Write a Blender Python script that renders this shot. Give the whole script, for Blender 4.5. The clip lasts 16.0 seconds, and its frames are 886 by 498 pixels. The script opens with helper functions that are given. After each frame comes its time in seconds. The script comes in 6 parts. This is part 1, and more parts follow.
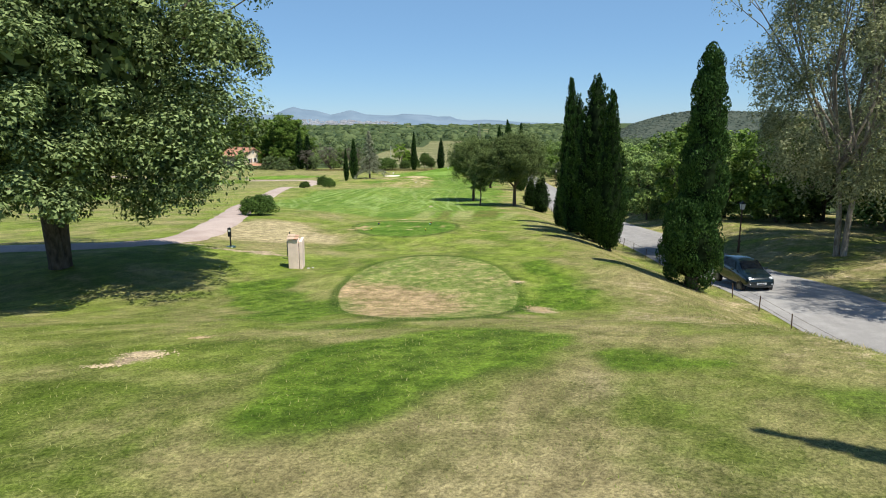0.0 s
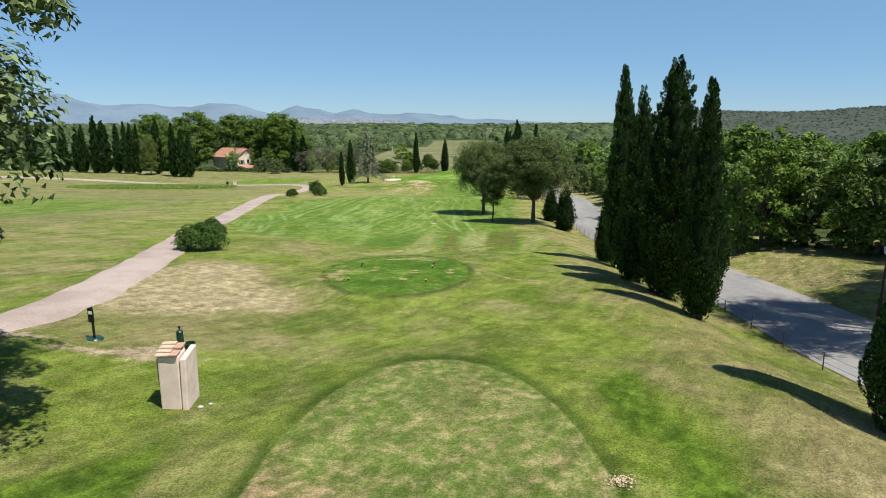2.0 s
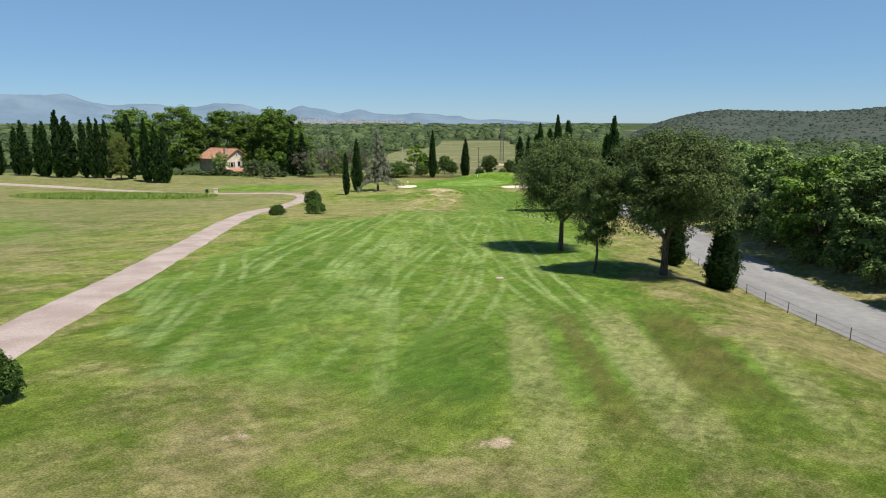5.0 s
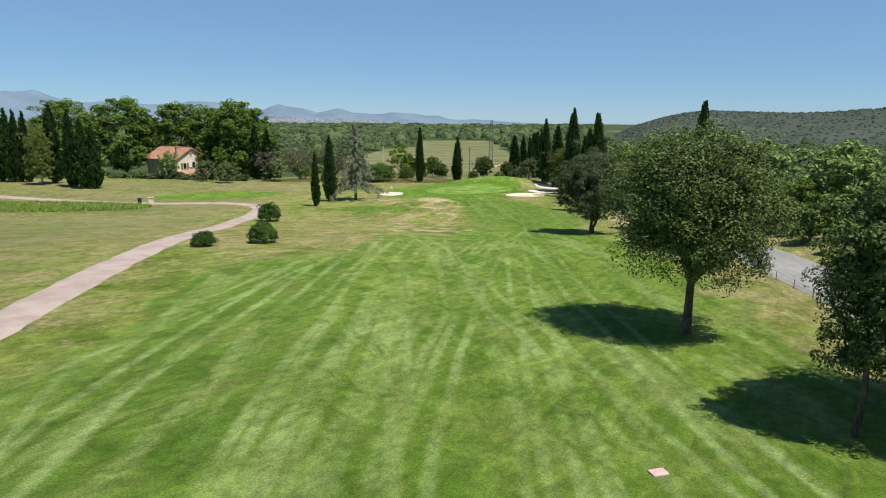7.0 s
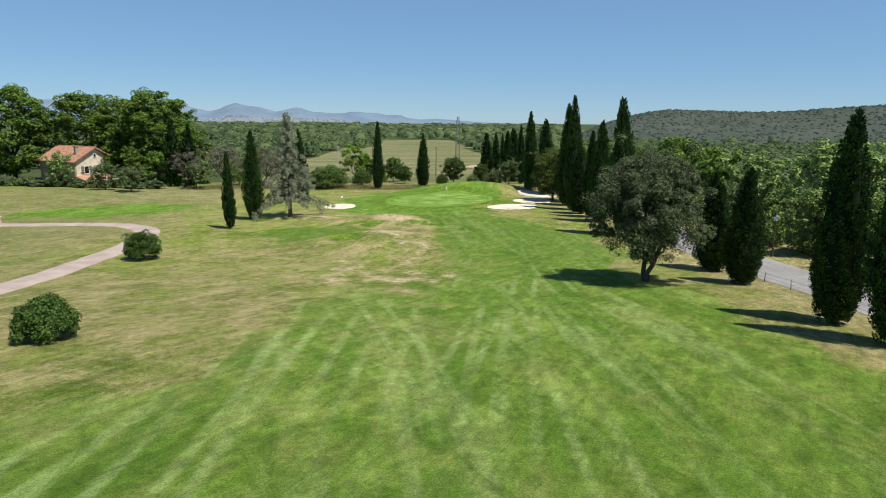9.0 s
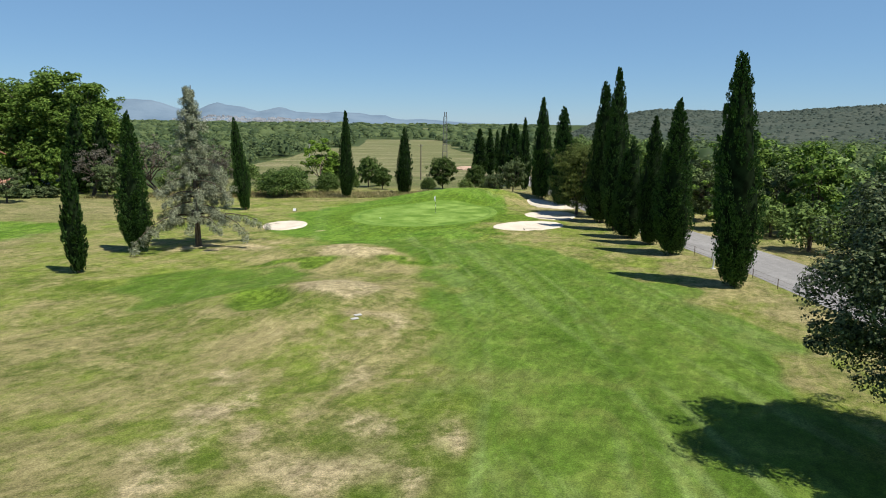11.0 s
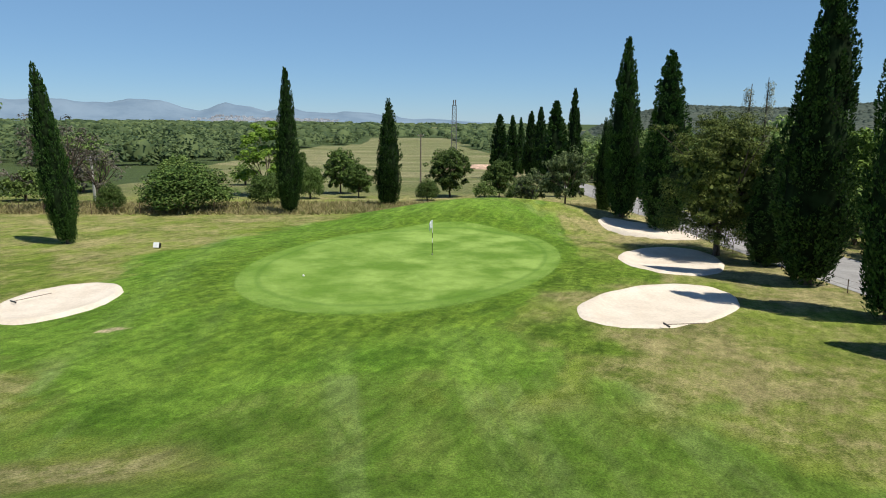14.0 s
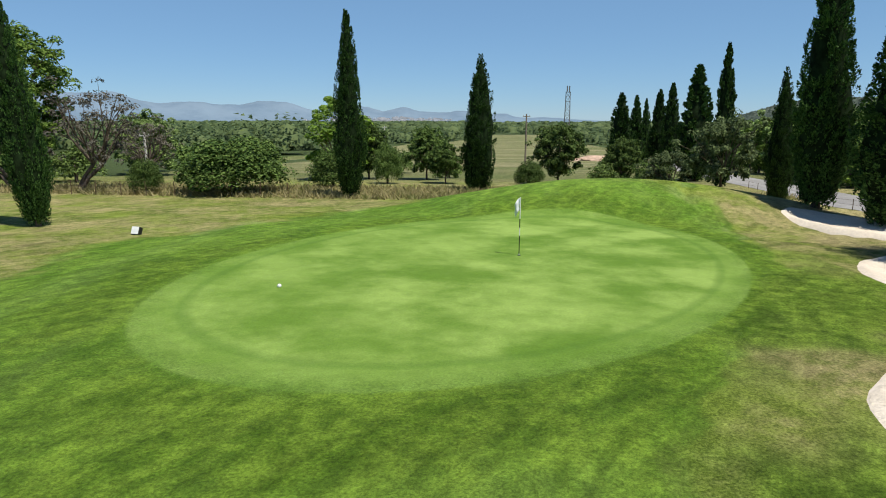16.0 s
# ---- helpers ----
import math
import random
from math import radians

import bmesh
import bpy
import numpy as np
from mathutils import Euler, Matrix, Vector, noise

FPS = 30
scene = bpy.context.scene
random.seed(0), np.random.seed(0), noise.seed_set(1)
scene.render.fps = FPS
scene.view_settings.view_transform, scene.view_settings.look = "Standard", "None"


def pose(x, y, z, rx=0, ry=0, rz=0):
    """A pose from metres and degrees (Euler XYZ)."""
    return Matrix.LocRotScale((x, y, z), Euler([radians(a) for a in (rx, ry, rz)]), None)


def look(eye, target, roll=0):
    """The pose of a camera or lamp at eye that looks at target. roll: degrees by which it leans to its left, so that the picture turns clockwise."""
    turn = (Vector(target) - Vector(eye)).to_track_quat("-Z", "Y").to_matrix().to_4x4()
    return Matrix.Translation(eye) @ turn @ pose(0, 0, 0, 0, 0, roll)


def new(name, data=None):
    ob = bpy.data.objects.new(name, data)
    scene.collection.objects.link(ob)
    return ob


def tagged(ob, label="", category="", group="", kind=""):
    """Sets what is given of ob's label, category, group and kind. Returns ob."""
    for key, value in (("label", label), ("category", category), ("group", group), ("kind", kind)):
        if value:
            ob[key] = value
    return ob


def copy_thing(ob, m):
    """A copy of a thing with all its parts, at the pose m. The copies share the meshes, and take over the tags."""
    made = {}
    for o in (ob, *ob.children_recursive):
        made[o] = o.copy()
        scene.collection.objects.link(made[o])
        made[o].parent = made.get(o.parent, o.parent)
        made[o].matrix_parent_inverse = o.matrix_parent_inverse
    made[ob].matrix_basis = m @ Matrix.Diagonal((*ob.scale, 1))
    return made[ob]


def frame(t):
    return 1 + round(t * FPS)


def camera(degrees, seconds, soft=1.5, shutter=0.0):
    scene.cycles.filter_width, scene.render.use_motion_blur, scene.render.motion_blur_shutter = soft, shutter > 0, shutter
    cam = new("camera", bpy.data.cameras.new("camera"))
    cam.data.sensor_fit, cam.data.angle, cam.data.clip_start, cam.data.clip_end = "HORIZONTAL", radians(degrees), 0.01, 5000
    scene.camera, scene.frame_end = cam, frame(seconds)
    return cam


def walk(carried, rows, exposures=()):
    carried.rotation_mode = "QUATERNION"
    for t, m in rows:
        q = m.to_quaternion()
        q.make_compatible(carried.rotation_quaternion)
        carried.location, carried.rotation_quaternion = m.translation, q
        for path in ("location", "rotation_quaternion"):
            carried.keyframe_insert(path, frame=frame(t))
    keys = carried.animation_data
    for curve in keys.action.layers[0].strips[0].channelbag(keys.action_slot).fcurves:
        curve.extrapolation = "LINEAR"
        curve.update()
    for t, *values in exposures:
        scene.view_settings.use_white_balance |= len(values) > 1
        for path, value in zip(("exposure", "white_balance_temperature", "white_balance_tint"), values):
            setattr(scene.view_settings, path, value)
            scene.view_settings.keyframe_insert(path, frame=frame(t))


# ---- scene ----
cam = camera(71.72, 16.0, 1.0)
PATH = [
    (0, (0.977, -0.265, 6.970), (0.962, 1.692, 6.557), -0.14),
    (0.5, (0.993, 2.309, 7.015), (0.980, 4.266, 6.602), -0.12),
    (1, (0.991, 5.225, 7.048), (0.978, 7.182, 6.634), -0.05),
    (1.5, (0.897, 8.524, 7.081), (0.879, 10.480, 6.666), -0.01),
    (2, (0.666, 12.103, 7.129), (0.641, 14.059, 6.713), -0.00),
    (2.5, (0.276, 15.881, 7.175), (0.240, 17.837, 6.759), 0.06),
    (3, (-0.301, 19.837, 7.155), (-0.344, 21.793, 6.738), 0.06),
    (3.5, (-1.070, 24.009, 6.966), (-1.112, 25.965, 6.548), -0.01),
    (4, (-1.950, 28.349, 6.659), (-1.993, 30.305, 6.242), 0.04),
    (6.5, (-6.028, 55.049, 5.067), (-6.042, 57.006, 4.654), 0.47),
    (7, (-6.485, 60.869, 4.865), (-6.458, 62.825, 4.451), 0.45),
    (7.5, (-6.714, 66.865, 4.688), (-6.645, 68.821, 4.273), 0.46),
    (8, (-6.773, 72.959, 4.390), (-6.676, 74.913, 3.977), 0.47),
    (8.5, (-6.735, 78.994, 4.057), (-6.611, 80.947, 3.643), 0.55),
    (9, (-6.441, 85.011, 3.698), (-6.292, 86.962, 3.284), 0.56),
    (11.5, (-4.274, 115.957, 1.488), (-4.074, 117.904, 1.077), 0.78),
    (12, (-3.666, 122.035, 0.884), (-3.464, 123.982, 0.474), 0.81),
    (12.5, (-3.024, 128.146, 0.325), (-2.819, 130.092, -0.088), 0.81),
    (13, (-2.356, 134.187, -0.266), (-2.150, 136.133, -0.677), 0.77),
    (13.5, (-1.683, 140.161, -0.649), (-1.485, 142.108, -1.061), 0.70),
    (14, (-0.993, 145.788, -1.034), (-0.826, 147.738, -1.446), 0.60),
    (14.5, (-0.505, 150.473, -1.628), (-0.410, 152.428, -2.041), 0.42),
    (15, (-0.078, 153.989, -2.441), (-0.076, 155.946, -2.856), 0.26),
    (15.5, (0.264, 156.614, -3.208), (0.176, 158.568, -3.623), 0.19),
    (16, (0.614, 158.621, -3.845), (0.427, 160.568, -4.261), 0.10),
]
walk(cam, [(t, look(eye, target, roll)) for t, eye, target, roll in PATH], [(0, 0.31), (1, 0.29), (2, 0.17), (3.5, 0.07), (16, 0.08)])

# ---- camera done; light ----
SUN_AZ, SUN_EL = math.atan2(0.79, -0.61), radians(64.5)
world = bpy.data.worlds.new("world")
scene.world = world
world.use_nodes = True
wn = world.node_tree
sky = wn.nodes.new("ShaderNodeTexSky")
sky.sky_type, sky.sun_disc = "NISHITA", False
sky.sun_elevation, sky.sun_rotation = SUN_EL, SUN_AZ
sky.altitude, sky.air_density, sky.dust_density, sky.ozone_density = 30, 0.78, 0.0, 6.5
wn.nodes["Background"].inputs["Strength"].default_value = 0.090
tint = wn.nodes.new("ShaderNodeMix")
tint.data_type, tint.blend_type = "RGBA", "MULTIPLY"
tint.inputs[0].default_value, tint.inputs[7].default_value = 1.0, (0.91, 1.015, 1.065, 1.0)
wn.links.new(sky.outputs["Color"], tint.inputs[6])
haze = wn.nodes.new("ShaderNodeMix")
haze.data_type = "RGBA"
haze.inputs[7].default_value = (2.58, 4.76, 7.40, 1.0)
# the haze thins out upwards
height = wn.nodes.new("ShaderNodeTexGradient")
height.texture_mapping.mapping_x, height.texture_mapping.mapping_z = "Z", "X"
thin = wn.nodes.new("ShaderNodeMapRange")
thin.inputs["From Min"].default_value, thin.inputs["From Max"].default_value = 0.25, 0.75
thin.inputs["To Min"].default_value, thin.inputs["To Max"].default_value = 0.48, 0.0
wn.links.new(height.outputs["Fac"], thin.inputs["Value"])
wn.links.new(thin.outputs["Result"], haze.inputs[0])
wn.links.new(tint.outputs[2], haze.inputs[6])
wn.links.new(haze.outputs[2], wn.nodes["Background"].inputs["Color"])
sun_data = bpy.data.lights.new("sun", "SUN")
sun_data.energy, sun_data.angle, sun_data.color = 4.95, radians(0.55), (1.0, 0.955, 0.86)
sun = new("sun", sun_data)
sun.matrix_world = look((0, 0, 60), (-0.79 * math.cos(SUN_EL) / 0.998, 0.61 * math.cos(SUN_EL) / 0.998, 60 - math.sin(SUN_EL)))


# ---- materials ----
class Mat:
    """A small wrapper to write node materials in few lines."""

    def __init__(self, name, rough=0.8, spec=0.3):
        self.m = bpy.data.materials.new(name)
        self.m.use_nodes = True
        self.t = self.m.node_tree
        self.b = self.t.nodes["Principled BSDF"]
        self.b.inputs["Roughness"].default_value = rough
        self.b.inputs["Specular IOR Level"].default_value = spec
        self.pos = self.t.nodes.new("ShaderNodeTexCoord").outputs["Object"]

    def link(self, a, b):
        self.t.links.new(a, b)

    def world_pos(self):
        self.pos = self.t.nodes.new("ShaderNodeNewGeometry").outputs["Position"]
        return self

    def noise(self, scale, detail=4, stretch=(1, 1, 1), rough=0.55, warp=0.0, turn=0.0):
        mp = self.t.nodes.new("ShaderNodeMapping")
        mp.inputs["Scale"].default_value = stretch
        src = self.pos
        if turn:
            rot = self.t.nodes.new("ShaderNodeMapping")
            rot.inputs["Rotation"].default_value = (0, 0, radians(turn))
            self.link(src, rot.inputs["Vector"])
            src = rot.outputs["Vector"]
        self.link(src, mp.inputs["Vector"])
        n = self.t.nodes.new("ShaderNodeTexNoise")
        n.inputs["Scale"].default_value, n.inputs["Detail"].default_value = scale, detail
        n.inputs["Roughness"].default_value, n.inputs["Distortion"].default_value = rough, warp
        self.link(mp.outputs["Vector"], n.inputs["Vector"])
        return n.outputs["Fac"]

    def attr(self, name):
        a = self.t.nodes.new("ShaderNodeAttribute")
        a.attribute_name = name
        return a.outputs["Fac"]

    def island(self):
        return self.t.nodes.new("ShaderNodeNewGeometry").outputs["Random Per Island"]

    def each(self):
        return self.t.nodes.new("ShaderNodeObjectInfo").outputs["Random"]

    def math(self, op, a, b=0.0, c=0.0):
        n = self.t.nodes.new("ShaderNodeMath")
        n.operation = op
        for slot, v in zip(n.inputs, (a, b, c)):
            if isinstance(v, (int, float)):
                slot.default_value = v
            else:
                self.link(v, slot)
        return n.outputs[0]

    def ramp(self, v, a, b, lo=0.0, hi=1.0):
        n = self.t.nodes.new("ShaderNodeMapRange")
        n.interpolation_type = "SMOOTHSTEP"
        for k, w in zip(("Value", "From Min", "From Max", "To Min", "To Max"), (v, a, b, lo, hi)):
            if isinstance(w, (int, float)):
                n.inputs[k].default_value = w
            else:
                self.link(w, n.inputs[k])
        return n.outputs[0]

    def mix(self, fac, a, b, blend="MIX"):
        n = self.t.nodes.new("ShaderNodeMix")
        n.data_type, n.blend_type = "RGBA", blend
        for slot, v in ((n.inputs[0], fac), (n.inputs[6], a), (n.inputs[7], b)):
            if isinstance(v, (int, float)):
                slot.default_value = v
            elif isinstance(v, tuple):
                slot.default_value = (*v, 1.0)
            else:
                self.link(v, slot)
        return n.outputs[2]

    def shade(self, col, v, lo, hi):
        """Multiply col by a grey that runs from lo to hi with v."""
        n = self.ramp(v, 0.25, 0.75, lo, hi)
        c = self.t.nodes.new("ShaderNodeCombineColor")
        for k in range(3):
            self.link(n, c.inputs[k])
        return self.mix(1.0, col, c.outputs[0], "MULTIPLY")

    def color(self, c):
        if isinstance(c, tuple):
            self.b.inputs["Base Color"].default_value = (*c, 1.0)
        else:
            self.link(c, self.b.inputs["Base Color"])
        return self

    def bump(self, v, dist, strength=1.0):
        n = self.t.nodes.new("ShaderNodeBump")
        n.inputs["Distance"].default_value, n.inputs["Strength"].default_value = dist, strength
        self.link(v, n.inputs["Height"])
        self.link(n.outputs["Normal"], self.b.inputs["Normal"])
        return self


def plain(name, col, rough=0.6, spec=0.3, var=0.18, scale=6.0, metal=0.0):
    k = Mat(name, rough, spec)
    k.color(k.shade(col, k.noise(scale, 5), 1 - var, 1 + var))
    k.b.inputs["Metallic"].default_value = metal
    return k.m


def leaf_mat(name, dark, light, extra=None, glow=0.25, rough=0.6):
    """Foliage: each leaf has its own tint; some light passes through."""
    k = Mat(name, rough, 0.10)
    c = k.mix(k.ramp(k.island(), 0.0, 1.0), dark, light)
    if extra:
        c = k.mix(k.ramp(k.noise(0.6, 3), 0.55, 0.75), c, extra)
    c = k.shade(c, k.each(), 0.85, 1.15)
    k.color(c)
    tr = k.t.nodes.new("ShaderNodeBsdfTranslucent")
    k.link(c, tr.inputs["Color"])
    mx = k.t.nodes.new("ShaderNodeMixShader")
    mx.inputs[0].default_value = glow
    k.link(k.b.outputs[0], mx.inputs[1])
    k.link(tr.outputs[0], mx.inputs[2])
    k.link(mx.outputs[0], k.t.nodes["Material Output"].inputs["Surface"])
    return k.m


def bark_mat(name, a, b):
    k = Mat(name, 0.9, 0.15)
    n = k.noise(9, 6, (1, 1, 0.25), 0.65)
    k.color(k.mix(k.ramp(n, 0.3, 0.7), a, b)).bump(n, 0.03)
    return k.m


# wheel tracks of the mowers over the fairway: three places (y, x) each
TRACKS = [(70, -10.6, 92, -10.5, 114, -9.2), (66, 0.8, 98, -4.4, 117, -8.4), (62, -9.2, 93, -5.6, 118, -1.2), (64, 2.2, 95, 1.6, 116, 2.2), (76, -19.8, 92, -16.4, 106, -12.6), (60, -7.9, 92, -4.9, 126, 2.7),
          (58, -10.0, 95, -7.0, 114, -2.2), (56, -9.6, 90, -8.9, 110, -7.0), (50, -14.2, 67, -18.3, 90, -23.6), (55, -11.2, 76, -9.5, 104, -7.8), (70, -15.4, 92, -15.2, 106, -13.6), (88, -13.0, 104, -12.0, 124, -12.8),
          (70, -3.2, 96, -1.4, 120, 0.6), (118, -9.5, 138, -12.6, 150, -14.8), (120, -4.0, 136, -0.5, 150, 2.0), (118, 3.2, 136, 5.2, 150, 7.6),
          (48, -11.6, 54, -13.4, 66, -17.2), (50, -15.4, 57, -16.0, 68, -18.0), (52, -12.0, 60, -13.5, 80, -19.0), (56, -8.5, 67, -8.0, 92, -8.6), (55, -9.9, 70, -10.2, 90, -10.3), (60, -5.9, 70, -4.0, 84, -3.0), (62, -3.8, 72, -1.6, 92, -3.4)]

# bands of the rough: a line from (y, x) to (y, x), half its width, tone and strength
BLEACHED, SCORCHED, FRESH = (0.300, 0.305, 0.115), (0.128, 0.106, 0.032), (0.070, 0.150, 0.016)
BANDS = [(49, -1.6, 63, -0.9, 0.8, BLEACHED, 0.7), (51, 0.5, 65, 1.0, 0.5, SCORCHED, 0.7), (50, 2.0, 65, 3.0, 0.9, BLEACHED, 0.95), (53, 3.9, 65, 5.6, 1.2, SCORCHED, 0.75), (51, 5.6, 61, 7.6, 0.6, BLEACHED, 0.9), (51, -4.4, 62, -3.6, 1.5, FRESH, 0.6)]


def grass_mat():
    k = Mat("turf", 0.85, 0.10).world_pos()
    big, mid = k.noise(0.045, 5, rough=0.6, warp=0.6), k.noise(0.33, 7, rough=0.68, warp=0.4)
    fine, blade = k.noise(2.6, 7, rough=0.72), k.noise(21, 4, rough=0.8)
    sep = k.t.nodes.new("ShaderNodeSeparateXYZ")
    k.link(k.pos, sep.inputs[0])
    driven = k.ramp(sep.outputs["Y"], 136, 112, 0.3, 1.0)

    wander = k.math("MULTIPLY", k.math("SUBTRACT", k.noise(0.05, 2), 0.5), 1.6)
    across = k.math("ADD", sep.outputs["X"], wander)

    def track(y0, x0, ym, xm, y1, x1, half=0.66, wide=0.17):
        """A pair of wheel lines along a bend through three places."""
        a = ((x1 - x0) / (y1 - y0) - (xm - x0) / (ym - y0)) / (y1 - ym)
        b = (xm - x0) / (ym - y0) - a * (ym + y0)
        c = x0 - a * y0 * y0 - b * y0
        y = sep.outputs["Y"]
        mid_x = k.math("ADD", k.math("MULTIPLY", k.math("ADD", k.math("MULTIPLY", y, a), b), y), c)
        off = k.math("ABSOLUTE", k.math("SUBTRACT", k.math("ABSOLUTE", k.math("SUBTRACT", across, mid_x)), half))
        ends = k.math("MULTIPLY", k.ramp(y, y0 - 3, y0 + 5), k.ramp(y, y1 + 3, y1 - 6))
        return k.math("MULTIPLY", k.ramp(off, wide * 1.7, wide * 0.4), ends)

    line = 0.0
    for t in TRACKS:
        line = k.math("MAXIMUM", track(*t), line)
    band = k.noise(0.42, 4, (1, 0.045, 1), 0.55, 0.35, 3)
    part_of = k.math("SUBTRACT", mid, 0.5)
    grain = k.math("SUBTRACT", fine, 0.5)
    # rough: from green weeds to straw
    d = k.math("ADD", k.attr("dry"), k.math("MULTIPLY", part_of, 2.3))
    d = k.math("ADD", d, k.math("MULTIPLY", grain, k.ramp(sep.outputs["Y"], 25, 70, 0.5, 1.7)))
    d = k.math("ADD", d, k.math("MULTIPLY", k.math("SUBTRACT", blade, 0.5), 0.5))
    d = k.math("ADD", d, k.math("MULTIPLY", k.math("SUBTRACT", big, 0.5), 1.2))
    d = k.ramp(d, 0.05, 1.0)
    tone = k.math("ADD", k.math("MULTIPLY", k.noise(0.8, 3, warp=0.6), 0.6), k.math("MULTIPLY", blade, 0.4))
    weeds = k.mix(k.ramp(tone, 0.35, 0.65), (0.118, 0.176, 0.018), (0.250, 0.312, 0.056))
    weeds = k.mix(k.ramp(k.noise(0.16, 4, warp=0.8), 0.48, 0.6, 0.0, 0.45), weeds, (0.058, 0.112, 0.009))
    straw = k.mix(k.ramp(mid, 0.3, 0.7), (0.204, 0.186, 0.072), (0.345, 0.300, 0.134))
    straw = k.mix(k.ramp(k.attr("dry"), 0.68, 1.05), straw, k.mix(k.ramp(fine, 0.35, 0.65), (0.345, 0.288, 0.150), (0.500, 0.415, 0.240)))
    rough = k.mix(d, weeds, straw)
    # mown fairway with long pale wheel streaks
    lush = k.mix(k.ramp(mid, 0.30, 0.70), (0.102, 0.182, 0.020), (0.208, 0.300, 0.053))
    lush = k.mix(k.ramp(k.noise(1.1, 5, (1, 0.55, 1), 0.65, 0.4), 0.45, 0.62, 0.0, 0.35), lush, (0.082, 0.158, 0.015))
    lush = k.mix(k.math("MULTIPLY", k.ramp(band, 0.44, 0.58), 0.5), lush, (0.082, 0.162, 0.016))
    lush = k.mix(k.math("MULTIPLY", k.ramp(k.noise(0.6, 4, (1, 0.05, 1), 0.55, 0.35, -4), 0.52, 0.64), 0.55), lush, (0.258, 0.335, 0.105))
    lush = k.mix(k.math("MULTIPLY", k.math("MULTIPLY", line, k.ramp(k.noise(0.11, 3, warp=0.5), 0.36, 0.60, 0.10, 0.66)), driven), lush, (0.300, 0.395, 0.135))
    lush = k.mix(k.math("MULTIPLY", k.ramp(k.math("ADD", k.attr("dry"), k.math("MULTIPLY", part_of, 2.4)), 0.35, 1.1), 0.6), lush, (0.270, 0.260, 0.095))
    lush = k.mix(k.ramp(k.noise(0.55, 7, (1, 0.5, 1), 0.7, 0.9, 20), 0.48, 0.68, 0.0, 0.6), lush, (0.220, 0.258, 0.062))
    lush = k.mix(k.ramp(k.noise(0.75, 7, (1, 0.4, 1), 0.72, 0.9, -15), 0.50, 0.68, 0.0, 0.65), lush, (0.072, 0.140, 0.012))
    lush = k.mix(k.math("MULTIPLY", k.ramp(sep.outputs["Y"], 116, 140, 0.0, 0.38), k.ramp(sep.outputs["Y"], 166, 154, 0.1, 1.0)), lush, (0.070, 0.140, 0.013))
    # watered apron round the green
    fresh = k.mix(k.ramp(k.math("ADD", k.math("MULTIPLY", mid, 0.6), k.math("MULTIPLY", fine, 0.4)), 0.36, 0.64), (0.074, 0.164, 0.012), (0.172, 0.296, 0.034))
    lush = k.mix(k.ramp(k.attr("lush"), 1.0, 1.35, 0.0, 0.72), lush, fresh)
    f = k.math("ADD", k.attr("lush"), k.math("MULTIPLY", part_of, 1.3))
    f = k.math("ADD", f, k.math("MULTIPLY", grain, 0.5))
    c = k.mix(k.ramp(f, 0.25, 0.75), rough, lush)
    # mower's bands over the rough before the fairway
    for y0, x0, y1, x1, half, tone, much in BANDS:
        mid_x = k.math("ADD", k.math("MULTIPLY", sep.outputs["Y"], (x1 - x0) / (y1 - y0)), x0 - y0 * (x1 - x0) / (y1 - y0))
        off = k.math("ADD", k.math("ABSOLUTE", k.math("SUBTRACT", sep.outputs["X"], mid_x)), k.math("MULTIPLY", part_of, 1.6))
        ends = k.math("MULTIPLY", k.ramp(sep.outputs["Y"], y0 - 1, y0 + 3), k.ramp(sep.outputs["Y"], y1 + 2.5, y1 - 2))
        c = k.mix(k.math("MULTIPLY", k.math("MULTIPLY", k.ramp(off, half + 0.25, half - 0.25), ends), k.ramp(k.math("ADD", fine, part_of), 0.30, 0.62, 0.35 * much, much)), c, tone)
    # deep green grass in the hollows
    deep = k.math("ADD", k.attr("deep"), k.math("ADD", k.math("MULTIPLY", part_of, 0.9), k.math("MULTIPLY", grain, 0.5)))
    c = k.mix(k.math("MULTIPLY", k.ramp(deep, 0.22, 0.75), 0.92), c, k.mix(k.ramp(k.math("ADD", k.math("MULTIPLY", fine, 0.45), k.math("MULTIPLY", k.noise(1.3, 6, (1, 0.3, 1), 0.66, 0.5, 24), 0.55)), 0.40, 0.60), (0.062, 0.124, 0.008), (0.148, 0.236, 0.024)))
    # meadow of the plain beyond the course: olive green with tan strips
    meadow = k.mix(k.ramp(k.noise(0.05, 5, (0.25, 1, 1), 0.6, 0.5), 0.40, 0.62), (0.150, 0.158, 0.062), (0.262, 0.236, 0.126))
    meadow = k.mix(k.ramp(k.noise(0.16, 6, (0.5, 1, 1), 0.65, 0.4), 0.42, 0.62, 0.0, 0.6), meadow, (0.112, 0.144, 0.044))
    c = k.mix(k.ramp(sep.outputs["Y"], 212, 226), c, meadow)
    c = k.mix(k.math("MULTIPLY", k.ramp(sep.outputs["X"], -28, -40, 0.0, 0.45), k.ramp(k.attr("lush"), 0.9, 0.3)), c, meadow)
    # tees
    tee = k.mix(k.ramp(mid, 0.35, 0.7), (0.062, 0.142, 0.010), (0.126, 0.222, 0.025))
    tee = k.mix(k.ramp(k.attr("worn"), 0.2, 0.4, 0.0, 0.7), tee, (0.190, 0.270, 0.055))
    tv = k.math("ADD", k.attr("worn"), k.math("MULTIPLY", grain, 1.6))
    tv = k.math("ADD", tv, k.math("MULTIPLY", part_of, 0.6))
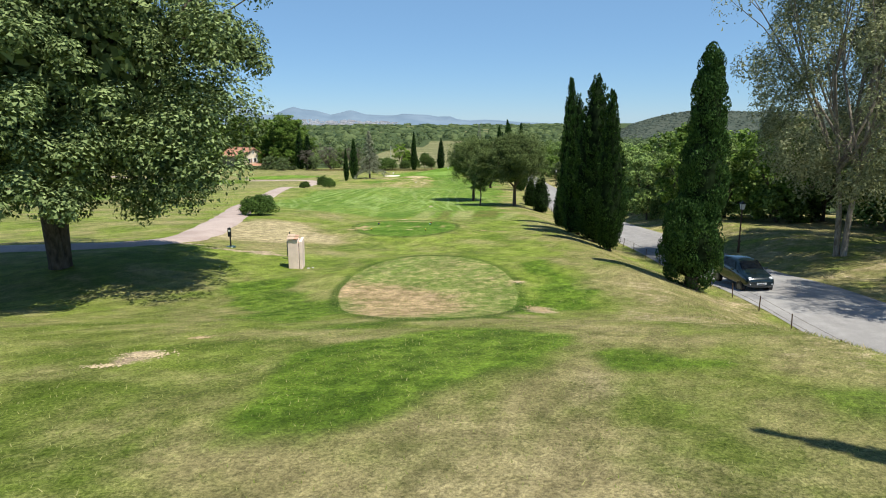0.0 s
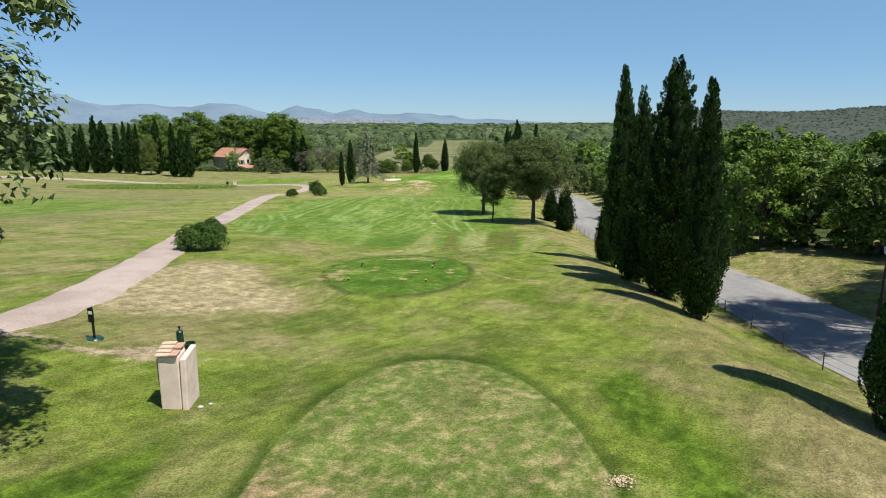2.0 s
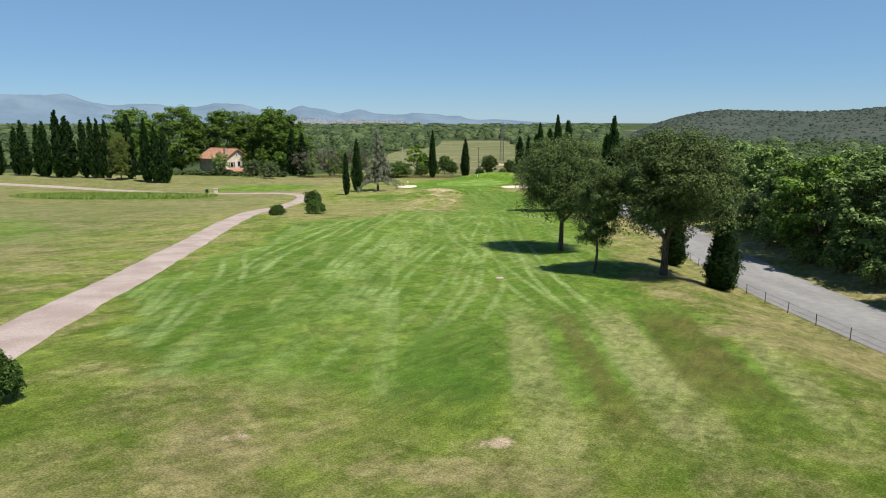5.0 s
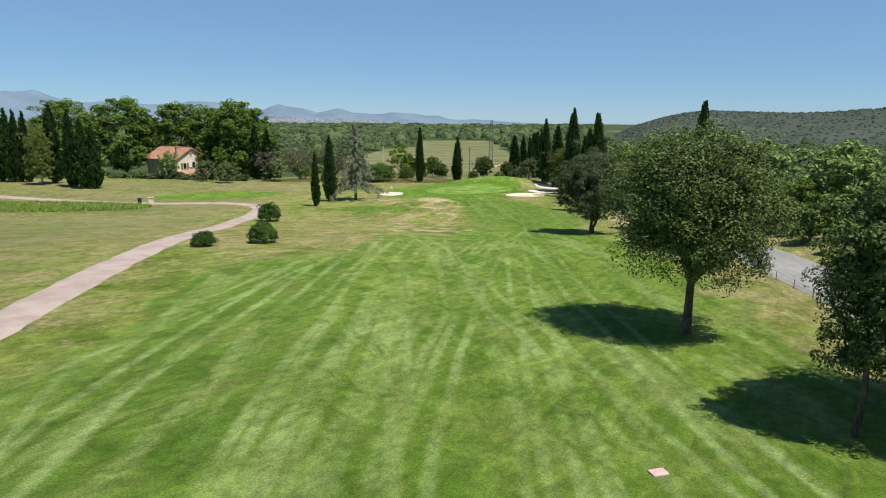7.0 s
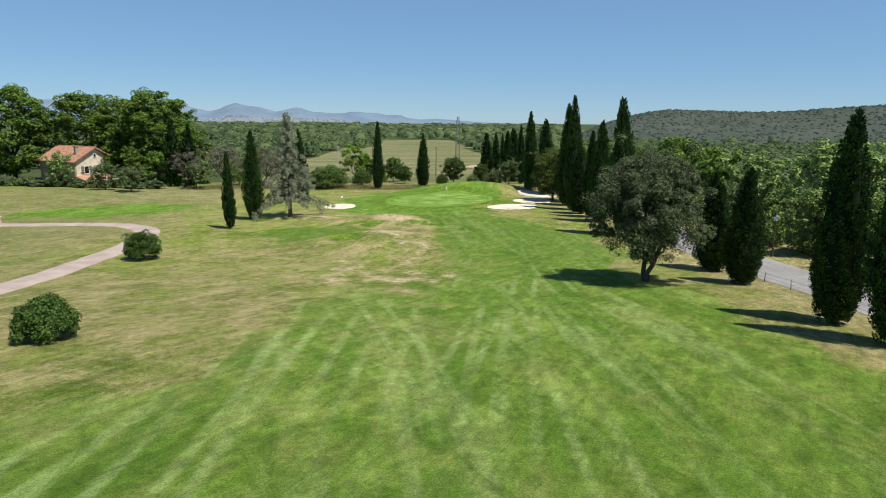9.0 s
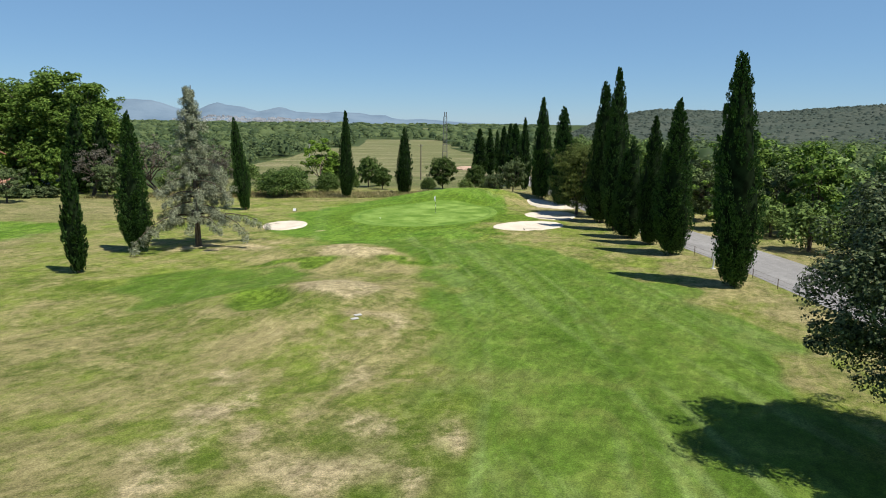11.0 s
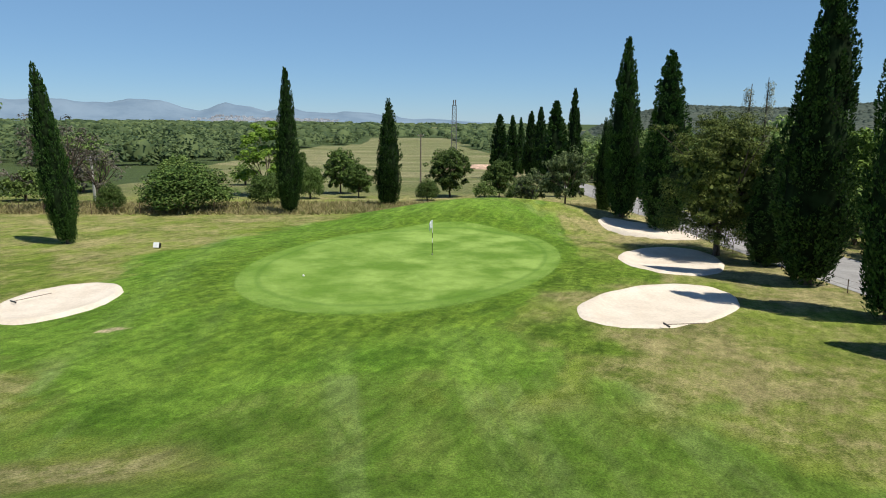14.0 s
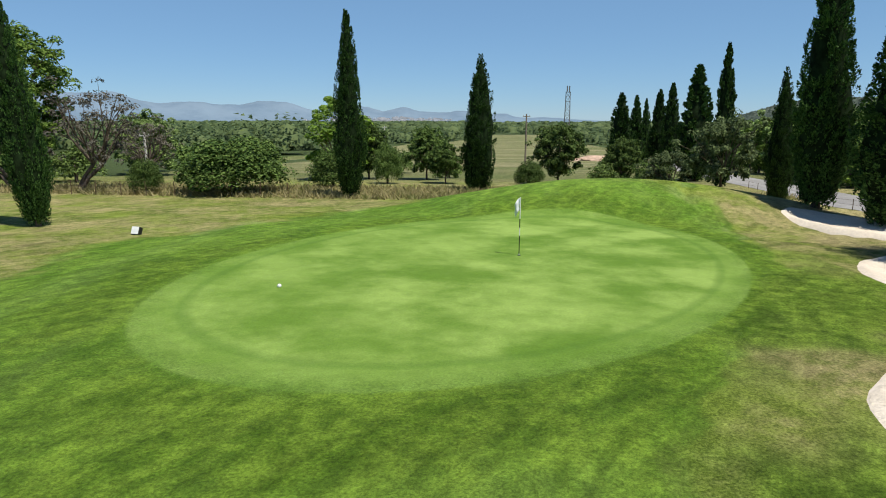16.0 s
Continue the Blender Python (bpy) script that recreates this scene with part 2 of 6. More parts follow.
    tee = k.mix(k.ramp(tv, 0.15, 0.95), tee, k.mix(k.ramp(fine, 0.35, 0.65), (0.330, 0.252, 0.118), (0.500, 0.368, 0.208)))
    c = k.mix(k.ramp(k.attr("tee"), 1.0, 0.97), c, tee)
    # fringe of the tees: darker, longer grass; the lip's shadow is in its colour
    ring = k.math("MULTIPLY", k.ramp(k.attr("tee"), 0.975, 1.0), k.ramp(k.attr("tee"), 1.13, 1.03))
    c = k.mix(k.math("MULTIPLY", k.math("MULTIPLY", ring, k.ramp(mid, 0.4, 0.6, 0.6, 1.0)), 0.80), c, (0.048, 0.094, 0.010))
    # putting green and its collar
    putt = k.mix(k.ramp(k.noise(0.38, 7, rough=0.62), 0.34, 0.66), (0.112, 0.208, 0.025), (0.262, 0.380, 0.084))
    putt = k.mix(k.math("MULTIPLY", k.ramp(k.noise(0.42, 4, (1, 0.22, 1), 0.5, 0.2, -38), 0.44, 0.6), 0.35), putt, (0.134, 0.236, 0.032))
    collar = k.mix(0.4, putt, (0.135, 0.240, 0.034))
    c = k.mix(k.ramp(k.attr("putt"), 1.0, 0.985), c, collar)
    c = k.mix(k.ramp(k.attr("putt"), 0.90, 0.88), c, putt)
    edge = k.math("MULTIPLY", k.ramp(k.attr("putt"), 0.865, 0.885), k.ramp(k.attr("putt"), 0.915, 0.895))
    c = k.mix(k.math("MULTIPLY", edge, 0.36), c, (0.072, 0.155, 0.020))
    # bare earth
    e = k.math("ADD", k.attr("bare"), k.math("MULTIPLY", grain, 1.3))
    e = k.math("ADD", e, k.math("MULTIPLY", part_of, 0.9))
    c = k.mix(k.ramp(e, 0.4, 0.8), c, k.mix(fine, (0.360, 0.270, 0.165), (0.540, 0.430, 0.300)))
    # woods' floor: dark green, so that gaps between the crowns stay dark
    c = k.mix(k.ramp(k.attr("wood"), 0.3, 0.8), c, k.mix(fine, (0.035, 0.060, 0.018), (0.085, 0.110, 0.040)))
    c = k.mix(k.ramp(k.attr("putt"), 0.95, 1.15), c, k.shade(c, k.noise(1.9, 6, (1, 0.28, 1), 0.7, 0.7, 32), 0.70, 1.28))
    smooth_part = k.ramp(k.attr("putt"), 1.05, 0.9, 1.0, 0.3)
    mown = k.math("MULTIPLY", smooth_part, k.ramp(k.attr("lush"), 0.2, 0.9, 1.0, 0.95))
    c2 = k.shade(k.shade(c, blade, 0.5, 1.55), fine, 0.76, 1.26)
    k.color(k.mix(mown, c, c2))
    h = k.math("ADD", k.math("MULTIPLY", fine, 0.8), k.math("MULTIPLY", blade, 0.5))
    k.bump(k.math("MULTIPLY", h, mown), 0.14, 0.9)
    return k.m


def asphalt_mat():
    k = Mat("asphalt", 0.85, 0.3).world_pos()
    c = k.mix(k.ramp(k.noise(0.5, 5, (1, 0.2, 1)), 0.3, 0.7), (0.255, 0.245, 0.235), (0.335, 0.325, 0.310))
    g = k.noise(30, 3)
    k.color(k.shade(k.shade(c, g, 0.85, 1.15), k.noise(2.2, 6), 0.88, 1.1)).bump(g, 0.01)
    return k.m


def gravel_mat():
    k = Mat("path_gravel", 0.9, 0.2).world_pos()
    c = k.mix(k.ramp(k.noise(0.6, 5), 0.3, 0.7), (0.385, 0.300, 0.260), (0.490, 0.400, 0.350))
    g = k.noise(16, 5)
    k.color(k.shade(c, g, 0.82, 1.15)).bump(g, 0.02)
    return k.m


def sand_mat():
    k = Mat("bunker_sand", 0.95, 0.15).world_pos()
    c = k.mix(k.ramp(k.noise(0.7, 5), 0.3, 0.7), (0.690, 0.595, 0.475), (0.810, 0.715, 0.590))
    rake = k.noise(4, 3, (1, 6, 1), warp=1.2)
    k.color(k.shade(c, k.noise(9, 5), 0.92, 1.06)).bump(k.math("ADD", rake, k.noise(12, 4)), 0.04)
    return k.m


TURF, ASPHALT, GRAVEL, SAND = grass_mat(), asphalt_mat(), gravel_mat(), sand_mat()
CYPRESS = leaf_mat("cypress_leaf", (0.012, 0.034, 0.008), (0.070, 0.140, 0.032), None, 0.03)
BROADLEAF = leaf_mat("mulberry_leaf", (0.044, 0.074, 0.022), (0.285, 0.362, 0.142), None, 0.10)
OAK = leaf_mat("oak_leaf", (0.040, 0.064, 0.018), (0.205, 0.270, 0.086), None, 0.12)
GREYOAK = leaf_mat("grey_oak_leaf", (0.028, 0.044, 0.018), (0.190, 0.235, 0.110), None, 0.10)
PLANE = leaf_mat("plane_leaf", (0.048, 0.100, 0.012), (0.215, 0.325, 0.060), None, 0.22)
LIME = leaf_mat("lime_leaf", (0.090, 0.170, 0.020), (0.220, 0.330, 0.050), None, 0.3)
THICKET = leaf_mat("thicket_leaf", (0.024, 0.054, 0.009), (0.125, 0.190, 0.045), None, 0.12)
SCRUB = leaf_mat("scrub_leaf", (0.040, 0.075, 0.014), (0.210, 0.300, 0.080), (0.22, 0.29, 0.08), 0.15)
OLIVE = leaf_mat("olive_leaf", (0.040, 0.064, 0.022), (0.165, 0.215, 0.086), None, 0.2)
CEDAR = leaf_mat("cedar_needle", (0.070, 0.086, 0.050), (0.380, 0.400, 0.270), None, 0.1)
EUCA = leaf_mat("eucalyptus_leaf", (0.150, 0.170, 0.090), (0.430, 0.450, 0.250), (0.44, 0.42, 0.19), 0.35)
PINE = leaf_mat("pine_needle", (0.030, 0.050, 0.010), (0.205, 0.250, 0.058), None, 0.06)
BUSH = leaf_mat("bush_leaf", (0.018, 0.044, 0.008), (0.095, 0.160, 0.030), None, 0.12)
WOODS = leaf_mat("holm_oak_leaf", (0.070, 0.120, 0.026), (0.310, 0.425, 0.135), None, 0.22)
HILLLEAF = leaf_mat("hill_scrub", (0.056, 0.076, 0.060), (0.088, 0.108, 0.082), None, 0.2)
DRYLEAF = leaf_mat("twiggy_leaf", (0.090, 0.080, 0.060), (0.190, 0.175, 0.140), None, 0.15)
# bluer and greyer than near leaves: distance haze mixed into the colour
FARLEAF = leaf_mat("hazed_woodland_leaf", (0.062, 0.100, 0.044), (0.156, 0.208, 0.084), (0.156, 0.205, 0.064), 0.3)
# near-black, to give the shade deep inside the cypresses as a colour
CORE = plain("shade_core", (0.012, 0.022, 0.008), 0.95, 0.05, 0.6, 3.0)
BARK = bark_mat("bark", (0.055, 0.042, 0.032), (0.170, 0.135, 0.105))
PALEBARK = bark_mat("pale_bark", (0.150, 0.122, 0.098), (0.380, 0.335, 0.285))


# ---- the lie of the land ----
def smooth(a, b, t):
    u = min(1.0, max(0.0, (t - a) / (b - a)))
    return u * u * (3 - 2 * u)

PROFILE = [(-120, 6.0), (-30, 5.2), (0, 3.75), (6, 3.25), (11, 2.5), (17, 1.05), (20, 0.75), (27, 0.2), (33, -0.55), (40, -1.0), (46, -1.5), (52, -2.05), (62, -2.9),
           (75, -3.95), (87, -4.9), (101, -5.7), (115, -6.4), (131, -7.3), (150, -7.65), (165, -8.35), (180, -9.05), (200, -9.8),
           (230, -11.0), (300, -13.5), (450, -17), (800, -21), (2000, -24), (5000, -26), (9000, -27)]

def profile(y):
    p = PROFILE
    if y <= p[0][0]:
        return p[0][1]
    for i in range(len(p) - 1):
        if y <= p[i + 1][0]:
            (y0, z0), (y1, z1) = p[i], p[i + 1]
            za = p[i - 1] if i else p[i]
            zb = p[i + 2] if i + 2 < len(p) else p[i + 1]
            h = y1 - y0
            m0 = (z1 - za[1]) / (y1 - za[0]) * h
            m1 = (zb[1] - z0) / (zb[0] - y0) * h
            u = (y - y0) / h
            return ((2*u**3 - 3*u*u + 1) * z0 + (u**3 - 2*u*u + u) * m0 + (3*u*u - 2*u**3) * z1 + (u**3 - u*u) * m1)
    return p[-1][1]

ROAD = [(-30, 15.6), (20, 16.2), (45, 16.8), (60, 17.2), (75, 18.0), (90, 19.2), (105, 20.2), (125, 21.0), (150, 21.4), (170, 22.0), (185, 22.8), (215, 25.0), (260, 29.5), (330, 40.0)]
ROAD_DROP = [(-60, 4.6), (0, 3.4), (10, 2.7), (17, 1.55), (22, 1.25), (45, 1.2), (75, 1.0), (100, 0.5), (120, 0.1), (150, -0.1), (190, 0.0), (260, 0.0)]

BUNKERS = [(-14.35, 170.5, 3.35, 2.2, -1.5), (9.6, 168.1, 4.9, 2.4, 0.65), (14.4, 177.5, 4.9, 3.0, 1.04), (17.4, 188.2, 4.2, 2.2, -0.99)]

def along(table, v):
    if v <= table[0][0]:
        return table[0][1]
    for (a, p), (b, q) in zip(table, table[1:]):
        if v <= b:
            return p + (q - p) * (v - a) / (b - a)
    return table[-1][1]

def oval(x, y, cx, cy, rx, ry, turn=0.0):
    """Distance-like value: below 1 inside an oval."""
    c, s = math.cos(turn), math.sin(turn)
    dx, dy = x - cx, y - cy
    return math.hypot((c * dx + s * dy) / rx, (c * dy - s * dx) / ry)

# how the ground lies against the plan that the tables above and below are drawn on: plan y, shift in x, its slope with x, shift in y, lift
SETTLE = [(0, 0.20, -0.019, 0.1, 0.30), (20, 0.15, -0.030, -0.1, 0.42), (34, 0.18, -0.041, -0.8, 0.66), (50, 0.18, -0.050, -1.25, 0.77), (62, 0.15, -0.056, -1.0, 0.68),
          (72, 0.12, -0.060, -0.2, 0.48), (80, 0.15, -0.065, -0.3, 0.50), (90, 0.22, -0.072, -1.5, 0.68), (100, 0.33, -0.072, -2.6, 0.85), (112, 0.45, -0.066, -3.6, 0.95),
          (122, 0.47, -0.055, -3.5, 0.75), (130, 0.45, -0.042, -2.0, 0.35), (138, 0.41, -0.030, -0.5, 0.12), (150, 0.27, -0.012, -0.1, 0.10), (165, 0.08, 0.0, 0.1, 0.22),
          (185, -0.09, 0.012, 0.4, 0.38), (210, -0.13, 0.02, 0.5, 0.60), (300, 0.0, 0.0, 0.0, 0.50)]

def settle_at(y):
    """The row of SETTLE at a plan y."""
    if y <= SETTLE[0][0]:
        return SETTLE[0]
    for p, q in zip(SETTLE, SETTLE[1:]):
        if y <= q[0]:
            u = smooth(p[0], q[0], y) * 0.5 + (y - p[0]) / (q[0] - p[0]) * 0.5
            return tuple(m + (n - m) * u for m, n in zip(p, q))
    return SETTLE[-1]

def farmside(x, y):
    """1 round the farmhouse, which stands nearer than the plan has it."""
    return smooth(-30, -60, x) * smooth(150, 195, y)

def settle(x, y):
    """A place of the plan, on the ground."""
    _, a, k, b, _ = settle_at(y)
    e = farmside(x, y)
    return x + a + k * max(-28.0, min(22.0, x)) - 0.095 * e * (x + 6), y + b - 0.115 * e * (y - 55)

def unsettle(x, y):
    """The plan's place under a place on the ground."""
    px, py = x, y
    for _ in range(7):
        qx, qy = settle(px, py)
        px, py = px + 0.8 * (x - qx), py + 0.8 * (y - qy)
    return px, py

def ground(x, y):
    x, y = unsettle(x, y)
    z = profile(y) + settle_at(y)[4] + 1.9 * farmside(x, y)
    # the left flank stands a little higher along the first half
    z += 0.75 * smooth(-4, -14, x) * smooth(14, 24, y) * (1 - smooth(95, 140, y)) - 0.5 * smooth(-30, -55, x) * smooth(120, 160, y)
    # bank down to the road
    if x > 4 and y < 330:
        rc = along(ROAD, y)
        edge = rc - 2.9
        foot = 10.0 + 5.0 * smooth(60, 115, y)
        drop = along(ROAD_DROP, y)
        z -= drop * smooth(foot - 2, edge, x)
        # beyond the road it climbs again
        z += 0.9 * smooth(rc + 2.9, rc + 8, x) * (1 - smooth(100, 160, y))
    # tee platforms
    z += 0.10 * (1 - smooth(0.9, 1.3, oval(x, y, 0.2, 21.2, 3.4, 7.6)))
    z += 0.22 * (1 - smooth(0.95, 1.3, oval(x, y, -2.2, 43.0, 4.1, 6.3)))
    # dry mounds before the green
    z += 1.05 * (1 - smooth(0.0, 1.25, oval(x, y, -8.6, 140.0, 7.5, 6.5)))
    z += 0.95 * (1 - smooth(0.0, 1.2, oval(x, y, -7.0, 153.0, 9.0, 4.2)))
    # a scooped hollow in the mound's flank
    z -= 0.5 * (1 - smooth(0.55, 1.0, oval(x, y, -11.4, 140.4, 2.0, 2.4, 0.3)))
    # the green's platform
    z += 0.38 * (1 - smooth(0.8, 1.5, oval(x, y, 0.5, 177.0, 11.0, 13.0)))
    z += 1.9 * (1 - smooth(0.05, 1.0, oval(x, y, 7.4, 194.5, 16.5, 8.5)))
    for cx, cy, rx, ry, turn in BUNKERS:
        if abs(x - cx) < 8 and abs(y - cy) < 8:
            z -= 0.3 * (1 - smooth(0.55, 0.9, oval(x, y, cx, cy, rx, ry, turn)))
    return z


def at(x, y, dz=0.0):
    x, y = settle(x, y)
    return (x, y, ground(x, y) + dz)


# ---- mesh helpers ----
def part(name, data, material, parent=None, label=""):
    """Link a bmesh or mesh as one object under a thing."""
    if isinstance(data, bmesh.types.BMesh):
        me = bpy.data.meshes.new(name)
        data.to_mesh(me)
        data.free()
    else:
        me = data
    if material and not me.materials:
        me.materials.append(material)
    ob = new(name, me)
    ob.parent = parent
    if label:
        tagged(ob, label)
    return ob


def raw_mesh(name, verts, faces, smooth_faces=False):
    """A mesh from arrays: verts (n, 3) and quads or triangles (m, k)."""
    verts, faces = np.asarray(verts, np.float32), np.asarray(faces, np.int32)
    me = bpy.data.meshes.new(name)
    m, k = faces.shape
    me.vertices.add(len(verts))
    me.vertices.foreach_set("co", verts.ravel())
    me.loops.add(m * k)
    me.loops.foreach_set("vertex_index", faces.ravel())
    me.polygons.add(m)
    me.polygons.foreach_set("loop_start", np.arange(0, m * k, k, dtype=np.int32))
    me.polygons.foreach_set("use_smooth", np.full(m, smooth_faces))
    me.update(calc_edges=True)
    return me


def thing(name, place, label, category, group="", turn=0.0, kind=""):
    ob = new(name)
    ob.empty_display_size = 0.2
    ob.matrix_basis = pose(*place, 0, 0, turn)
    return tagged(ob, label, category, group, kind)


def box(bm, cx, cy, cz, sx, sy, sz, bevel=0.0):
    """A box by centre and full sizes, added to bm."""
    made = bmesh.ops.create_cube(bm, size=1.0, matrix=Matrix.Translation((cx, cy, cz)) @ Matrix.Diagonal((sx, sy, sz, 1)))
    if bevel:
        edges = list({e for v in made["verts"] for e in v.link_edges})
        bmesh.ops.bevel(bm, geom=edges, offset=bevel, segments=2, affect="EDGES", profile=0.5)
    return bm


def rod(bm, a, b, r0, r1=None, seg=10):
    """A tapered rod from a to b."""
    a, b = Vector(a), Vector(b)
    m = Matrix.Translation((a + b) / 2) @ (b - a).to_track_quat("Z", "Y").to_matrix().to_4x4()
    bmesh.ops.create_cone(bm, cap_ends=True, segments=seg, radius1=r0, radius2=r0 if r1 is None else r1, depth=(b - a).length, matrix=m)
    return bm


def tubes(lines, seg=7):
    """Verts and quads of tapered tubes: each line is a list of (x, y, z, radius)."""
    verts, faces = [], []
    ring = np.arange(seg) / seg * 2 * math.pi
    for line in lines:
        p = np.array(line, float)
        d = np.gradient(p[:, :3], axis=0)
        d /= np.linalg.norm(d, axis=1, keepdims=True) + 1e-9
        base = len(verts)
        for q, way, r in zip(p[:, :3], d, p[:, 3]):
            u = np.cross(way, (0.31, 0.95, 0.05))
            u /= np.linalg.norm(u) + 1e-9
            w = np.cross(way, u)
            verts.extend(q + r * (np.cos(a) * u + np.sin(a) * w) for a in ring)
        for i in range(len(p) - 1):
            for j in range(seg):
                k = (j + 1) % seg
                faces.append((base + i * seg + j, base + i * seg + k, base + (i + 1) * seg + k, base + (i + 1) * seg + j))
    return np.array(verts), np.array(faces)


def unit(v):
    return v / (np.linalg.norm(v, axis=-1, keepdims=True) + 1e-9)


def leaves(rng, centre, normal, size, wide=0.55, loose=0.8, way=None):
    """One pointed leaf for each centre: (n, 3) places and normals, (n,) lengths."""
    n = len(centre)
    nor = unit(normal + loose * rng.normal(size=(n, 3)))
    way = unit(np.cross(nor, rng.normal(size=(n, 3)))) if way is None else unit(way + 0.35 * rng.normal(size=(n, 3)))
    side = unit(np.cross(nor, way))
    l, w = size[:, None] * 0.5, size[:, None] * 0.62 * wide
    v = np.stack([centre - l * way - w * side, centre - 0.7 * l * way + w * side, centre + l * way], 1).reshape(-1, 3)
    return v, np.arange(3 * n).reshape(n, 3)


def ball_points(rng, n):
    return unit(rng.normal(size=(n, 3)))


def clump_crown(rng, clumps, per, leaf, wide=0.6, loose=0.3, hang=0.0, shell=0.72):
    """Leaves on many uneven clumps, each (x, y, z, rx, rz)."""
    c = np.repeat(np.array(clumps, float), per, axis=0)
    d = ball_points(rng, len(c))
    d[:, 2] = np.where((d[:, 2] < -0.3) & (rng.random(len(c)) < 0.6), -d[:, 2] * 0.8, d[:, 2])
    rad = (shell + (1 - shell) * rng.random(len(c)) ** 0.6)[:, None]
    place = c[:, :3] + d * rad * np.stack([c[:, 3], c[:, 3], c[:, 4]], 1)
    place[:, 2] -= hang * rng.random(len(c))
    return leaves(rng, place, d + (0, 0, 0.6), leaf * rng.uniform(0.6, 1.35, len(c)), wide, loose)


def join(a, b):
    return np.concatenate([a[0], b[0]]), np.concatenate([a[1], b[1] + len(a[0])])


# ---- kinds of trees: each returns meshes of a template of its own size ----
def cypress_meshes(seed, h=10.0, w=2.4, clumps=600, per=42, shape=0.0, fork=0, leaf=0.094):
    """A dense flame-shaped crown of upward tufts round a dark core, on a short trunk."""
    rng = np.random.default_rng(seed)

    def radius(t):
        return w / 2 * np.minimum(1, (0.34 + 3.0 * t)) ** 0.8 * np.clip(1.0 - t ** (2.35 - 3.5 * shape), 0, 1) ** 0.85 * 0.97

    axes = [(0, 0, 1.0, 1.0)] + [(rng.uniform(0.16, 0.3) * w * rng.choice((-1, 1)), rng.uniform(-0.2, 0.2) * w, rng.uniform(0.78, 0.93), 0.72) for _ in range(fork)]
    lobes, z0 = rng.random(6) * 6.28, 0.028 * h

    def lobed(a, t):
        return 0.93 + 0.11 * np.sin(3 * a + lobes[0] + 9 * t) + 0.08 * np.sin(5 * a - 14 * t + lobes[1])

    which = np.arange(clumps) % len(axes)
    t = rng.random(clumps) ** 1.2 * 0.985
    a = rng.random(clumps) * 2 * math.pi
    ax, ay, top, fat = (np.array([axes[i][k] for i in which]) for k in range(4))
    r = radius(t) * fat * lobed(a, t) * rng.uniform(0.90, 1.0, clumps)
    cs = np.stack([ax + r * np.cos(a), ay + r * np.sin(a), z0 + t * (h * top - z0)], 1)
    ns = np.stack([np.cos(a), np.sin(a), np.zeros(clumps)], 1)
    # each tuft is a plume that points up and out
    axis = unit(ns * rng.uniform(0.25, 0.6, (clumps, 1)) + (0, 0, 1.0) + 0.12 * rng.normal(size=(clumps, 3)))
    long = rng.uniform(0.21, 0.40, clumps) * w * (1.05 - 0.72 * t)
    axis3, ns3, long3 = (np.repeat(q, per, axis=0) for q in (axis, ns, long))
    s = rng.random(clumps * per) ** 0.8
    rad = 0.30 * long3 * np.sin(np.clip(s * 0.85 + 0.18, 0, 1) * math.pi) ** 0.7
    d = unit(np.cross(axis3, rng.normal(size=(clumps * per, 3))) + 0.35 * ns3)
    place = np.repeat(cs, per, axis=0) + axis3 * ((s - 0.35) * long3)[:, None] + d * rad[:, None]
    v, f = leaves(rng, place, d + 0.25 * ns3 + (0, 0, 0.3), leaf * rng.uniform(0.7, 1.4, len(d)) * (1.1 - 0.3 * np.repeat(t, per)), 0.6, 0.16, axis3 + 0.5 * d)
    crown = raw_mesh("crown", v, f)
    # dark heart that hides the sky; its near-black colour stands for inner shade
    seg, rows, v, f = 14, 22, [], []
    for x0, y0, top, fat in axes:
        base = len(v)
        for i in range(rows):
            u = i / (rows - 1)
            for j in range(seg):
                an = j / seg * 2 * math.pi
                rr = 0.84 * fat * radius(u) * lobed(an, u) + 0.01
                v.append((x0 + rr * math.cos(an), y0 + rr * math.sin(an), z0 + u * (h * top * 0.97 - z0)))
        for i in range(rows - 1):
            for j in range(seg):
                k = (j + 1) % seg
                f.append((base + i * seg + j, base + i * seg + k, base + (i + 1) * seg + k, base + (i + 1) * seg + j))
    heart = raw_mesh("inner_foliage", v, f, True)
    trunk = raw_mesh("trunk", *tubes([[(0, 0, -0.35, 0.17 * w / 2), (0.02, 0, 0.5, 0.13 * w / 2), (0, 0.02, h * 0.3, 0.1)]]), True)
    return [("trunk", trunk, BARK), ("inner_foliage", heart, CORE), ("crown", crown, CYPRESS)]


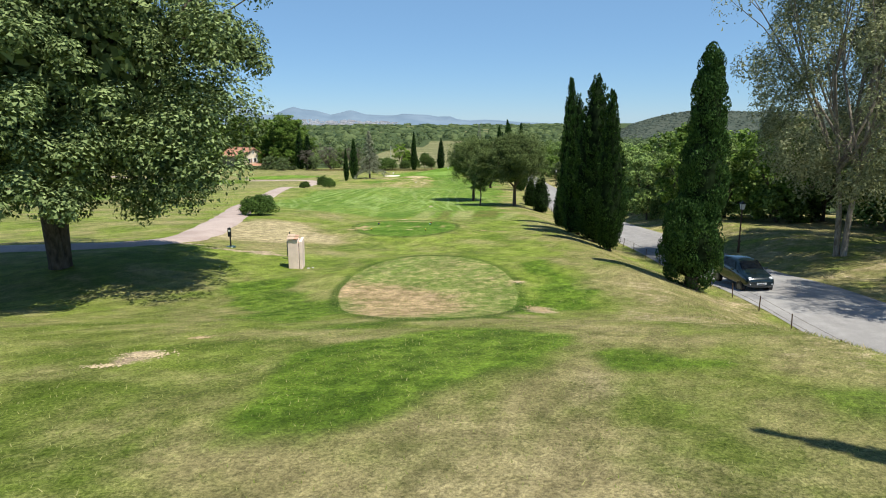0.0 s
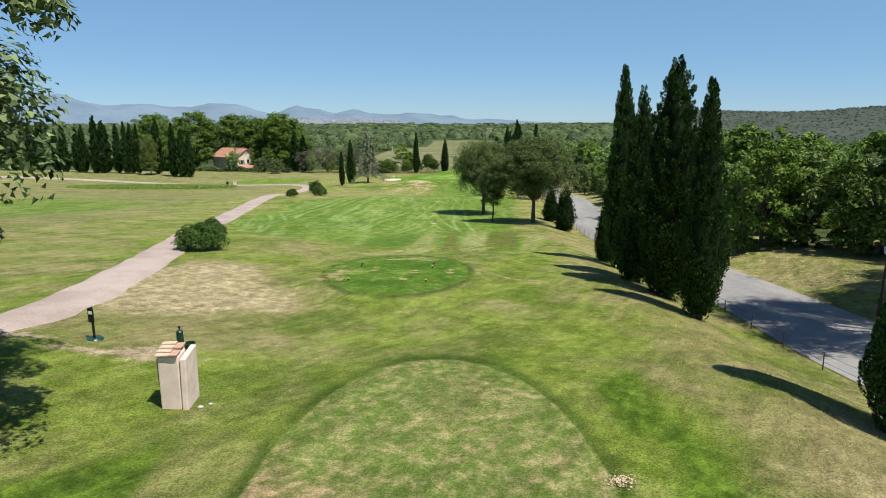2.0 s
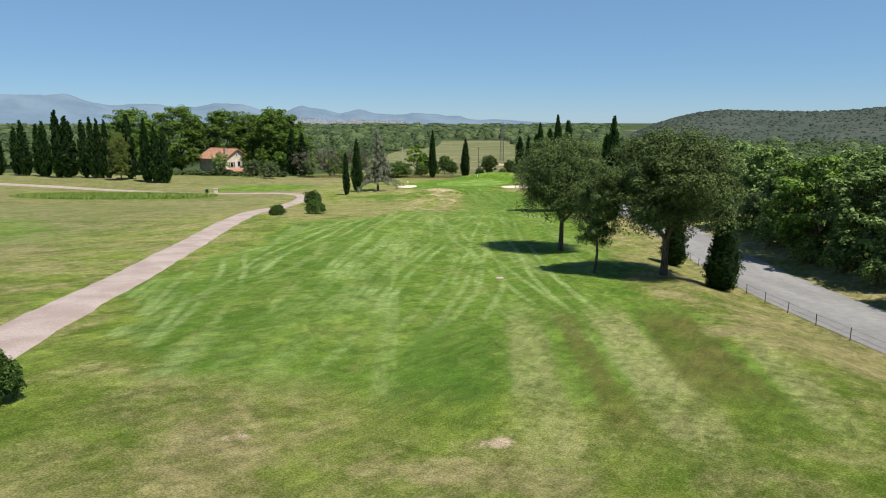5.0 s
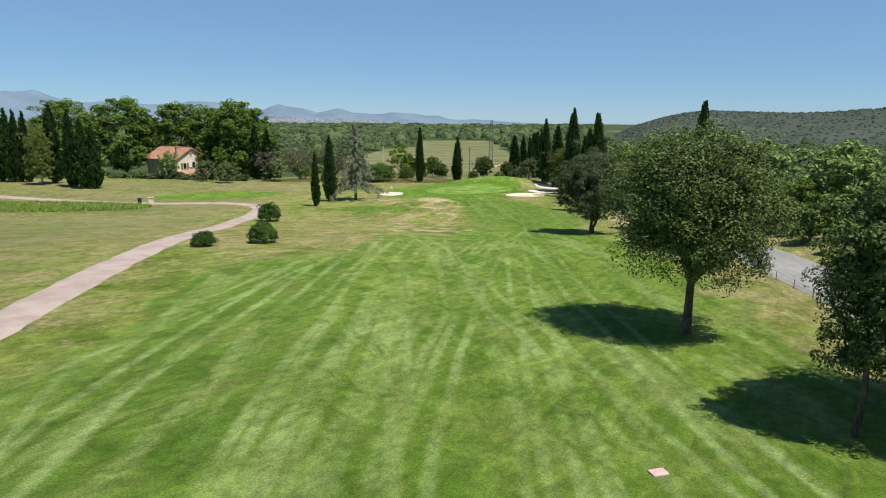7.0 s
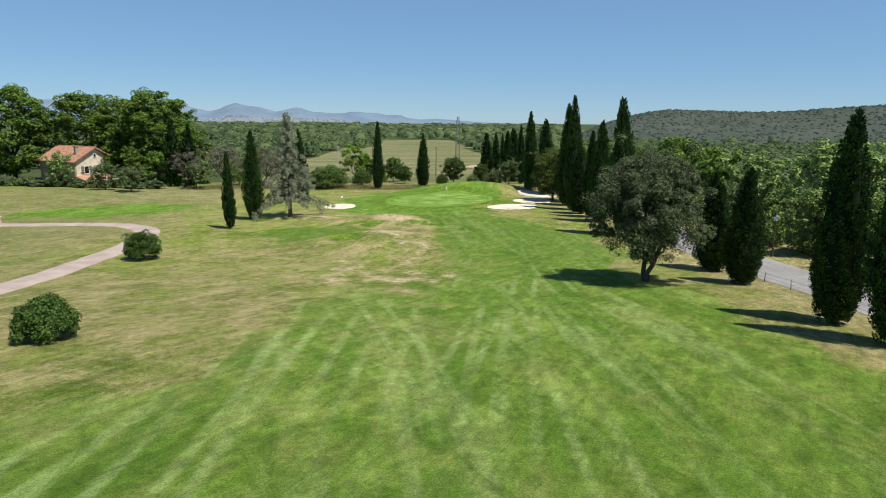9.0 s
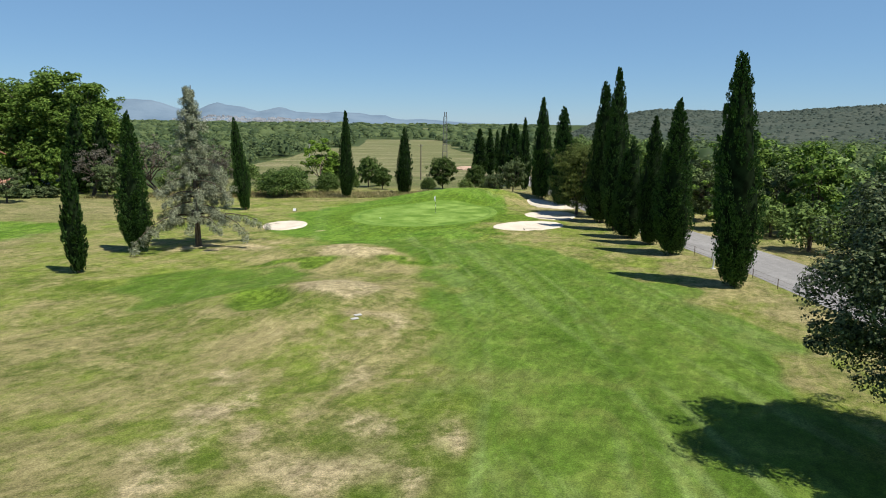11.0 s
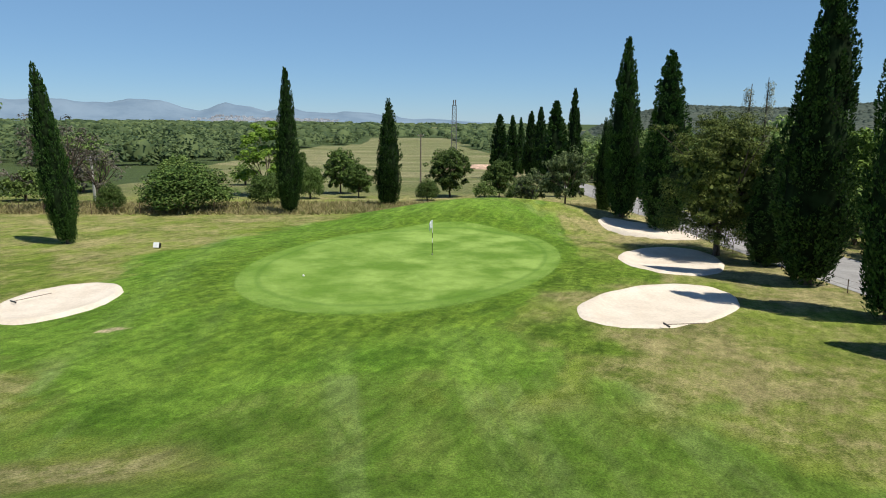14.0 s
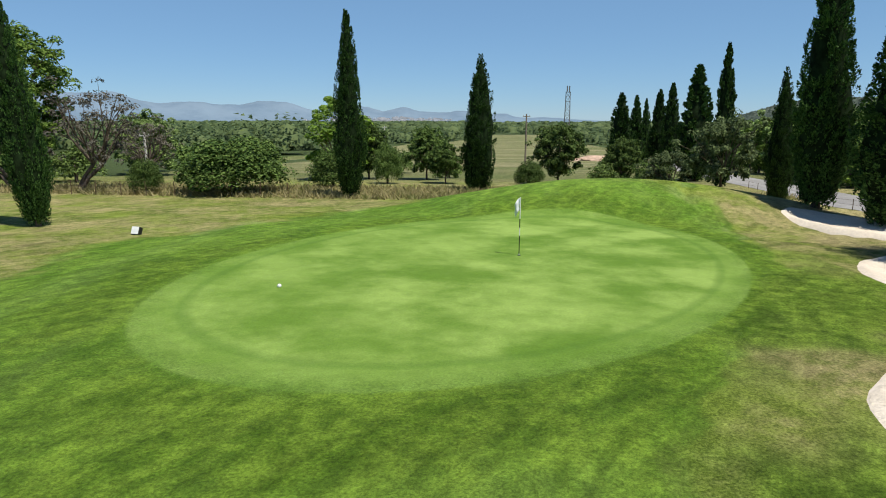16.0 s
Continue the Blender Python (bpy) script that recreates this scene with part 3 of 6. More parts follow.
def branchy(rng, h, spread, fork_z, n_limb, r0, wander=0.25, lean=(0, 0), stems=1):
    """Trunk and limbs as tube lines, and the limbs' ends."""
    lines, ends = [], []
    for s in range(stems):
        sx, sy = (rng.normal(0, 0.25, 2) if stems > 1 else (0, 0))
        top = (sx * 2 + lean[0], sy * 2 + lean[1], fork_z)
        lines.append([(sx * 0.6, sy * 0.6, -0.35, r0 * 1.35), (sx * 0.7, sy * 0.7, 0.15, r0 * 1.05), (sx + lean[0] * 0.4 + rng.normal(0, wander * 0.2), sy + lean[1] * 0.4, fork_z * 0.5, r0 * 0.85), (*top, r0 * 0.75)])
        for i in range(n_limb):
            a = (i + rng.random() * 0.7) / n_limb * 2 * math.pi
            out = spread * rng.uniform(0.45, 0.95)
            end = (top[0] + out * math.cos(a), top[1] + out * math.sin(a), fork_z + (h - fork_z) * rng.uniform(0.3, 0.85))
            mid = [(top[k] * 0.55 + end[k] * 0.45 + rng.normal(0, wander)) for k in range(3)]
            lines.append([(*top, r0 * 0.6), (*mid, r0 * 0.36), (*end, r0 * 0.1)])
            ends.append(end)
            for _ in range(2):
                e2 = (end[0] + rng.normal(0, spread * 0.2), end[1] + rng.normal(0, spread * 0.2), end[2] + rng.uniform(-0.1, 0.25) * (h - fork_z))
                lines.append([(*mid, r0 * 0.28), *[(mid[0] * 0.5 + e2[0] * 0.5, mid[1] * 0.5 + e2[1] * 0.5, mid[2] * 0.4 + e2[2] * 0.6, r0 * 0.16)], (*e2, r0 * 0.06)])
                ends.append(e2)
    return lines, ends


def broad_meshes(seed, h=9.0, w=7.0, fork=2.2, low=1.8, boughs=16, sub=9, per=120, leaf=0.14, r0=0.22, mat=None, bark=None, stems=1, lean=(0, 0), limbs=6, squash=0.75, size=0.26, hang=0.0, wide=0.6, inner=0.35, off=(0, 0), under=6.0, fill=0, skirt=0.0):
    """A broad tree: trunk, limbs, and a crown of large leafy boughs, each of many clumps, with gaps between; fill is the number of shaded inner leaves, skirt how far the boughs hang."""
    rng = np.random.default_rng(seed)
    lines, ends = branchy(rng, h, w / 2, fork, limbs, r0, 0.3, lean, stems)
    cz, rz = (h + low) / 2, (h - low) / 2
    cl = []
    for i in range(boughs):
        # spread evenly over an ellipsoid that is flatter below
        dz = 1 - 2 * (i + 0.5) / boughs
        an = i * 2.39996 + rng.normal(0, 0.25)
        flat = (1 - abs(dz) ** (2.0 if dz > 0 else under)) ** 0.5
        big = size * w * rng.uniform(0.6, 1.25)
        out = max(0.0, w / 2 - big * 0.8) * rng.uniform(0.68, 1.14)
        c = np.array((lean[0] + off[0] + out * flat * math.cos(an), lean[1] + off[1] + out * flat * math.sin(an), cz + dz * max(0.3, rz - big * squash * 0.8) - skirt * flat * max(0.0, 0.4 - abs(dz + 0.3))))
        for _ in range(sub):
            d = ball_points(rng, 1)[0]
            d[2] = d[2] if d[2] > -0.5 else -0.4 * d[2]
            q = c + d * (big, big, big * squash) * rng.uniform(0.55, 0.95)
            s = big * rng.uniform(0.28, 0.46)
            cl.append((*q, s, s * squash))
    for e in ends:
        cl.append((*e, size * w * inner, size * w * inner * squash))
    crown = clump_crown(rng, cl, per, leaf, wide, hang=hang)
    if fill:
        d = ball_points(rng, fill)
        place = np.array((lean[0] + off[0], lean[1] + off[1], cz)) + d * (w * 0.5, w * 0.5, rz) * (0.70 * rng.random(fill) ** 0.4)[:, None]
        crown = join(crown, leaves(rng, place, d, rng.uniform(0.24, 0.44, fill), 0.8, 0.8))
    crown = raw_mesh("crown", *crown)
    wood = raw_mesh("trunk", *tubes(lines), True)
    return [("trunk", wood, bark or BARK), ("crown", crown, mat or OAK)]


def cedar_meshes(seed=5, h=12.6, w=11.4, boughs=70, per=210):
    """Tiers of level, drooping boughs that shorten upwards."""
    rng = np.random.default_rng(seed)
    lines = [[(0, 0, -0.3, 0.3), (0, 0, 1.0, 0.24), (0.1, 0, h * 0.5, 0.16), (0.25, 0.05, h * 0.97, 0.03)]]
    cl = []
    for i in range(boughs):
        t = (i + rng.random()) / boughs
        z = 1.9 + t ** 1.1 * (h - 2.3)
        reach = w / 2 * (1 - t) ** 1.22 * rng.uniform(0.62, 1.08) * (0.85 if t > 0.08 else 1.05) + 0.25
        a = i * 2.399 + rng.normal(0, 0.25)
        drop = reach * rng.uniform(0.14, 0.42)
        pts = []
        for s in np.linspace(0, 1, 5):
            pts.append((reach * s * math.cos(a), reach * s * math.sin(a), z + 0.25 * reach * math.sin(s * 2.2) * 0.5 - drop * s * s, 0.07 * (1 - s * 0.85) * (1.1 - t)))
        lines.append(pts)
        for s in np.linspace(0.3, 1.0, max(3, int(reach * 2.2))):
            p = (reach * s * math.cos(a) + rng.normal(0, 0.05 * reach), reach * s * math.sin(a) + rng.normal(0, 0.05 * reach), z + 0.12 * reach * math.sin(s * 2.2) - drop * s * s - 0.1)
            cl.append((*p, rng.uniform(0.22, 0.46), rng.uniform(0.06, 0.12)))
    crown = raw_mesh("crown", *clump_crown(rng, cl, per, 0.21, 0.15, 0.35, hang=0.5))
    return [("trunk", raw_mesh("trunk", *tubes(lines, 6), True), BARK), ("crown", crown, CEDAR)]


def bush_meshes(seed, w=2.4, h=1.7, mat=None, per=150, clumps=110, leaf=0.11, ragged=0.1):
    rng = np.random.default_rng(seed)
    cl = []
    for _ in range(clumps):
        d = ball_points(rng, 1)[0]
        d[2] = abs(d[2])
        k = rng.uniform(0.75, 0.95) + rng.normal(0, ragged)
        s = rng.uniform(0.09, 0.17) * w
        cl.append((d[0] * w / 2 * k * 0.85, d[1] * w / 2 * k * 0.85, 0.18 * h + d[2] * h * 0.68 * k, s, s * 0.8))
    crown = raw_mesh("crown", *clump_crown(rng, cl, per, leaf, 0.55, 0.5))
    lines = [[(0, 0, -0.2, 0.06 * w / 2), (rng.normal(0, 0.1), rng.normal(0, 0.1), 0.4 * h, 0.04 * w / 2), (rng.normal(0, 0.3), rng.normal(0, 0.3), 0.7 * h, 0.02)] for _ in range(5)]
    return [("stems", raw_mesh("stems", *tubes(lines, 5), True), BARK), ("crown", crown, mat or BUSH)]


def plant(name, meshes, spots, label, category, group=""):
    """Build a plant once at the first spot, then copy it. A spot: (x, y, width scale, height scale, turn) and, if it differs, a label."""
    first, made = None, []
    for spot in spots:
        x, y, sw, sh, turn = spot[:5]
        near = 1 - 0.11 * farmside(x, y)
        x, y, sw, sh = *settle(x, y), sw * near, sh * near
        tilt = radians(-1.6) if "cypress" in name and x > 5 else 0.0
        m = Matrix.Translation((x, y, ground(x, y))) @ Matrix.Rotation(tilt, 4, "Y") @ Matrix.Rotation(radians(turn), 4, "Z") @ Matrix.Diagonal((sw, sw, sh, 1))
        if first is None:
            first = new(name)
            first.empty_display_size = 0.3
            tagged(first, label, category, group)
            for pn, me, mt in meshes:
                part(pn, me, mt, first)
            ob = first
            first.matrix_basis = m
        else:
            ob = copy_thing(first, Matrix.Identity(4))
            ob.matrix_basis = m
        if len(spot) > 5:
            tagged(ob, spot[5])
        made.append(ob)
    return made


# ---- the ground: one sheet to the horizon ----
def spaced(a, b, step, far_lo, far_hi, grow=1.13):
    mid = list(np.arange(a, b + 0.001, step))
    lo, d = [], step
    while (lo[-1] if lo else a) > far_lo:
        d *= grow
        lo.append((lo[-1] if lo else a) - d)
    hi, d = [], step
    while (hi[-1] if hi else mid[-1]) < far_hi:
        d *= grow
        hi.append((hi[-1] if hi else mid[-1]) + d)
    return lo[::-1] + mid + hi


PATH_LINE = [(-130.0, 4.0), (-80.0, 14.0), (-48.0, 20.5), (-32.0, 23.4), (-21.5, 25.3), (-17.0, 26.2), (-14.4, 27.4), (-13.4, 29.6), (-13.6, 34.0), (-15.0, 42.0), (-17.4, 51.0), (-19.9, 59.0), (-22.6, 70.0), (-25.3, 81.0), (-27.7, 94.0), (-29.6, 108.0), (-31.0, 122.0), (-31.4, 133.0), (-31.0, 141.0),
             (-31.7, 146.5), (-34.5, 150.6), (-40.0, 153.3), (-50.0, 155.0), (-60.0, 157.5), (-75.0, 163.0), (-95.0, 172.5), (-130.0, 185.0)]
FAIR_LEFT = [(36, -5), (46, -7), (53, -11), (66, -20.5), (90, -21.5), (101, -21.5), (107, -14), (117, -12.5), (126, -9), (131, -4.5), (140, -2.5), (150, -2.5), (156, -8), (161, -14)]
FAIR_RIGHT = [(36, 5), (50, 6.5), (75, 7.5), (90, 9.5), (106, 10.8), (117, 11.0), (128, 8), (137, 12.5), (150, 9.3), (158, 7.4), (162, 4.2), (164.9, 2.7), (167.4, 3.6), (171.8, 6.05), (177.7, 9.26), (190, 11.6)]
GREEN = (0.3, 177.8, 7.6, 11.7, -0.41)


def near_line(line, x, y):
    best = 1e9
    for (ax, ay), (bx, by) in zip(line, line[1:]):
        dx, dy = bx - ax, by - ay
        u = min(1, max(0, ((x - ax) * dx + (y - ay) * dy) / (dx * dx + dy * dy)))
        best = min(best, math.hypot(x - ax - u * dx, y - ay - u * dy))
    return best


def open_field(x, y):
    """Where the plain has no woods."""
    if y < 215:
        return True
    if 215 <= y < 560 and -52 + 0.02 * (y - 300) < x < 46 and not (y < 300 and (x < -40)):
        return True
    if 560 <= y < 850 and -22 < x < 58:
        return True
    return abs(noise.noise((x * 0.004, y * 0.006, 1.0))) > 0.55


# scalped turf on the mounds: place, half sizes, strength
SCALPED = [(-7.6, 142.0, 2.7, 3.0, 1.15), (-7.0, 151.7, 4.2, 1.6, 1.0), (-4.1, 143.8, 0.6, 2.9, 0.85), (-0.8, 149.4, 1.3, 0.8, 0.7), (-5.8, 137.4, 2.0, 0.6, 0.95), (-8.3, 136.7, 0.8, 0.6, 0.85), (-6.3, 135.4, 1.3, 0.7, 0.9), (-3.8, 135.2, 0.6, 0.4, 0.85), (-10.4, 135.7, 0.9, 0.8, 0.85), (-9.0, 146.0, 2.2, 0.6, 0.6), (-7.4, 156.6, 3.2, 1.5, 0.85)]


def masks(x, y):
    """Kinds of turf at a place: dry, lush, tee, worn, putt, bare, wood, deep."""
    x, y = unsettle(x, y)
    n = noise.noise((x * 0.12, y * 0.12, 3.0))
    tx, ty = x, y
    # uneven outlines for everything that nobody mows to a line
    x, y = x + 2.4 * noise.noise((tx * 0.22, ty * 0.22, 8.0)) + 1.3 * noise.noise((tx * 0.6, ty * 0.6, 5.0)), y + 3.0 * noise.noise((tx * 0.2, ty * 0.2, 14.0)) + 1.5 * noise.noise((tx * 0.55, ty * 0.55, 2.0))
    lush = 0.0
    if 30 < y < 200:
        wob = 1.2 * n
        lush = min(smooth(-1.5, 1.5, x - along(FAIR_LEFT, y) + wob), smooth(-1.0, 1.0, along(FAIR_RIGHT, y) - x + wob)) * smooth(50, 60, y)
        if y > 155:
            apron = max(smooth(1.75, 1.5, oval(x, y, -1.0, 178.0, 8.0, 11.8, -0.35)), 0.0)
            rim = smooth(-0.25, 0.25, along(FAIR_RIGHT, ty) - tx + 0.25 * n)
            lush = max(lush * smooth(163, 157, y), 1.5 * apron * rim) - 0.7 * (1 - rim) * smooth(158, 163, ty) * smooth(9, 4, tx - along(FAIR_RIGHT, ty))
    lush = max(lush, 1.7 * smooth(1.2, 0.7, oval(x, y, -44.0, 168.0, 11.0, 8.5)))
    lush = max(lush, 0.8 * smooth(1.2, 0.7, oval(x, y, -15.5, 145.0, 5.5, 4.6)))
    lush = max(lush, 0.75 * smooth(1.1, 0.7, oval(x, y, -62.0, 86.0, 25.0, 22.0)))
    deep = 0.64 * smooth(1.65, 1.0, oval(x, y, *GREEN)) * smooth(0.9, 1.05, oval(tx, ty, *GREEN)) if 150 < y < 200 and x < along(FAIR_RIGHT, y) + 1 else 0.0
    for cx, cy, rx, ry, turn, k in ((-0.1, 8.9, 1.25, 2.9, 0.05, 0.85), (4.0, 8.0, 1.3, 1.5, -0.4, 0.8), (-4.6, 19.0, 1.2, 5.4, 0.12, 0.75), (4.8, 20.0, 1.3, 6.8, -0.08, 0.8), (7.6, 6.6, 1.2, 1.8, -0.5, 0.5), (0.6, 13.2, 3.4, 0.7, 0.0, 0.6), (-10.6, 150.3, 3.4, 0.9, 0.1, 0.75), (-3.6, 150.6, 2.4, 0.9, 0.0, 0.7), (5.0, 163.6, 1.8, 3.6, 0.55, 0.66), (8.4, 173.0, 1.5, 5.4, -0.5, 0.7)):
        deep = max(deep, 1.15 * k * smooth(1.3, 0.6, oval(x, y, cx, cy, rx, ry, turn) + 0.3 * n))
    deep = max(deep, 0.8 * smooth(1.2, 0.5, oval(tx, ty, -11.6, 140.6, 2.2, 2.8, 0.3)))
    tee = min(oval(tx, ty, 0.2, 21.2, 3.2, 7.3), oval(tx, ty, -2.15, 42.65, 3.62, 5.6))
    worn = 0.56 * smooth(1.3, 0.5, oval(x, y, -1.0, 17.4, 2.9, 3.4)) + 0.40 * smooth(1.4, 0.7, oval(tx, ty, 0.1, 21.5, 3.2, 7.0)) + 0.14 * smooth(0.75, 0.95, oval(tx, ty, 0.2, 21.2, 3.2, 7.3))
    worn = max(worn, 0.5 * smooth(1.0, 0.3, oval(x, y, -2.2, 47.6, 1.6, 0.7)), 0.45 * smooth(1, 0.3, oval(x, y, -4.8, 43.0, 0.9, 2.0)), 0.36 * smooth(1, 0.2, oval(x, y, -0.8, 42.8, 0.8, 0.9)))
    # dryness of the rough
    if y < 16:
        dry = 0.56 + 0.28 * n + 0.12 * smooth(7.6, 5.4, y) * smooth(-3.0, 1.0, x) + 0.25 * smooth(1.2, 0.5, oval(x, y, 2.1, 6.8, 1.2, 0.6))
    else:
        dry = 0.22 + 0.26 * smooth(-2.0, -4.5, x) * smooth(26, 22, y)
    if x > 4 and y < 100:
        dry = max(dry, 0.62 * smooth(5.0, 7.4, x) * smooth(60, 40, y), 0.66 * smooth(7, 9, x))
    if y > 60:
        dry = max(dry, (0.42 + 0.22 * smooth(84, 94, y) * smooth(150, 138, y)) * smooth(8, 12, x), 0.78 * smooth(12.5, 15.5, x))
    if x < -4:
        if y < 62:
            dry = max(dry, 0.98 * smooth(1.25, 0.6, oval(x, y, -10.0, 37.0, 5.0, 7.5)), 0.45 * smooth(-14, -20, x), 0.72 * smooth(1.25, 0.6, oval(x, y, -9.5, 31.0, 5.0, 3.6)), 0.58 * smooth(1.25, 0.5, oval(x, y, -8.5, 52.5, 5.5, 6.5, 0.2)))
        else:
            dry = max(dry, 0.40 * smooth(80, 100, y), 0.58 * smooth(98, 112, y) * smooth(150, 136, y), 0.52 * smooth(132, 142, y))
        if x < along([(b, a) for a, b in PATH_LINE if b < 150], min(y, 149)) - 1:
            dry = max(dry, 0.52 + 0.18 * smooth(80, 120, y))
    beyond = tx - along(FAIR_RIGHT, ty)
    if ty > 155:
        dry *= 1 - 0.85 * smooth(1.75, 1.45, oval(x, y, -1.0, 178.0, 8.0, 11.8, -0.35)) * smooth(0.3, -0.3, beyond)
    if 148 < ty < 184 and beyond > 0:
        dry = max(dry, (0.46 + 0.14 * smooth(1.5, 5.0, beyond) * smooth(170, 160, ty)) * smooth(0.0, 0.4, beyond) * smooth(148, 153, ty))
    spots = max(0.55 * smooth(1.25, 0.5, oval(x, y, -7.0, 135.5, 8.0, 3.6)), 0.4 * smooth(1.3, 0.5, oval(x, y, -4.5, 145.0, 5.0, 6.0)), 0.64 * smooth(1.25, 0.5, oval(x, y, -8.5, 128.5, 6.5, 7.5)), 0.5 * smooth(1.3, 0.4, oval(x, y, -4.0, 132.0, 6.0, 9.0)), 0.7 * smooth(1.2, 0.4, oval(x, y, -17.0, 157.5, 7.0, 5.0)))
    spots *= 1.2 + 0.9 * noise.noise((tx * 0.75, ty * 0.55, 21.0)) + 0.4 * noise.noise((tx * 0.3, ty * 0.3, 33.0))
    hx, hy = tx + 0.55 * (x - tx), ty + 0.55 * (y - ty)
    if 132 < ty < 161:
        for cx, cy, rx, ry, k in SCALPED:
            spots = max(spots, k * smooth(1.35, 0.45, oval(hx, hy, cx, cy, rx, ry)))
    spots = max(0.0, spots)
    dry = max(dry, spots)
    lush *= 1 - 0.75 * min(1.0, spots)
    dry = max(dry, 0.30 * smooth(2.6, 1.5, oval(x, y, -1.5, 44.0, 3.8, 6.5)))
    dry = max(dry, 0.8 * smooth(1.0, 0.5, oval(x, y, 8.6, 189.0, 3.6, 1.6, -0.5)), 0.55 * smooth(196, 205, y), 0.58 * smooth(188, 194, y) * smooth(-6, -10, x))
    if y > 205:
        dry = 0.50 + 0.5 * noise.noise((x * 0.02, y * 0.02, 9.0))
        if y > 300:
            dry = 0.50 + 0.6 * noise.noise((x * 0.006, y * 0.035, 4.0))
    # long green grass left of the path's far branch
    dry -= 0.5 * smooth(1.1, 0.8, oval(x, y, -66, 149.0, 20.0, 7.0, -0.25))
    tee += 0.025 * noise.noise((tx * 0.9, ty * 0.9, 6.0))
    if y > 205:
        deep = max(deep, 0.30 + 0.5 * noise.noise((tx * 0.012, ty * 0.03, 17.0)))
    putt = oval(tx, ty, *GREEN)
    bare = 0.0
    bare = max(bare, 0.80 * smooth(1.1, 0.5, oval(hx, hy, -9.4, 28.1, 4.2, 0.9, -0.1)))
    for bx, by, br in ((-4.3, 9.3, 0.42), (-4.6, 8.6, 0.3), (-0.7, 6.2, 0.3), (-1.4, 6.9, 0.25), (3.7, 17.0, 0.7), (3.6, 21.4, 0.3), (3.6, 22.4, 0.25), (3.4, 41.9, 0.3), (2.6, 39.2, 0.35), (4.1, 41.5, 0.2), (4.8, 41.6, 0.25), (5.3, 41.9, 0.2), (-3.0, 52.5, 0.35), (-10.4, 166.2, 0.45), (-8.9, 51.6, 0.3), (3.2, 99.6, 0.3)):
        if abs(tx - bx) < 2 and abs(ty - by) < 2:
            bare = max(bare, 0.85 * smooth(1.6, 0.5, math.hypot(tx - bx, ty - by) / br))
    bare = max(bare, 0.45 * smooth(9, 11.5, x) * smooth(16.5, 14, x) * smooth(34, 28, y) * smooth(10, 16, y), 0.40 * smooth(1.2, 0.6, oval(x, y, 8.4, 14.5, 2.4, 9.5, 0.05)))
    bare = max(bare, 0.38 * smooth(rc_right(y) + 0.5, rc_right(y) + 2.5, x) * smooth(rc_right(y) + 14, rc_right(y) + 8, x)) if x > 10 and y < 70 else bare
    bare = max(bare, 0.5 * smooth(1.0, 0.5, oval(x, y, -6, 214, 6, 2)), 0.4 * smooth(1.0, 0.4, oval(hx, hy, -7.4, 141.8, 2.2, 2.8)), 0.3 * smooth(1.1, 0.4, oval(hx, hy, -6.8, 151.8, 3.6, 1.3)))
    if y < 62 and x > 19:
        dry = max(dry, 0.75)
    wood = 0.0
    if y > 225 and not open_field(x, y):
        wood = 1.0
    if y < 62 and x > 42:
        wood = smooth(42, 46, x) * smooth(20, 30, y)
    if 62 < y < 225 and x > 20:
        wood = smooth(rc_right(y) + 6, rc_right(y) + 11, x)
    return dry, lush, tee, worn, putt, bare, wood, deep


def rc_right(y):
    return along(ROAD, y) + 2.7


XS = spaced(-56.0, 34.0, 0.72, -4850, 4850)
YS = spaced(-10.0, 212.0, 0.72, -2500, 4850)
NX, NY = len(XS), len(YS)
gv = [(x, y, ground(x, y)) for y in YS for x in XS]
gi = np.arange(NX * NY).reshape(NY, NX)
gf = np.stack([gi[:-1, :-1], gi[:-1, 1:], gi[1:, 1:], gi[1:, :-1]], -1).reshape(-1, 4)
ground_mesh = raw_mesh("ground", gv, gf, True)
values = np.array([masks(x, y) for x, y, z in gv], np.float32)
for col, key in enumerate(("dry", "lush", "tee", "worn", "putt", "bare", "wood", "deep")):
    layer = ground_mesh.attributes.new(key, "FLOAT", "POINT")
    layer.data.foreach_set("value", np.clip(values[:, col], -1, 3))
tagged(part("ground", ground_mesh, TURF), "mown golf turf with green fairway and dry straw rough", "ground", kind="structure")


def strip(name, line, half, lift, mat, cross=5, step=1.5, ragged=0.0):
    """A ribbon that lies on the ground along a line of (x, y)."""
    pts = [Vector((*settle(*p), 0)) for p in line]
    dense = []
    for i in range(len(pts) - 1):
        p0, p1, p2, p3 = pts[max(i - 1, 0)], pts[i], pts[i + 1], pts[min(i + 2, len(pts) - 1)]
        n = max(2, int((p2 - p1).length / step))
        for s in range(n):
            u = s / n
            dense.append(0.5 * ((2 * p1) + (p2 - p0) * u + (2 * p0 - 5 * p1 + 4 * p2 - p3) * u * u + (3 * p1 - p0 - 3 * p2 + p3) * u ** 3))
    dense.append(pts[-1])
    v, f = [], []
    for i, p in enumerate(dense):
        d = (dense[min(i + 1, len(dense) - 1)] - dense[max(i - 1, 0)]).normalized()
        side = Vector((d.y, -d.x, 0))
        for j in range(cross):
            s = j / (cross - 1) * 2 - 1
            wob = ragged * noise.noise((p.x * 0.9 + s * 7, p.y * 0.9, s)) if abs(s) == 1 else 0
            q = p + side * (half * s + wob)
            v.append((q.x, q.y, ground(q.x, q.y) + lift + (0.03 * (1 - s * s) if abs(s) < 1 else -0.05)))
    for i in range(len(dense) - 1):
        for j in range(cross - 1):
            a = i * cross + j
            f.append((a, a + 1, a + 1 + cross, a + cross))
    return part(name, raw_mesh(name, v, f, True), mat)


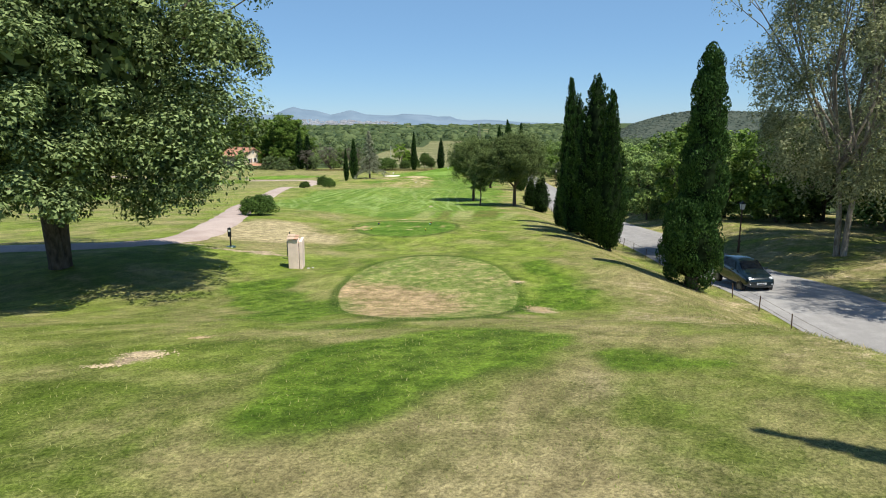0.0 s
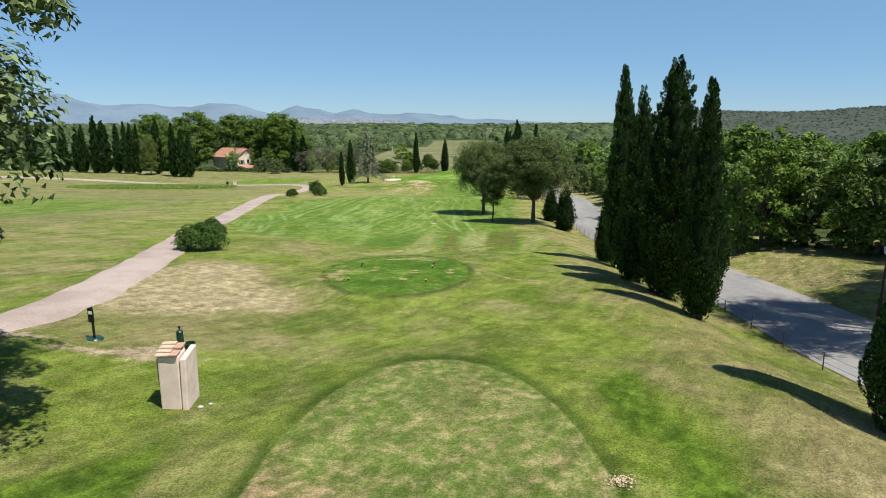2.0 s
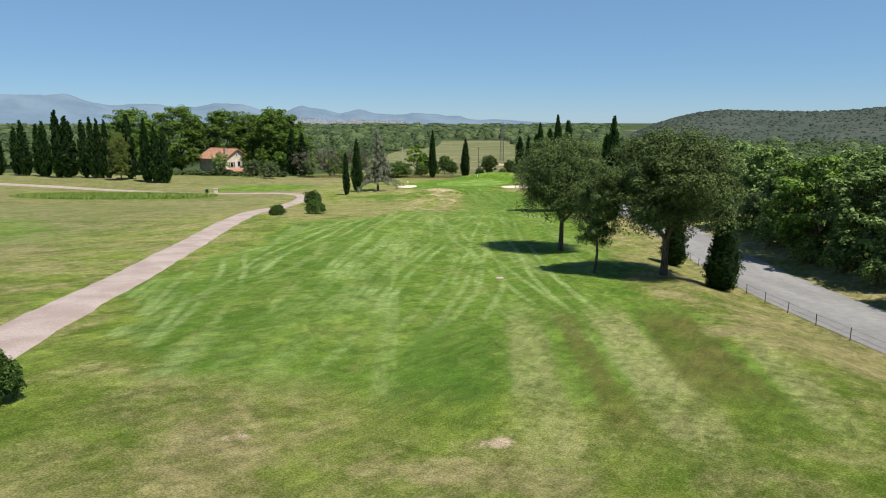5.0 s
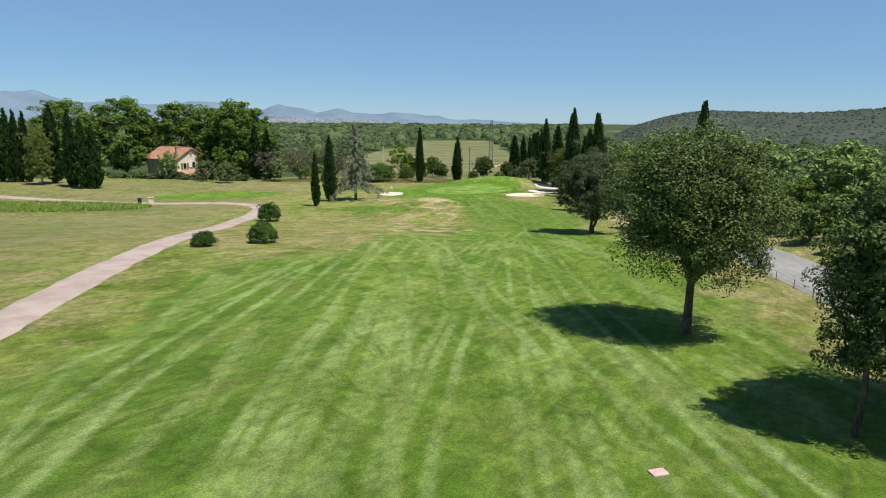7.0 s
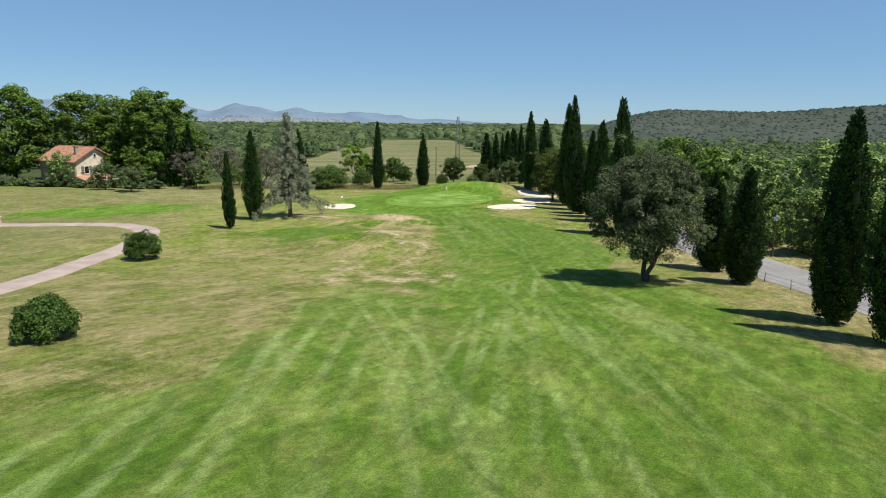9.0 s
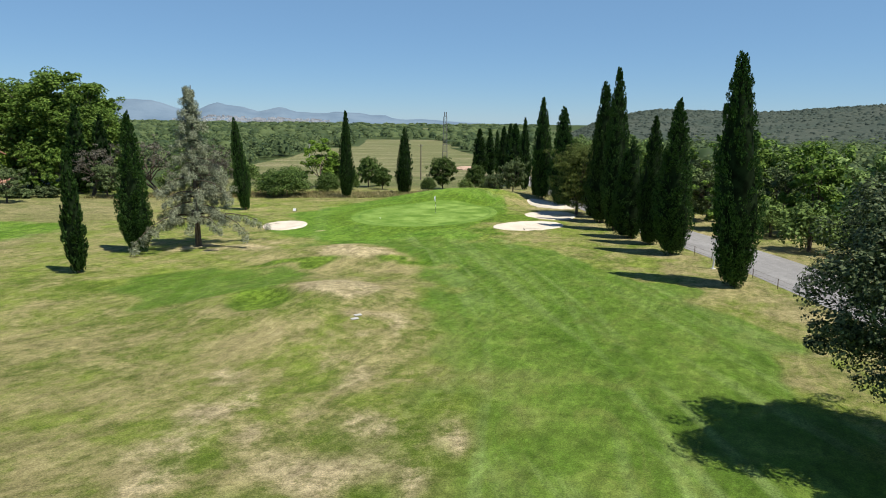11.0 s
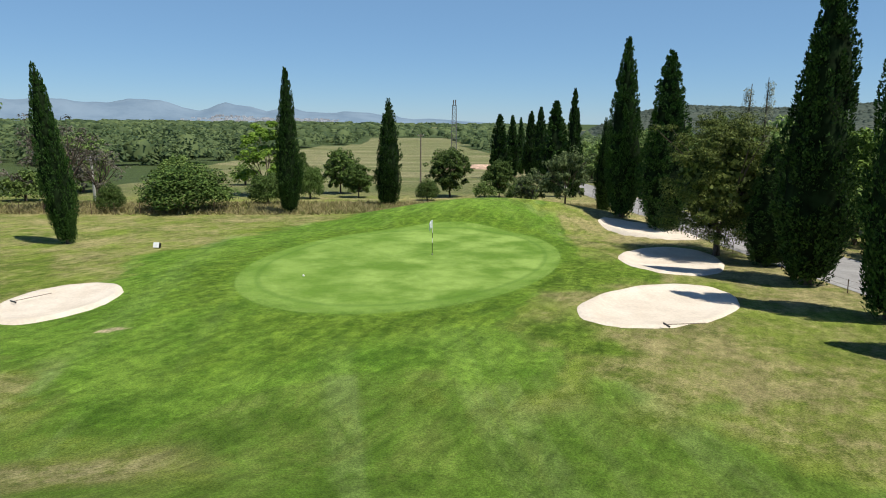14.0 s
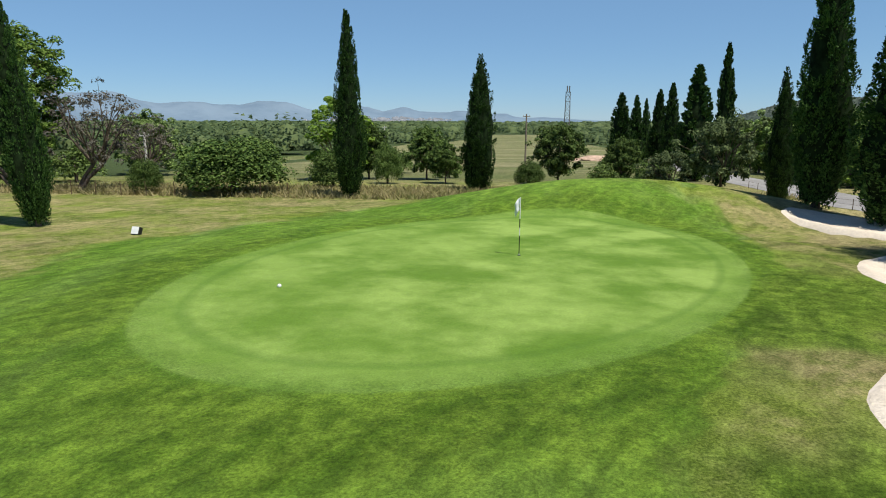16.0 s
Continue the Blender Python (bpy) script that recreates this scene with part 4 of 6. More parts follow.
tagged(strip("road", [(x, y) for y, x in ROAD], 2.7, 0.07, ASPHALT, 9), "pale worn asphalt lane with no markings", "road", kind="structure")
tagged(strip("path", PATH_LINE, 1.15, 0.05, GRAVEL, 7, 1.0, 0.18), "pinkish gravel cart path between dry grass", "path", kind="structure")


def bunker(cx, cy, rx, ry, turn, label, seed):
    """Sand in a shallow hollow, with an uneven outline and a raised lip."""
    rng = np.random.default_rng(seed)
    cx, cy = settle(cx, cy)
    ph = rng.random(3) * 6.28
    v, f, seg, rings = [], [], 56, 9
    c, s = math.cos(turn), math.sin(turn)
    for i in range(rings + 1):
        r = i / rings
        for j in range(seg):
            a = j / seg * 2 * math.pi
            k = r * (1 + 0.03 * math.sin(2 * a + ph[0]) + 0.03 * math.sin(3 * a + ph[1]) + 0.012 * math.sin(11 * a + ph[2]))
            lx, ly = k * rx * math.cos(a), k * ry * math.sin(a)
            x, y = cx + c * lx - s * ly, cy + s * lx + c * ly
            bed = along([(0, -0.16), (0.6, -0.10), (0.85, 0.03), (1.0, 0.06)], r)
            flat = profile_plane(cx, cy, x, y)
            v.append((x, y, max(ground(x, y) + 0.05, flat + bed) if r < 0.97 else ground(x, y) - 0.15))
    for i in range(rings):
        for j in range(seg):
            k = (j + 1) % seg
            f.append((i * seg + j, i * seg + k, (i + 1) * seg + k, (i + 1) * seg + j))
    me = raw_mesh("bunker", v, f, True)
    return tagged(part("bunker", me, SAND), label, "bunker", "sand bunkers round the green", "structure")


def profile_plane(cx, cy, x, y):
    e = 6.0
    gx = (ground(cx + e, cy) - ground(cx - e, cy)) / (2 * e)
    gy = (ground(cx, cy + e) - ground(cx, cy - e)) / (2 * e)
    mean = (ground(cx + e, cy) + ground(cx - e, cy) + ground(cx, cy + e) + ground(cx, cy - e)) / 4
    return mean + gx * (x - cx) + gy * (y - cy)


for seed, (spot, text) in enumerate(zip(BUNKERS, ("small oval bunker of pale sand in dry grass", "large oval bunker of pale sand beside the green", "bunker of pale sand streaked by cypress shade", "narrow bunker of pale sand near the road"))):
    bunker(*spot, text, seed)


# ---- the distance ----
def ridge(name, r0, r1, table, base, mat, seed, rough, label, rows=26, step=0.3, peak=0.6):
    """A range of hills round the eye: table holds azimuth (degrees from ahead) and the crest's height."""
    v, f = [], []
    azs = np.arange(table[0][0], table[-1][0] + 0.01, step)
    for a in azs:
        top = along(table, a)
        for i in range(rows):
            u = i / (rows - 1)
            r = r0 + (r1 - r0) * u
            x, y = r * math.sin(radians(a)), 90 + r * math.cos(radians(a))
            shape = smooth(0, peak, u) * (1 - 0.5 * smooth(peak, 1, u))
            z = base + (top - base) * shape * (1 + rough * noise.fractal((x * 0.004, y * 0.004, seed), 1.0, 2.1, 5) * smooth(0.05, 0.5, u))
            v.append((x, y, z - 4 * (i == 0)))
    n = rows
    for i in range(len(azs) - 1):
        for j in range(rows - 1):
            f.append((i * n + j, (i + 1) * n + j, (i + 1) * n + j + 1, i * n + j + 1))
    return tagged(part(name, raw_mesh(name, v, f, True), mat), label, "hills", kind="structure")


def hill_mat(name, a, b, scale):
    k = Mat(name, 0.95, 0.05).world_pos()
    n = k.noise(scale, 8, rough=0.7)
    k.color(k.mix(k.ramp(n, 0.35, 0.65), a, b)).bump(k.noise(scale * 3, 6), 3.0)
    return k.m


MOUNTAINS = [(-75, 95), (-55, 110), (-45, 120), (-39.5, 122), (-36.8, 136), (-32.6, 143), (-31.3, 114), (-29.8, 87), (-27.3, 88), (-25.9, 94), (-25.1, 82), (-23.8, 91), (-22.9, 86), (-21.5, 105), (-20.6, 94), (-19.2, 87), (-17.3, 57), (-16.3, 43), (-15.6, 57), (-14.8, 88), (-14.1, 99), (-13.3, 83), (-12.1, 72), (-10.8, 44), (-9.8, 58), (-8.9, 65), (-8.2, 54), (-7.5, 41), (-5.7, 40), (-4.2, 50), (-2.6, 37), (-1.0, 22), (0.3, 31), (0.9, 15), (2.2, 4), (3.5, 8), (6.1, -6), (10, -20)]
# the pale blue is distance haze, put into the mountains' base colour
ridge("far_mountains", 3600, 4500, MOUNTAINS, -26, hill_mat("hazed_mountain", (0.146, 0.208, 0.272), (0.190, 0.256, 0.320), 0.004), 2.0, 0.16, "far mountain range, pale blue with painted haze")
HILL = [(15.0, -23), (16.6, -12), (18.2, -1), (20.2, 8), (22.0, 14), (23.8, 17.5), (25.6, 16.5), (28, 15.5), (30.5, 14.5), (33, 15.5), (36, 19), (40, 23), (46, 27), (55, 32), (70, 30)]
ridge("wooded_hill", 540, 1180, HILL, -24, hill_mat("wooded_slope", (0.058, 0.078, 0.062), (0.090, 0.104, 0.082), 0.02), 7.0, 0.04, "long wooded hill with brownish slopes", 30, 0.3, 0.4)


def far_town(seed=3):
    """Many tiny pale buildings on the foot of the mountains."""
    rng = np.random.default_rng(seed)
    v, f = [], []
    for _ in range(330):
        a = rng.choice([rng.normal(-12.5, 2.2), rng.normal(-7.5, 1.5)], p=[0.62, 0.38])
        r = rng.uniform(3650, 3800)
        x, y = r * math.sin(radians(a)), 90 + r * math.cos(radians(a))
        top = along(MOUNTAINS, a)
        z = -26 + (top + 26) * smooth(0, 0.6, (r - 3600) / 900)
        w, d, h = rng.uniform(6, 22), rng.uniform(6, 14), rng.uniform(4, 9)
        b = len(v)
        for dz in (-6, h):
            for dx, dy in ((-1, -1), (1, -1), (1, 1), (-1, 1)):
                v.append((x + dx * w / 2, y + dy * d / 2, z + dz))
        f += [(b, b + 1, b + 5, b + 4), (b + 1, b + 2, b + 6, b + 5), (b + 2, b + 3, b + 7, b + 6), (b + 3, b, b + 4, b + 7), (b + 4, b + 5, b + 6, b + 7)]
    k = Mat("town_walls", 0.9, 0.1)
    k.color(k.mix(k.ramp(k.island(), 0.2, 0.8), (0.40, 0.39, 0.39), (0.58, 0.57, 0.57)))
    tagged(part("far_town", raw_mesh("far_town", v, f), k.m), "hazy far town of small pale buildings", "town", kind="stuff")


far_town()


def domes(rng, c, seg=8, rings=3):
    """Uneven rounded crowns, one for each row (x, y, z, width, height)."""
    pts = [(math.cos(i / rings * 1.45) * math.cos(j / seg * 6.283 + i * 0.4), math.cos(i / rings * 1.45) * math.sin(j / seg * 6.283 + i * 0.4), math.sin(i / rings * 1.45)) for i in range(rings) for j in range(seg)] + [(0, 0, 1)]
    tri = []
    for i in range(rings - 1):
        for j in range(seg):
            k = (j + 1) % seg
            tri += [(i * seg + j, i * seg + k, (i + 1) * seg + k), (i * seg + j, (i + 1) * seg + k, (i + 1) * seg + j)]
    tri += [((rings - 1) * seg + j, (rings - 1) * seg + (j + 1) % seg, rings * seg) for j in range(seg)]
    p, tri = np.array(pts), np.array(tri)
    lump = rng.uniform(0.78, 1.12, (len(c), len(p), 1))
    v = c[:, None, :3] + p[None] * lump * np.stack([c[:, 3], c[:, 3], c[:, 4]], 1)[:, None, :]
    f = tri[None] + (np.arange(len(c)) * len(p))[:, None, None]
    return v.reshape(-1, 3), f.reshape(-1, 3)


def far_woods(seed=8):
    rng = np.random.default_rng(seed)
    cl, n = [], 0
    while n < 4400:
        r = 110 * (4300 / 110) ** (rng.random() ** 1.1)
        a = radians(rng.uniform(-66, 62))
        x, y = r * math.sin(a), 90 + r * math.cos(a)
        near_road = r < 240 and y > 20 and x > along(ROAD, y) + 24
        if r < 2600 and open_field(x, y) and not near_road:
            continue
        if r < 215 and not near_road:
            continue
        if x > -20 and y < 330 and x < 30:
            continue
        if a > radians(15) and r > 600:
            continue
        n += 1
        s = (3.0 + 0.0052 * r) * rng.uniform(0.5, 1.7)
        tall = min(s * 1.1, 7.5) * rng.uniform(0.5, 1.3)
        z = ground(x, y)
        cl.append((x, y, z + tall * 0.25, s, tall, 0.30 + 0.0034 * r))
    for _ in range(460):
        x, y = rng.uniform(44, 175), rng.uniform(28, 240)
        if x > along(ROAD, y) + 22:
            s = rng.uniform(2.4, 5.5)
            cl.append((x, y, ground(x, y) + 0.6, s, s * rng.uniform(0.7, 1.2), 0.9))
    c = np.array(cl)
    # nearer crowns carry more and finer leaves
    far = np.hypot(c[:, 0], c[:, 1] - 90)
    cc = np.repeat(c, np.where(far < 330, 110, np.where(far < 560, 56, np.where(far < 1100, 20, 5))), axis=0)
    c[:, 3:5] *= np.where(far < 330, 0.62, np.where(far < 560, 0.74, 0.92))[:, None]
    d = ball_points(rng, len(cc))
    d[:, 2] = np.abs(d[:, 2])
    place = cc[:, :3] + d * np.stack([cc[:, 3], cc[:, 3], cc[:, 4]], 1) * rng.uniform(0.66, 1.06, len(cc))[:, None]
    v = leaves(rng, place, d + (0, 0, 0.8), (0.80 * cc[:, 5] + 0.14) * rng.uniform(0.7, 1.4, len(cc)), 0.8, 0.45)
    v = join(domes(rng, c), v)
    tagged(part("far_woods", raw_mesh("far_woods", *v, True), FARLEAF), "dense green woodland covering the far plain", "woods", kind="stuff")


far_woods()


def hill_scrub(seed=12):
    rng = np.random.default_rng(seed)
    n = 5600
    a, r = rng.uniform(16.5, 62, n), rng.uniform(555, 830, n)
    cl = []
    for az, far in zip(a, r):
        z = -24 + (along(HILL, az) + 24) * smooth(0, 0.4, (far - 540) / 640)
        cl.append((far * math.sin(radians(az)), 90 + far * math.cos(radians(az)), z - 1.4, rng.uniform(1.4, 4.2), rng.uniform(1.6, 3.4)))
    cc = np.repeat(np.array(cl), 2, axis=0)
    d = ball_points(rng, len(cc))
    d[:, 2] = np.abs(d[:, 2])
    v = leaves(rng, cc[:, :3] + d * np.stack([cc[:, 3], cc[:, 3], cc[:, 4]], 1), d + (0, 0, 1.2), rng.uniform(1.0, 1.9, len(cc)), 0.9, 0.25)
    v = join(domes(rng, np.array(cl), 6, 2), v)
    tagged(part("hill_scrub", raw_mesh("hill_scrub", *v, True), HILLLEAF), "grey-green scrub on the far hill", "scrub", kind="stuff")


hill_scrub()


# ---- trees ----
def cyp(x, y, h, w, turn, *label):
    return (x, y, w / 2.4, h / 10.0, turn, *label)


CY = "tall dark green cypress with a flame-shaped crown"
plant("cypress_tree", cypress_meshes(1, shape=0.12), [cyp(10.99, 48.6, 11.7, 2.08, 10), cyp(10.96, 36.7, 9.5, 1.85, 80), cyp(14.5, 111.2, 11.8, 2.3, 200), cyp(16.98, 157.3, 10.4, 2.35, 140),
      cyp(17.24, 165.9, 15.2, 2.7, 20), cyp(-9.66, 200.3, 12.6, 2.25, 75), cyp(17.2, 192.5, 13.8, 3.0, 170)], CY, "cypress", "cypresses beside the lane")
plant("cypress_tree", cypress_meshes(2, shape=0.14), [cyp(16.6, 152.8, 11.4, 2.9, 100), cyp(14.5, 114.7, 9.9, 2.6, 10), cyp(15.8, 124.4, 7.4, 2.5, 50),
      cyp(18.2, 171.8, 14.5, 3.4, 220), cyp(-23.16, 156.2, 10.2, 2.4, 150, "dark green cypress standing beside a grey cedar"), cyp(19.1, 189.1, 13.0, 3.9, 320)], CY, "cypress", "cypresses beside the lane")
blunt = plant("cypress_tree", cypress_meshes(11, shape=-0.25), [cyp(15.9, 143.4, 13.4, 2.6, 300)], "tall columnar cypress with a blunt brownish tip", "cypress", "cypresses beside the lane")[0]
blunt.matrix_basis = pose(*at(15.9, 143.4), 0, -4.2, 0) @ Matrix.Diagonal((1.08, 1.08, 1.34, 1))
plant("cypress_tree", cypress_meshes(8, shape=-0.2), [cyp(10.92, 40.3, 10.7, 2.8, 40)], "broad blunt-topped dark green cypress", "cypress", "cypresses beside the lane")
plant("cypress_tree", cypress_meshes(3, shape=0.08, fork=1), [cyp(10.47, 43.45, 9.7, 2.1, 60), cyp(16.6, 129.1, 7.4, 2.8, 140), cyp(16.8, 160.95, 8.8, 2.8, 0, "broad young cypress with grey bare twigs low down"), cyp(-1.03, 207.1, 10.5, 2.8, 90, "dark cypress with two tips behind the green"),
      cyp(18.9, 176.2, 6.8, 2.5, 200), cyp(18.1, 199.4, 8.5, 1.9, 100), cyp(10.75, 50.9, 3.9, 1.25, 10, "small young cypress at the foot of tall ones"), cyp(13.3, 75.0, 4.8, 2.1, 40, "short round dark cypress under an oak"), cyp(13.0, 83.0, 4.0, 2.0, 80, "short round dark cypress under an oak")], CY, "cypress", "cypresses beside the lane")
slim = [cyp(-24.18, 148.85, 7.8, 1.35, 0, "slim clipped cypress on dry grass"), cyp(20.2, 216.2, 12.6, 2.08, 30), cyp(20.3, 224.7, 11.8, 3.90, 60), cyp(21.2, 227.0, 11.0, 2.34, 90), cyp(25.8, 255.2, 12.9, 2.99, 120), cyp(25.5, 261.4, 12.5, 3.12, 160), cyp(26.1, 273.3, 11.9, 2.08, 200), cyp(22.8, 265.5, 11.9, 2.86, 240), cyp(18.9, 257.6, 11.7, 3.90, 20)]
plant("cypress_tree", cypress_meshes(4, clumps=300, per=26, shape=0.1, leaf=0.22), slim, CY, "cypress", "cypresses beyond the green")
rowl = []
for i, (x, y, h, w) in enumerate([(-113.8, 204, 15.1, 2.8), (-107.7, 200.4, 17.9, 3.4), (-105.4, 200.8, 16.4, 3.8), (-101.5, 201.4, 15.4, 2.7), (-97.2, 197.8, 16.0, 2.4), (-95.6, 198.0, 15.7, 2.1), (-93.8, 198.3, 15.4, 2.1), (-86.5, 195.5, 16.6, 3.2), (-77.6, 186.0, 15.4, 3.2), (-74.0, 183.1, 13.6, 3.1), (-72.0, 183.4, 12.4, 3.0),
                                  (-118, 208, 14.5, 2.8), (-123, 209, 15.5, 3.0), (-128, 213, 14, 2.6), (-133, 212, 15, 3.2), (-139, 217, 14.5, 2.8), (-146, 219, 15, 3.4), (-153, 224, 14, 3.0), (-160, 226, 15, 3.4), (-168, 231, 14.5, 3.2), (-49.5, 214.0, 13.5, 2.8), (-46.8, 214.5, 12.2, 2.6)]):
    rowl.append(cyp(x, y, h, w * (1.0 if 7 < i < 11 else 1.25), i * 47))
plant("cypress_tree", cypress_meshes(6, clumps=190, per=20, shape=0.05, leaf=0.32), rowl, "tall dark cypress in a dense row", "cypress", "row of cypresses by the house")
# the leaning cypress and the lop-sided one by the lane
lean = plant("cypress_tree", cypress_meshes(7, shape=-0.1), [cyp(-20.0, 184.3, 11.0, 1.85, 0)], "slim cypress leaning to one side", "cypress", "cypresses beyond the green")[0]
lean.matrix_basis = pose(-21.2, 185.3, ground(-21.2, 185.3), 0, -4.5, 0) @ Matrix.Diagonal((0.77, 0.77, 1.1, 1))


def lopsided_meshes(seed=9):
    """A cypress with a fat, billowing lower half and a narrower top."""
    rng = np.random.default_rng(seed)
    cs, ns = [], []
    for cx, cy, cz, r, rz, n in ((0, 0, 1.7, 1.02, 1.5, 110), (-0.3, -0.3, 2.6, 0.82, 1.3, 60), (0.3, 0.1, 4.7, 0.70, 2.0, 140), (0.35, 0.1, 6.9, 0.48, 2.2, 120), (0.38, 0.1, 8.7, 0.25, 1.3, 46)):
        d = ball_points(rng, n)
        cs.append(np.array((cx, cy, cz)) + d * (r, r, rz) * rng.uniform(0.85, 1.08, (n, 1)))
        ns.append(d)
    cs, ns = np.concatenate(cs), np.concatenate(ns)
    keep = cs[:, 2] > 0.2
    cs, ns = cs[keep], ns[keep]
    per = 170
    d = unit(ball_points(rng, len(cs) * per) + 0.7 * np.repeat(ns, per, axis=0))
    big = np.repeat(rng.uniform(0.22, 0.42, len(cs)), per)
    place = np.repeat(cs, per, axis=0) + d * (big * 0.8)[:, None] * np.array([1, 1, 1.5])
    crown = raw_mesh("crown", *leaves(rng, place, d + (0, 0, 0.2), rng.uniform(0.06, 0.115, len(d)), 0.5, 0.35, d * 0.5 + (0, 0, 1.0)))
    # solid cores, coloured near black for the shade within the crown
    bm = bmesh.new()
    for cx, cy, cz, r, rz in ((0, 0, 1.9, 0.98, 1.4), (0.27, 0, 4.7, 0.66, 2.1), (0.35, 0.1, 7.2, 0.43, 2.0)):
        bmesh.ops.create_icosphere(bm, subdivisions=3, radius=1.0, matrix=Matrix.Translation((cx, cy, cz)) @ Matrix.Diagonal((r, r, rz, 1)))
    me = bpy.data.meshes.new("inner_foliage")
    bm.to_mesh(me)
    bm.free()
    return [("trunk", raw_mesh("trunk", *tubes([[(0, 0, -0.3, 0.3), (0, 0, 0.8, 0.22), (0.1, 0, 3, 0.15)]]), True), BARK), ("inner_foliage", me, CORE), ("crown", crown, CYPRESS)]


# never in view: added to cast the slim shadow over the bank
plant("cypress_tree", cypress_meshes(10, clumps=200, per=24, shape=0.2, leaf=0.2), [cyp(8.5, 3.0, 10.2, 0.9, 0)], "unseen slim cypress added for its shadow on the bank", "cypress", "cypresses beside the lane")
plant("cypress_tree", lopsided_meshes(), [(11.42, 25.0, 1.06, 0.97, 0)], "cypress with a swollen billowing lower half", "cypress", "cypresses beside the lane")

# oaks on the course
plant("oak_tree", broad_meshes(11, 12.6, 13.2, 2.6, 1.4, 64, 15, 250, 0.126, 0.30, BROADLEAF, BARK, 2, (0.4, -0.8), 8, 0.85, 0.15, off=(0.5, -0.8), fill=8000, skirt=1.2), [(-13.8, 21.6, 1.0, 1.0, 0)], "huge spreading broadleaf tree with two dark trunks", "tree")
plant("oak_tree", broad_meshes(12, 10.0, 8.2, 2.5, 2.1, 52, 13, 150, 0.110, 0.24, OAK, BARK, size=0.19, inner=0.6, squash=0.95, under=4.0, fill=1300), [(4.79, 87.8, 0.9, 0.91, 0), (9.8, 76.2, 1.0, 0.92, 130)], "round-crowned oak with a dark leaning trunk", "oak", "oaks beside the fairway")
plant("oak_tree", broad_meshes(13, 8.0, 3.6, 3.0, 1.4, 26, 9, 130, 0.10, 0.12, OAK, BARK, limbs=5, size=0.26, squash=1.1, under=2.4, fill=300), [(5.26, 76.4, 0.8, 0.88, 0)], "slender young oak with a thin trunk", "oak", "oaks beside the fairway")
plant("oak_tree", broad_meshes(14, 9.2, 7.8, 1.3, 1.0, 46, 12, 200, 0.105, 0.2, GREYOAK, BARK, 2, size=0.17, squash=0.95, under=3.0, fill=700), [(9.5, 125.3, 0.94, 0.92, 0)], "rounded grey-green oak forked low into two trunks", "oak", "oaks beside the fairway")
plant("cedar_tree", cedar_meshes(), [(-19.38, 158.5, 0.9, 1.0, 40)], "blue-grey cedar with drooping tiers of boughs", "cedar")
plant("pine_tree", broad_meshes(16, 8.4, 8.0, 1.6, 0.4, 44, 10, 150, 0.12, 0.22, PINE, BARK, 1, squash=0.45, size=0.19, fill=3000, wide=0.4), [(17.9, 179.2, 0.88, 0.98, 0), (-87.0, 191.6, 0.75, 1.4, 50, "dark broad conifer in a row of cypresses")], "dark spreading pine with layered boughs", "pine")
plant("sparse_conifer", cedar_meshes(6, 11.5, 4.6, 44, 36), [(25.2, 190.0, 0.8, 0.97, 0), (27.2, 190.6, 0.7, 1.02, 140)], "thin grey conifer with upturned sparse boughs", "conifer", "thin conifers beyond the lane")
plant("eucalyptus_tree", broad_meshes(17, 19.0, 13.0, 4.6, 2.6, 58, 11, 92, 0.23, 0.19, EUCA, PALEBARK, 2, limbs=8, squash=1.0, size=0.15, hang=1.0, wide=0.34, inner=0.5), [(23.2, 33.4, 0.86, 1.0, 0), (30.5, 36.5, 0.95, 1.0, 140), (36.0, 47.0, 0.9, 0.9, 260)], "tall eucalyptus with peeling pale trunks", "eucalyptus", "eucalyptus trees over the lane")
plant("eucalyptus_tree", broad_meshes(27, 19.0, 11.0, 4.6, 4.0, 42, 10, 62, 0.22, 0.2, EUCA, PALEBARK, 2, limbs=9, squash=1.0, size=0.16, hang=1.1, wide=0.3, inner=0.4), [(25.2, 20.2, 0.9, 0.92, 70)], "thin-leaved eucalyptus over dry ground", "eucalyptus", "eucalyptus trees over the lane")
# planes and dark trees round the house
plant("plane_tree", broad_meshes(18, 20.0, 16.0, 5.0, 0.6, 52, 10, 56, 0.40, 0.4, PLANE, BARK, size=0.17, wide=0.75), [(-101, 226, 1.1, 0.98, 0), (-91, 236, 1.2, 1.05, 60), (-80, 246, 1.2, 1.02, 120), (-69, 243, 1.15, 0.95, 180), (-60, 236, 1.15, 1.02, 240), (-53, 228, 0.85, 0.70, 300), (-64, 252, 1.0, 0.95, 30), (-94, 216, 0.55, 0.6, 200)], "tall leafy plane tree behind the house", "plane tree", "plane trees round the house")
scrubs = bush_meshes(19, 6.0, 4.8, SCRUB, 32, 70, 0.40, 0.14)
olives = broad_meshes(20, 6.2, 6.2, 1.4, 0.7, 16, 8, 48, 0.26, 0.15, OLIVE, BARK, size=0.2)
fine_darks = broad_meshes(25, 9.0, 8.0, 1.6, -0.6, 22, 9, 62, 0.30, 0.2, WOODS, BARK, size=0.2)
fine_greens = broad_meshes(26, 9.2, 8.0, 1.8, -0.6, 22, 9, 62, 0.30, 0.2, PLANE, BARK, size=0.2)
darks = broad_meshes(21, 9.0, 8.0, 1.6, -0.5, 18, 8, 36, 0.44, 0.2, WOODS, BARK, size=0.21)
greens = broad_meshes(22, 9.2, 8.0, 1.8, -0.5, 18, 8, 36, 0.44, 0.2, PLANE, BARK, size=0.21)
rng0 = np.random.default_rng(77)
woods = {"scrub": [], "olive": [], "dark": [], "green": [], "fine_dark": [], "fine_green": []}
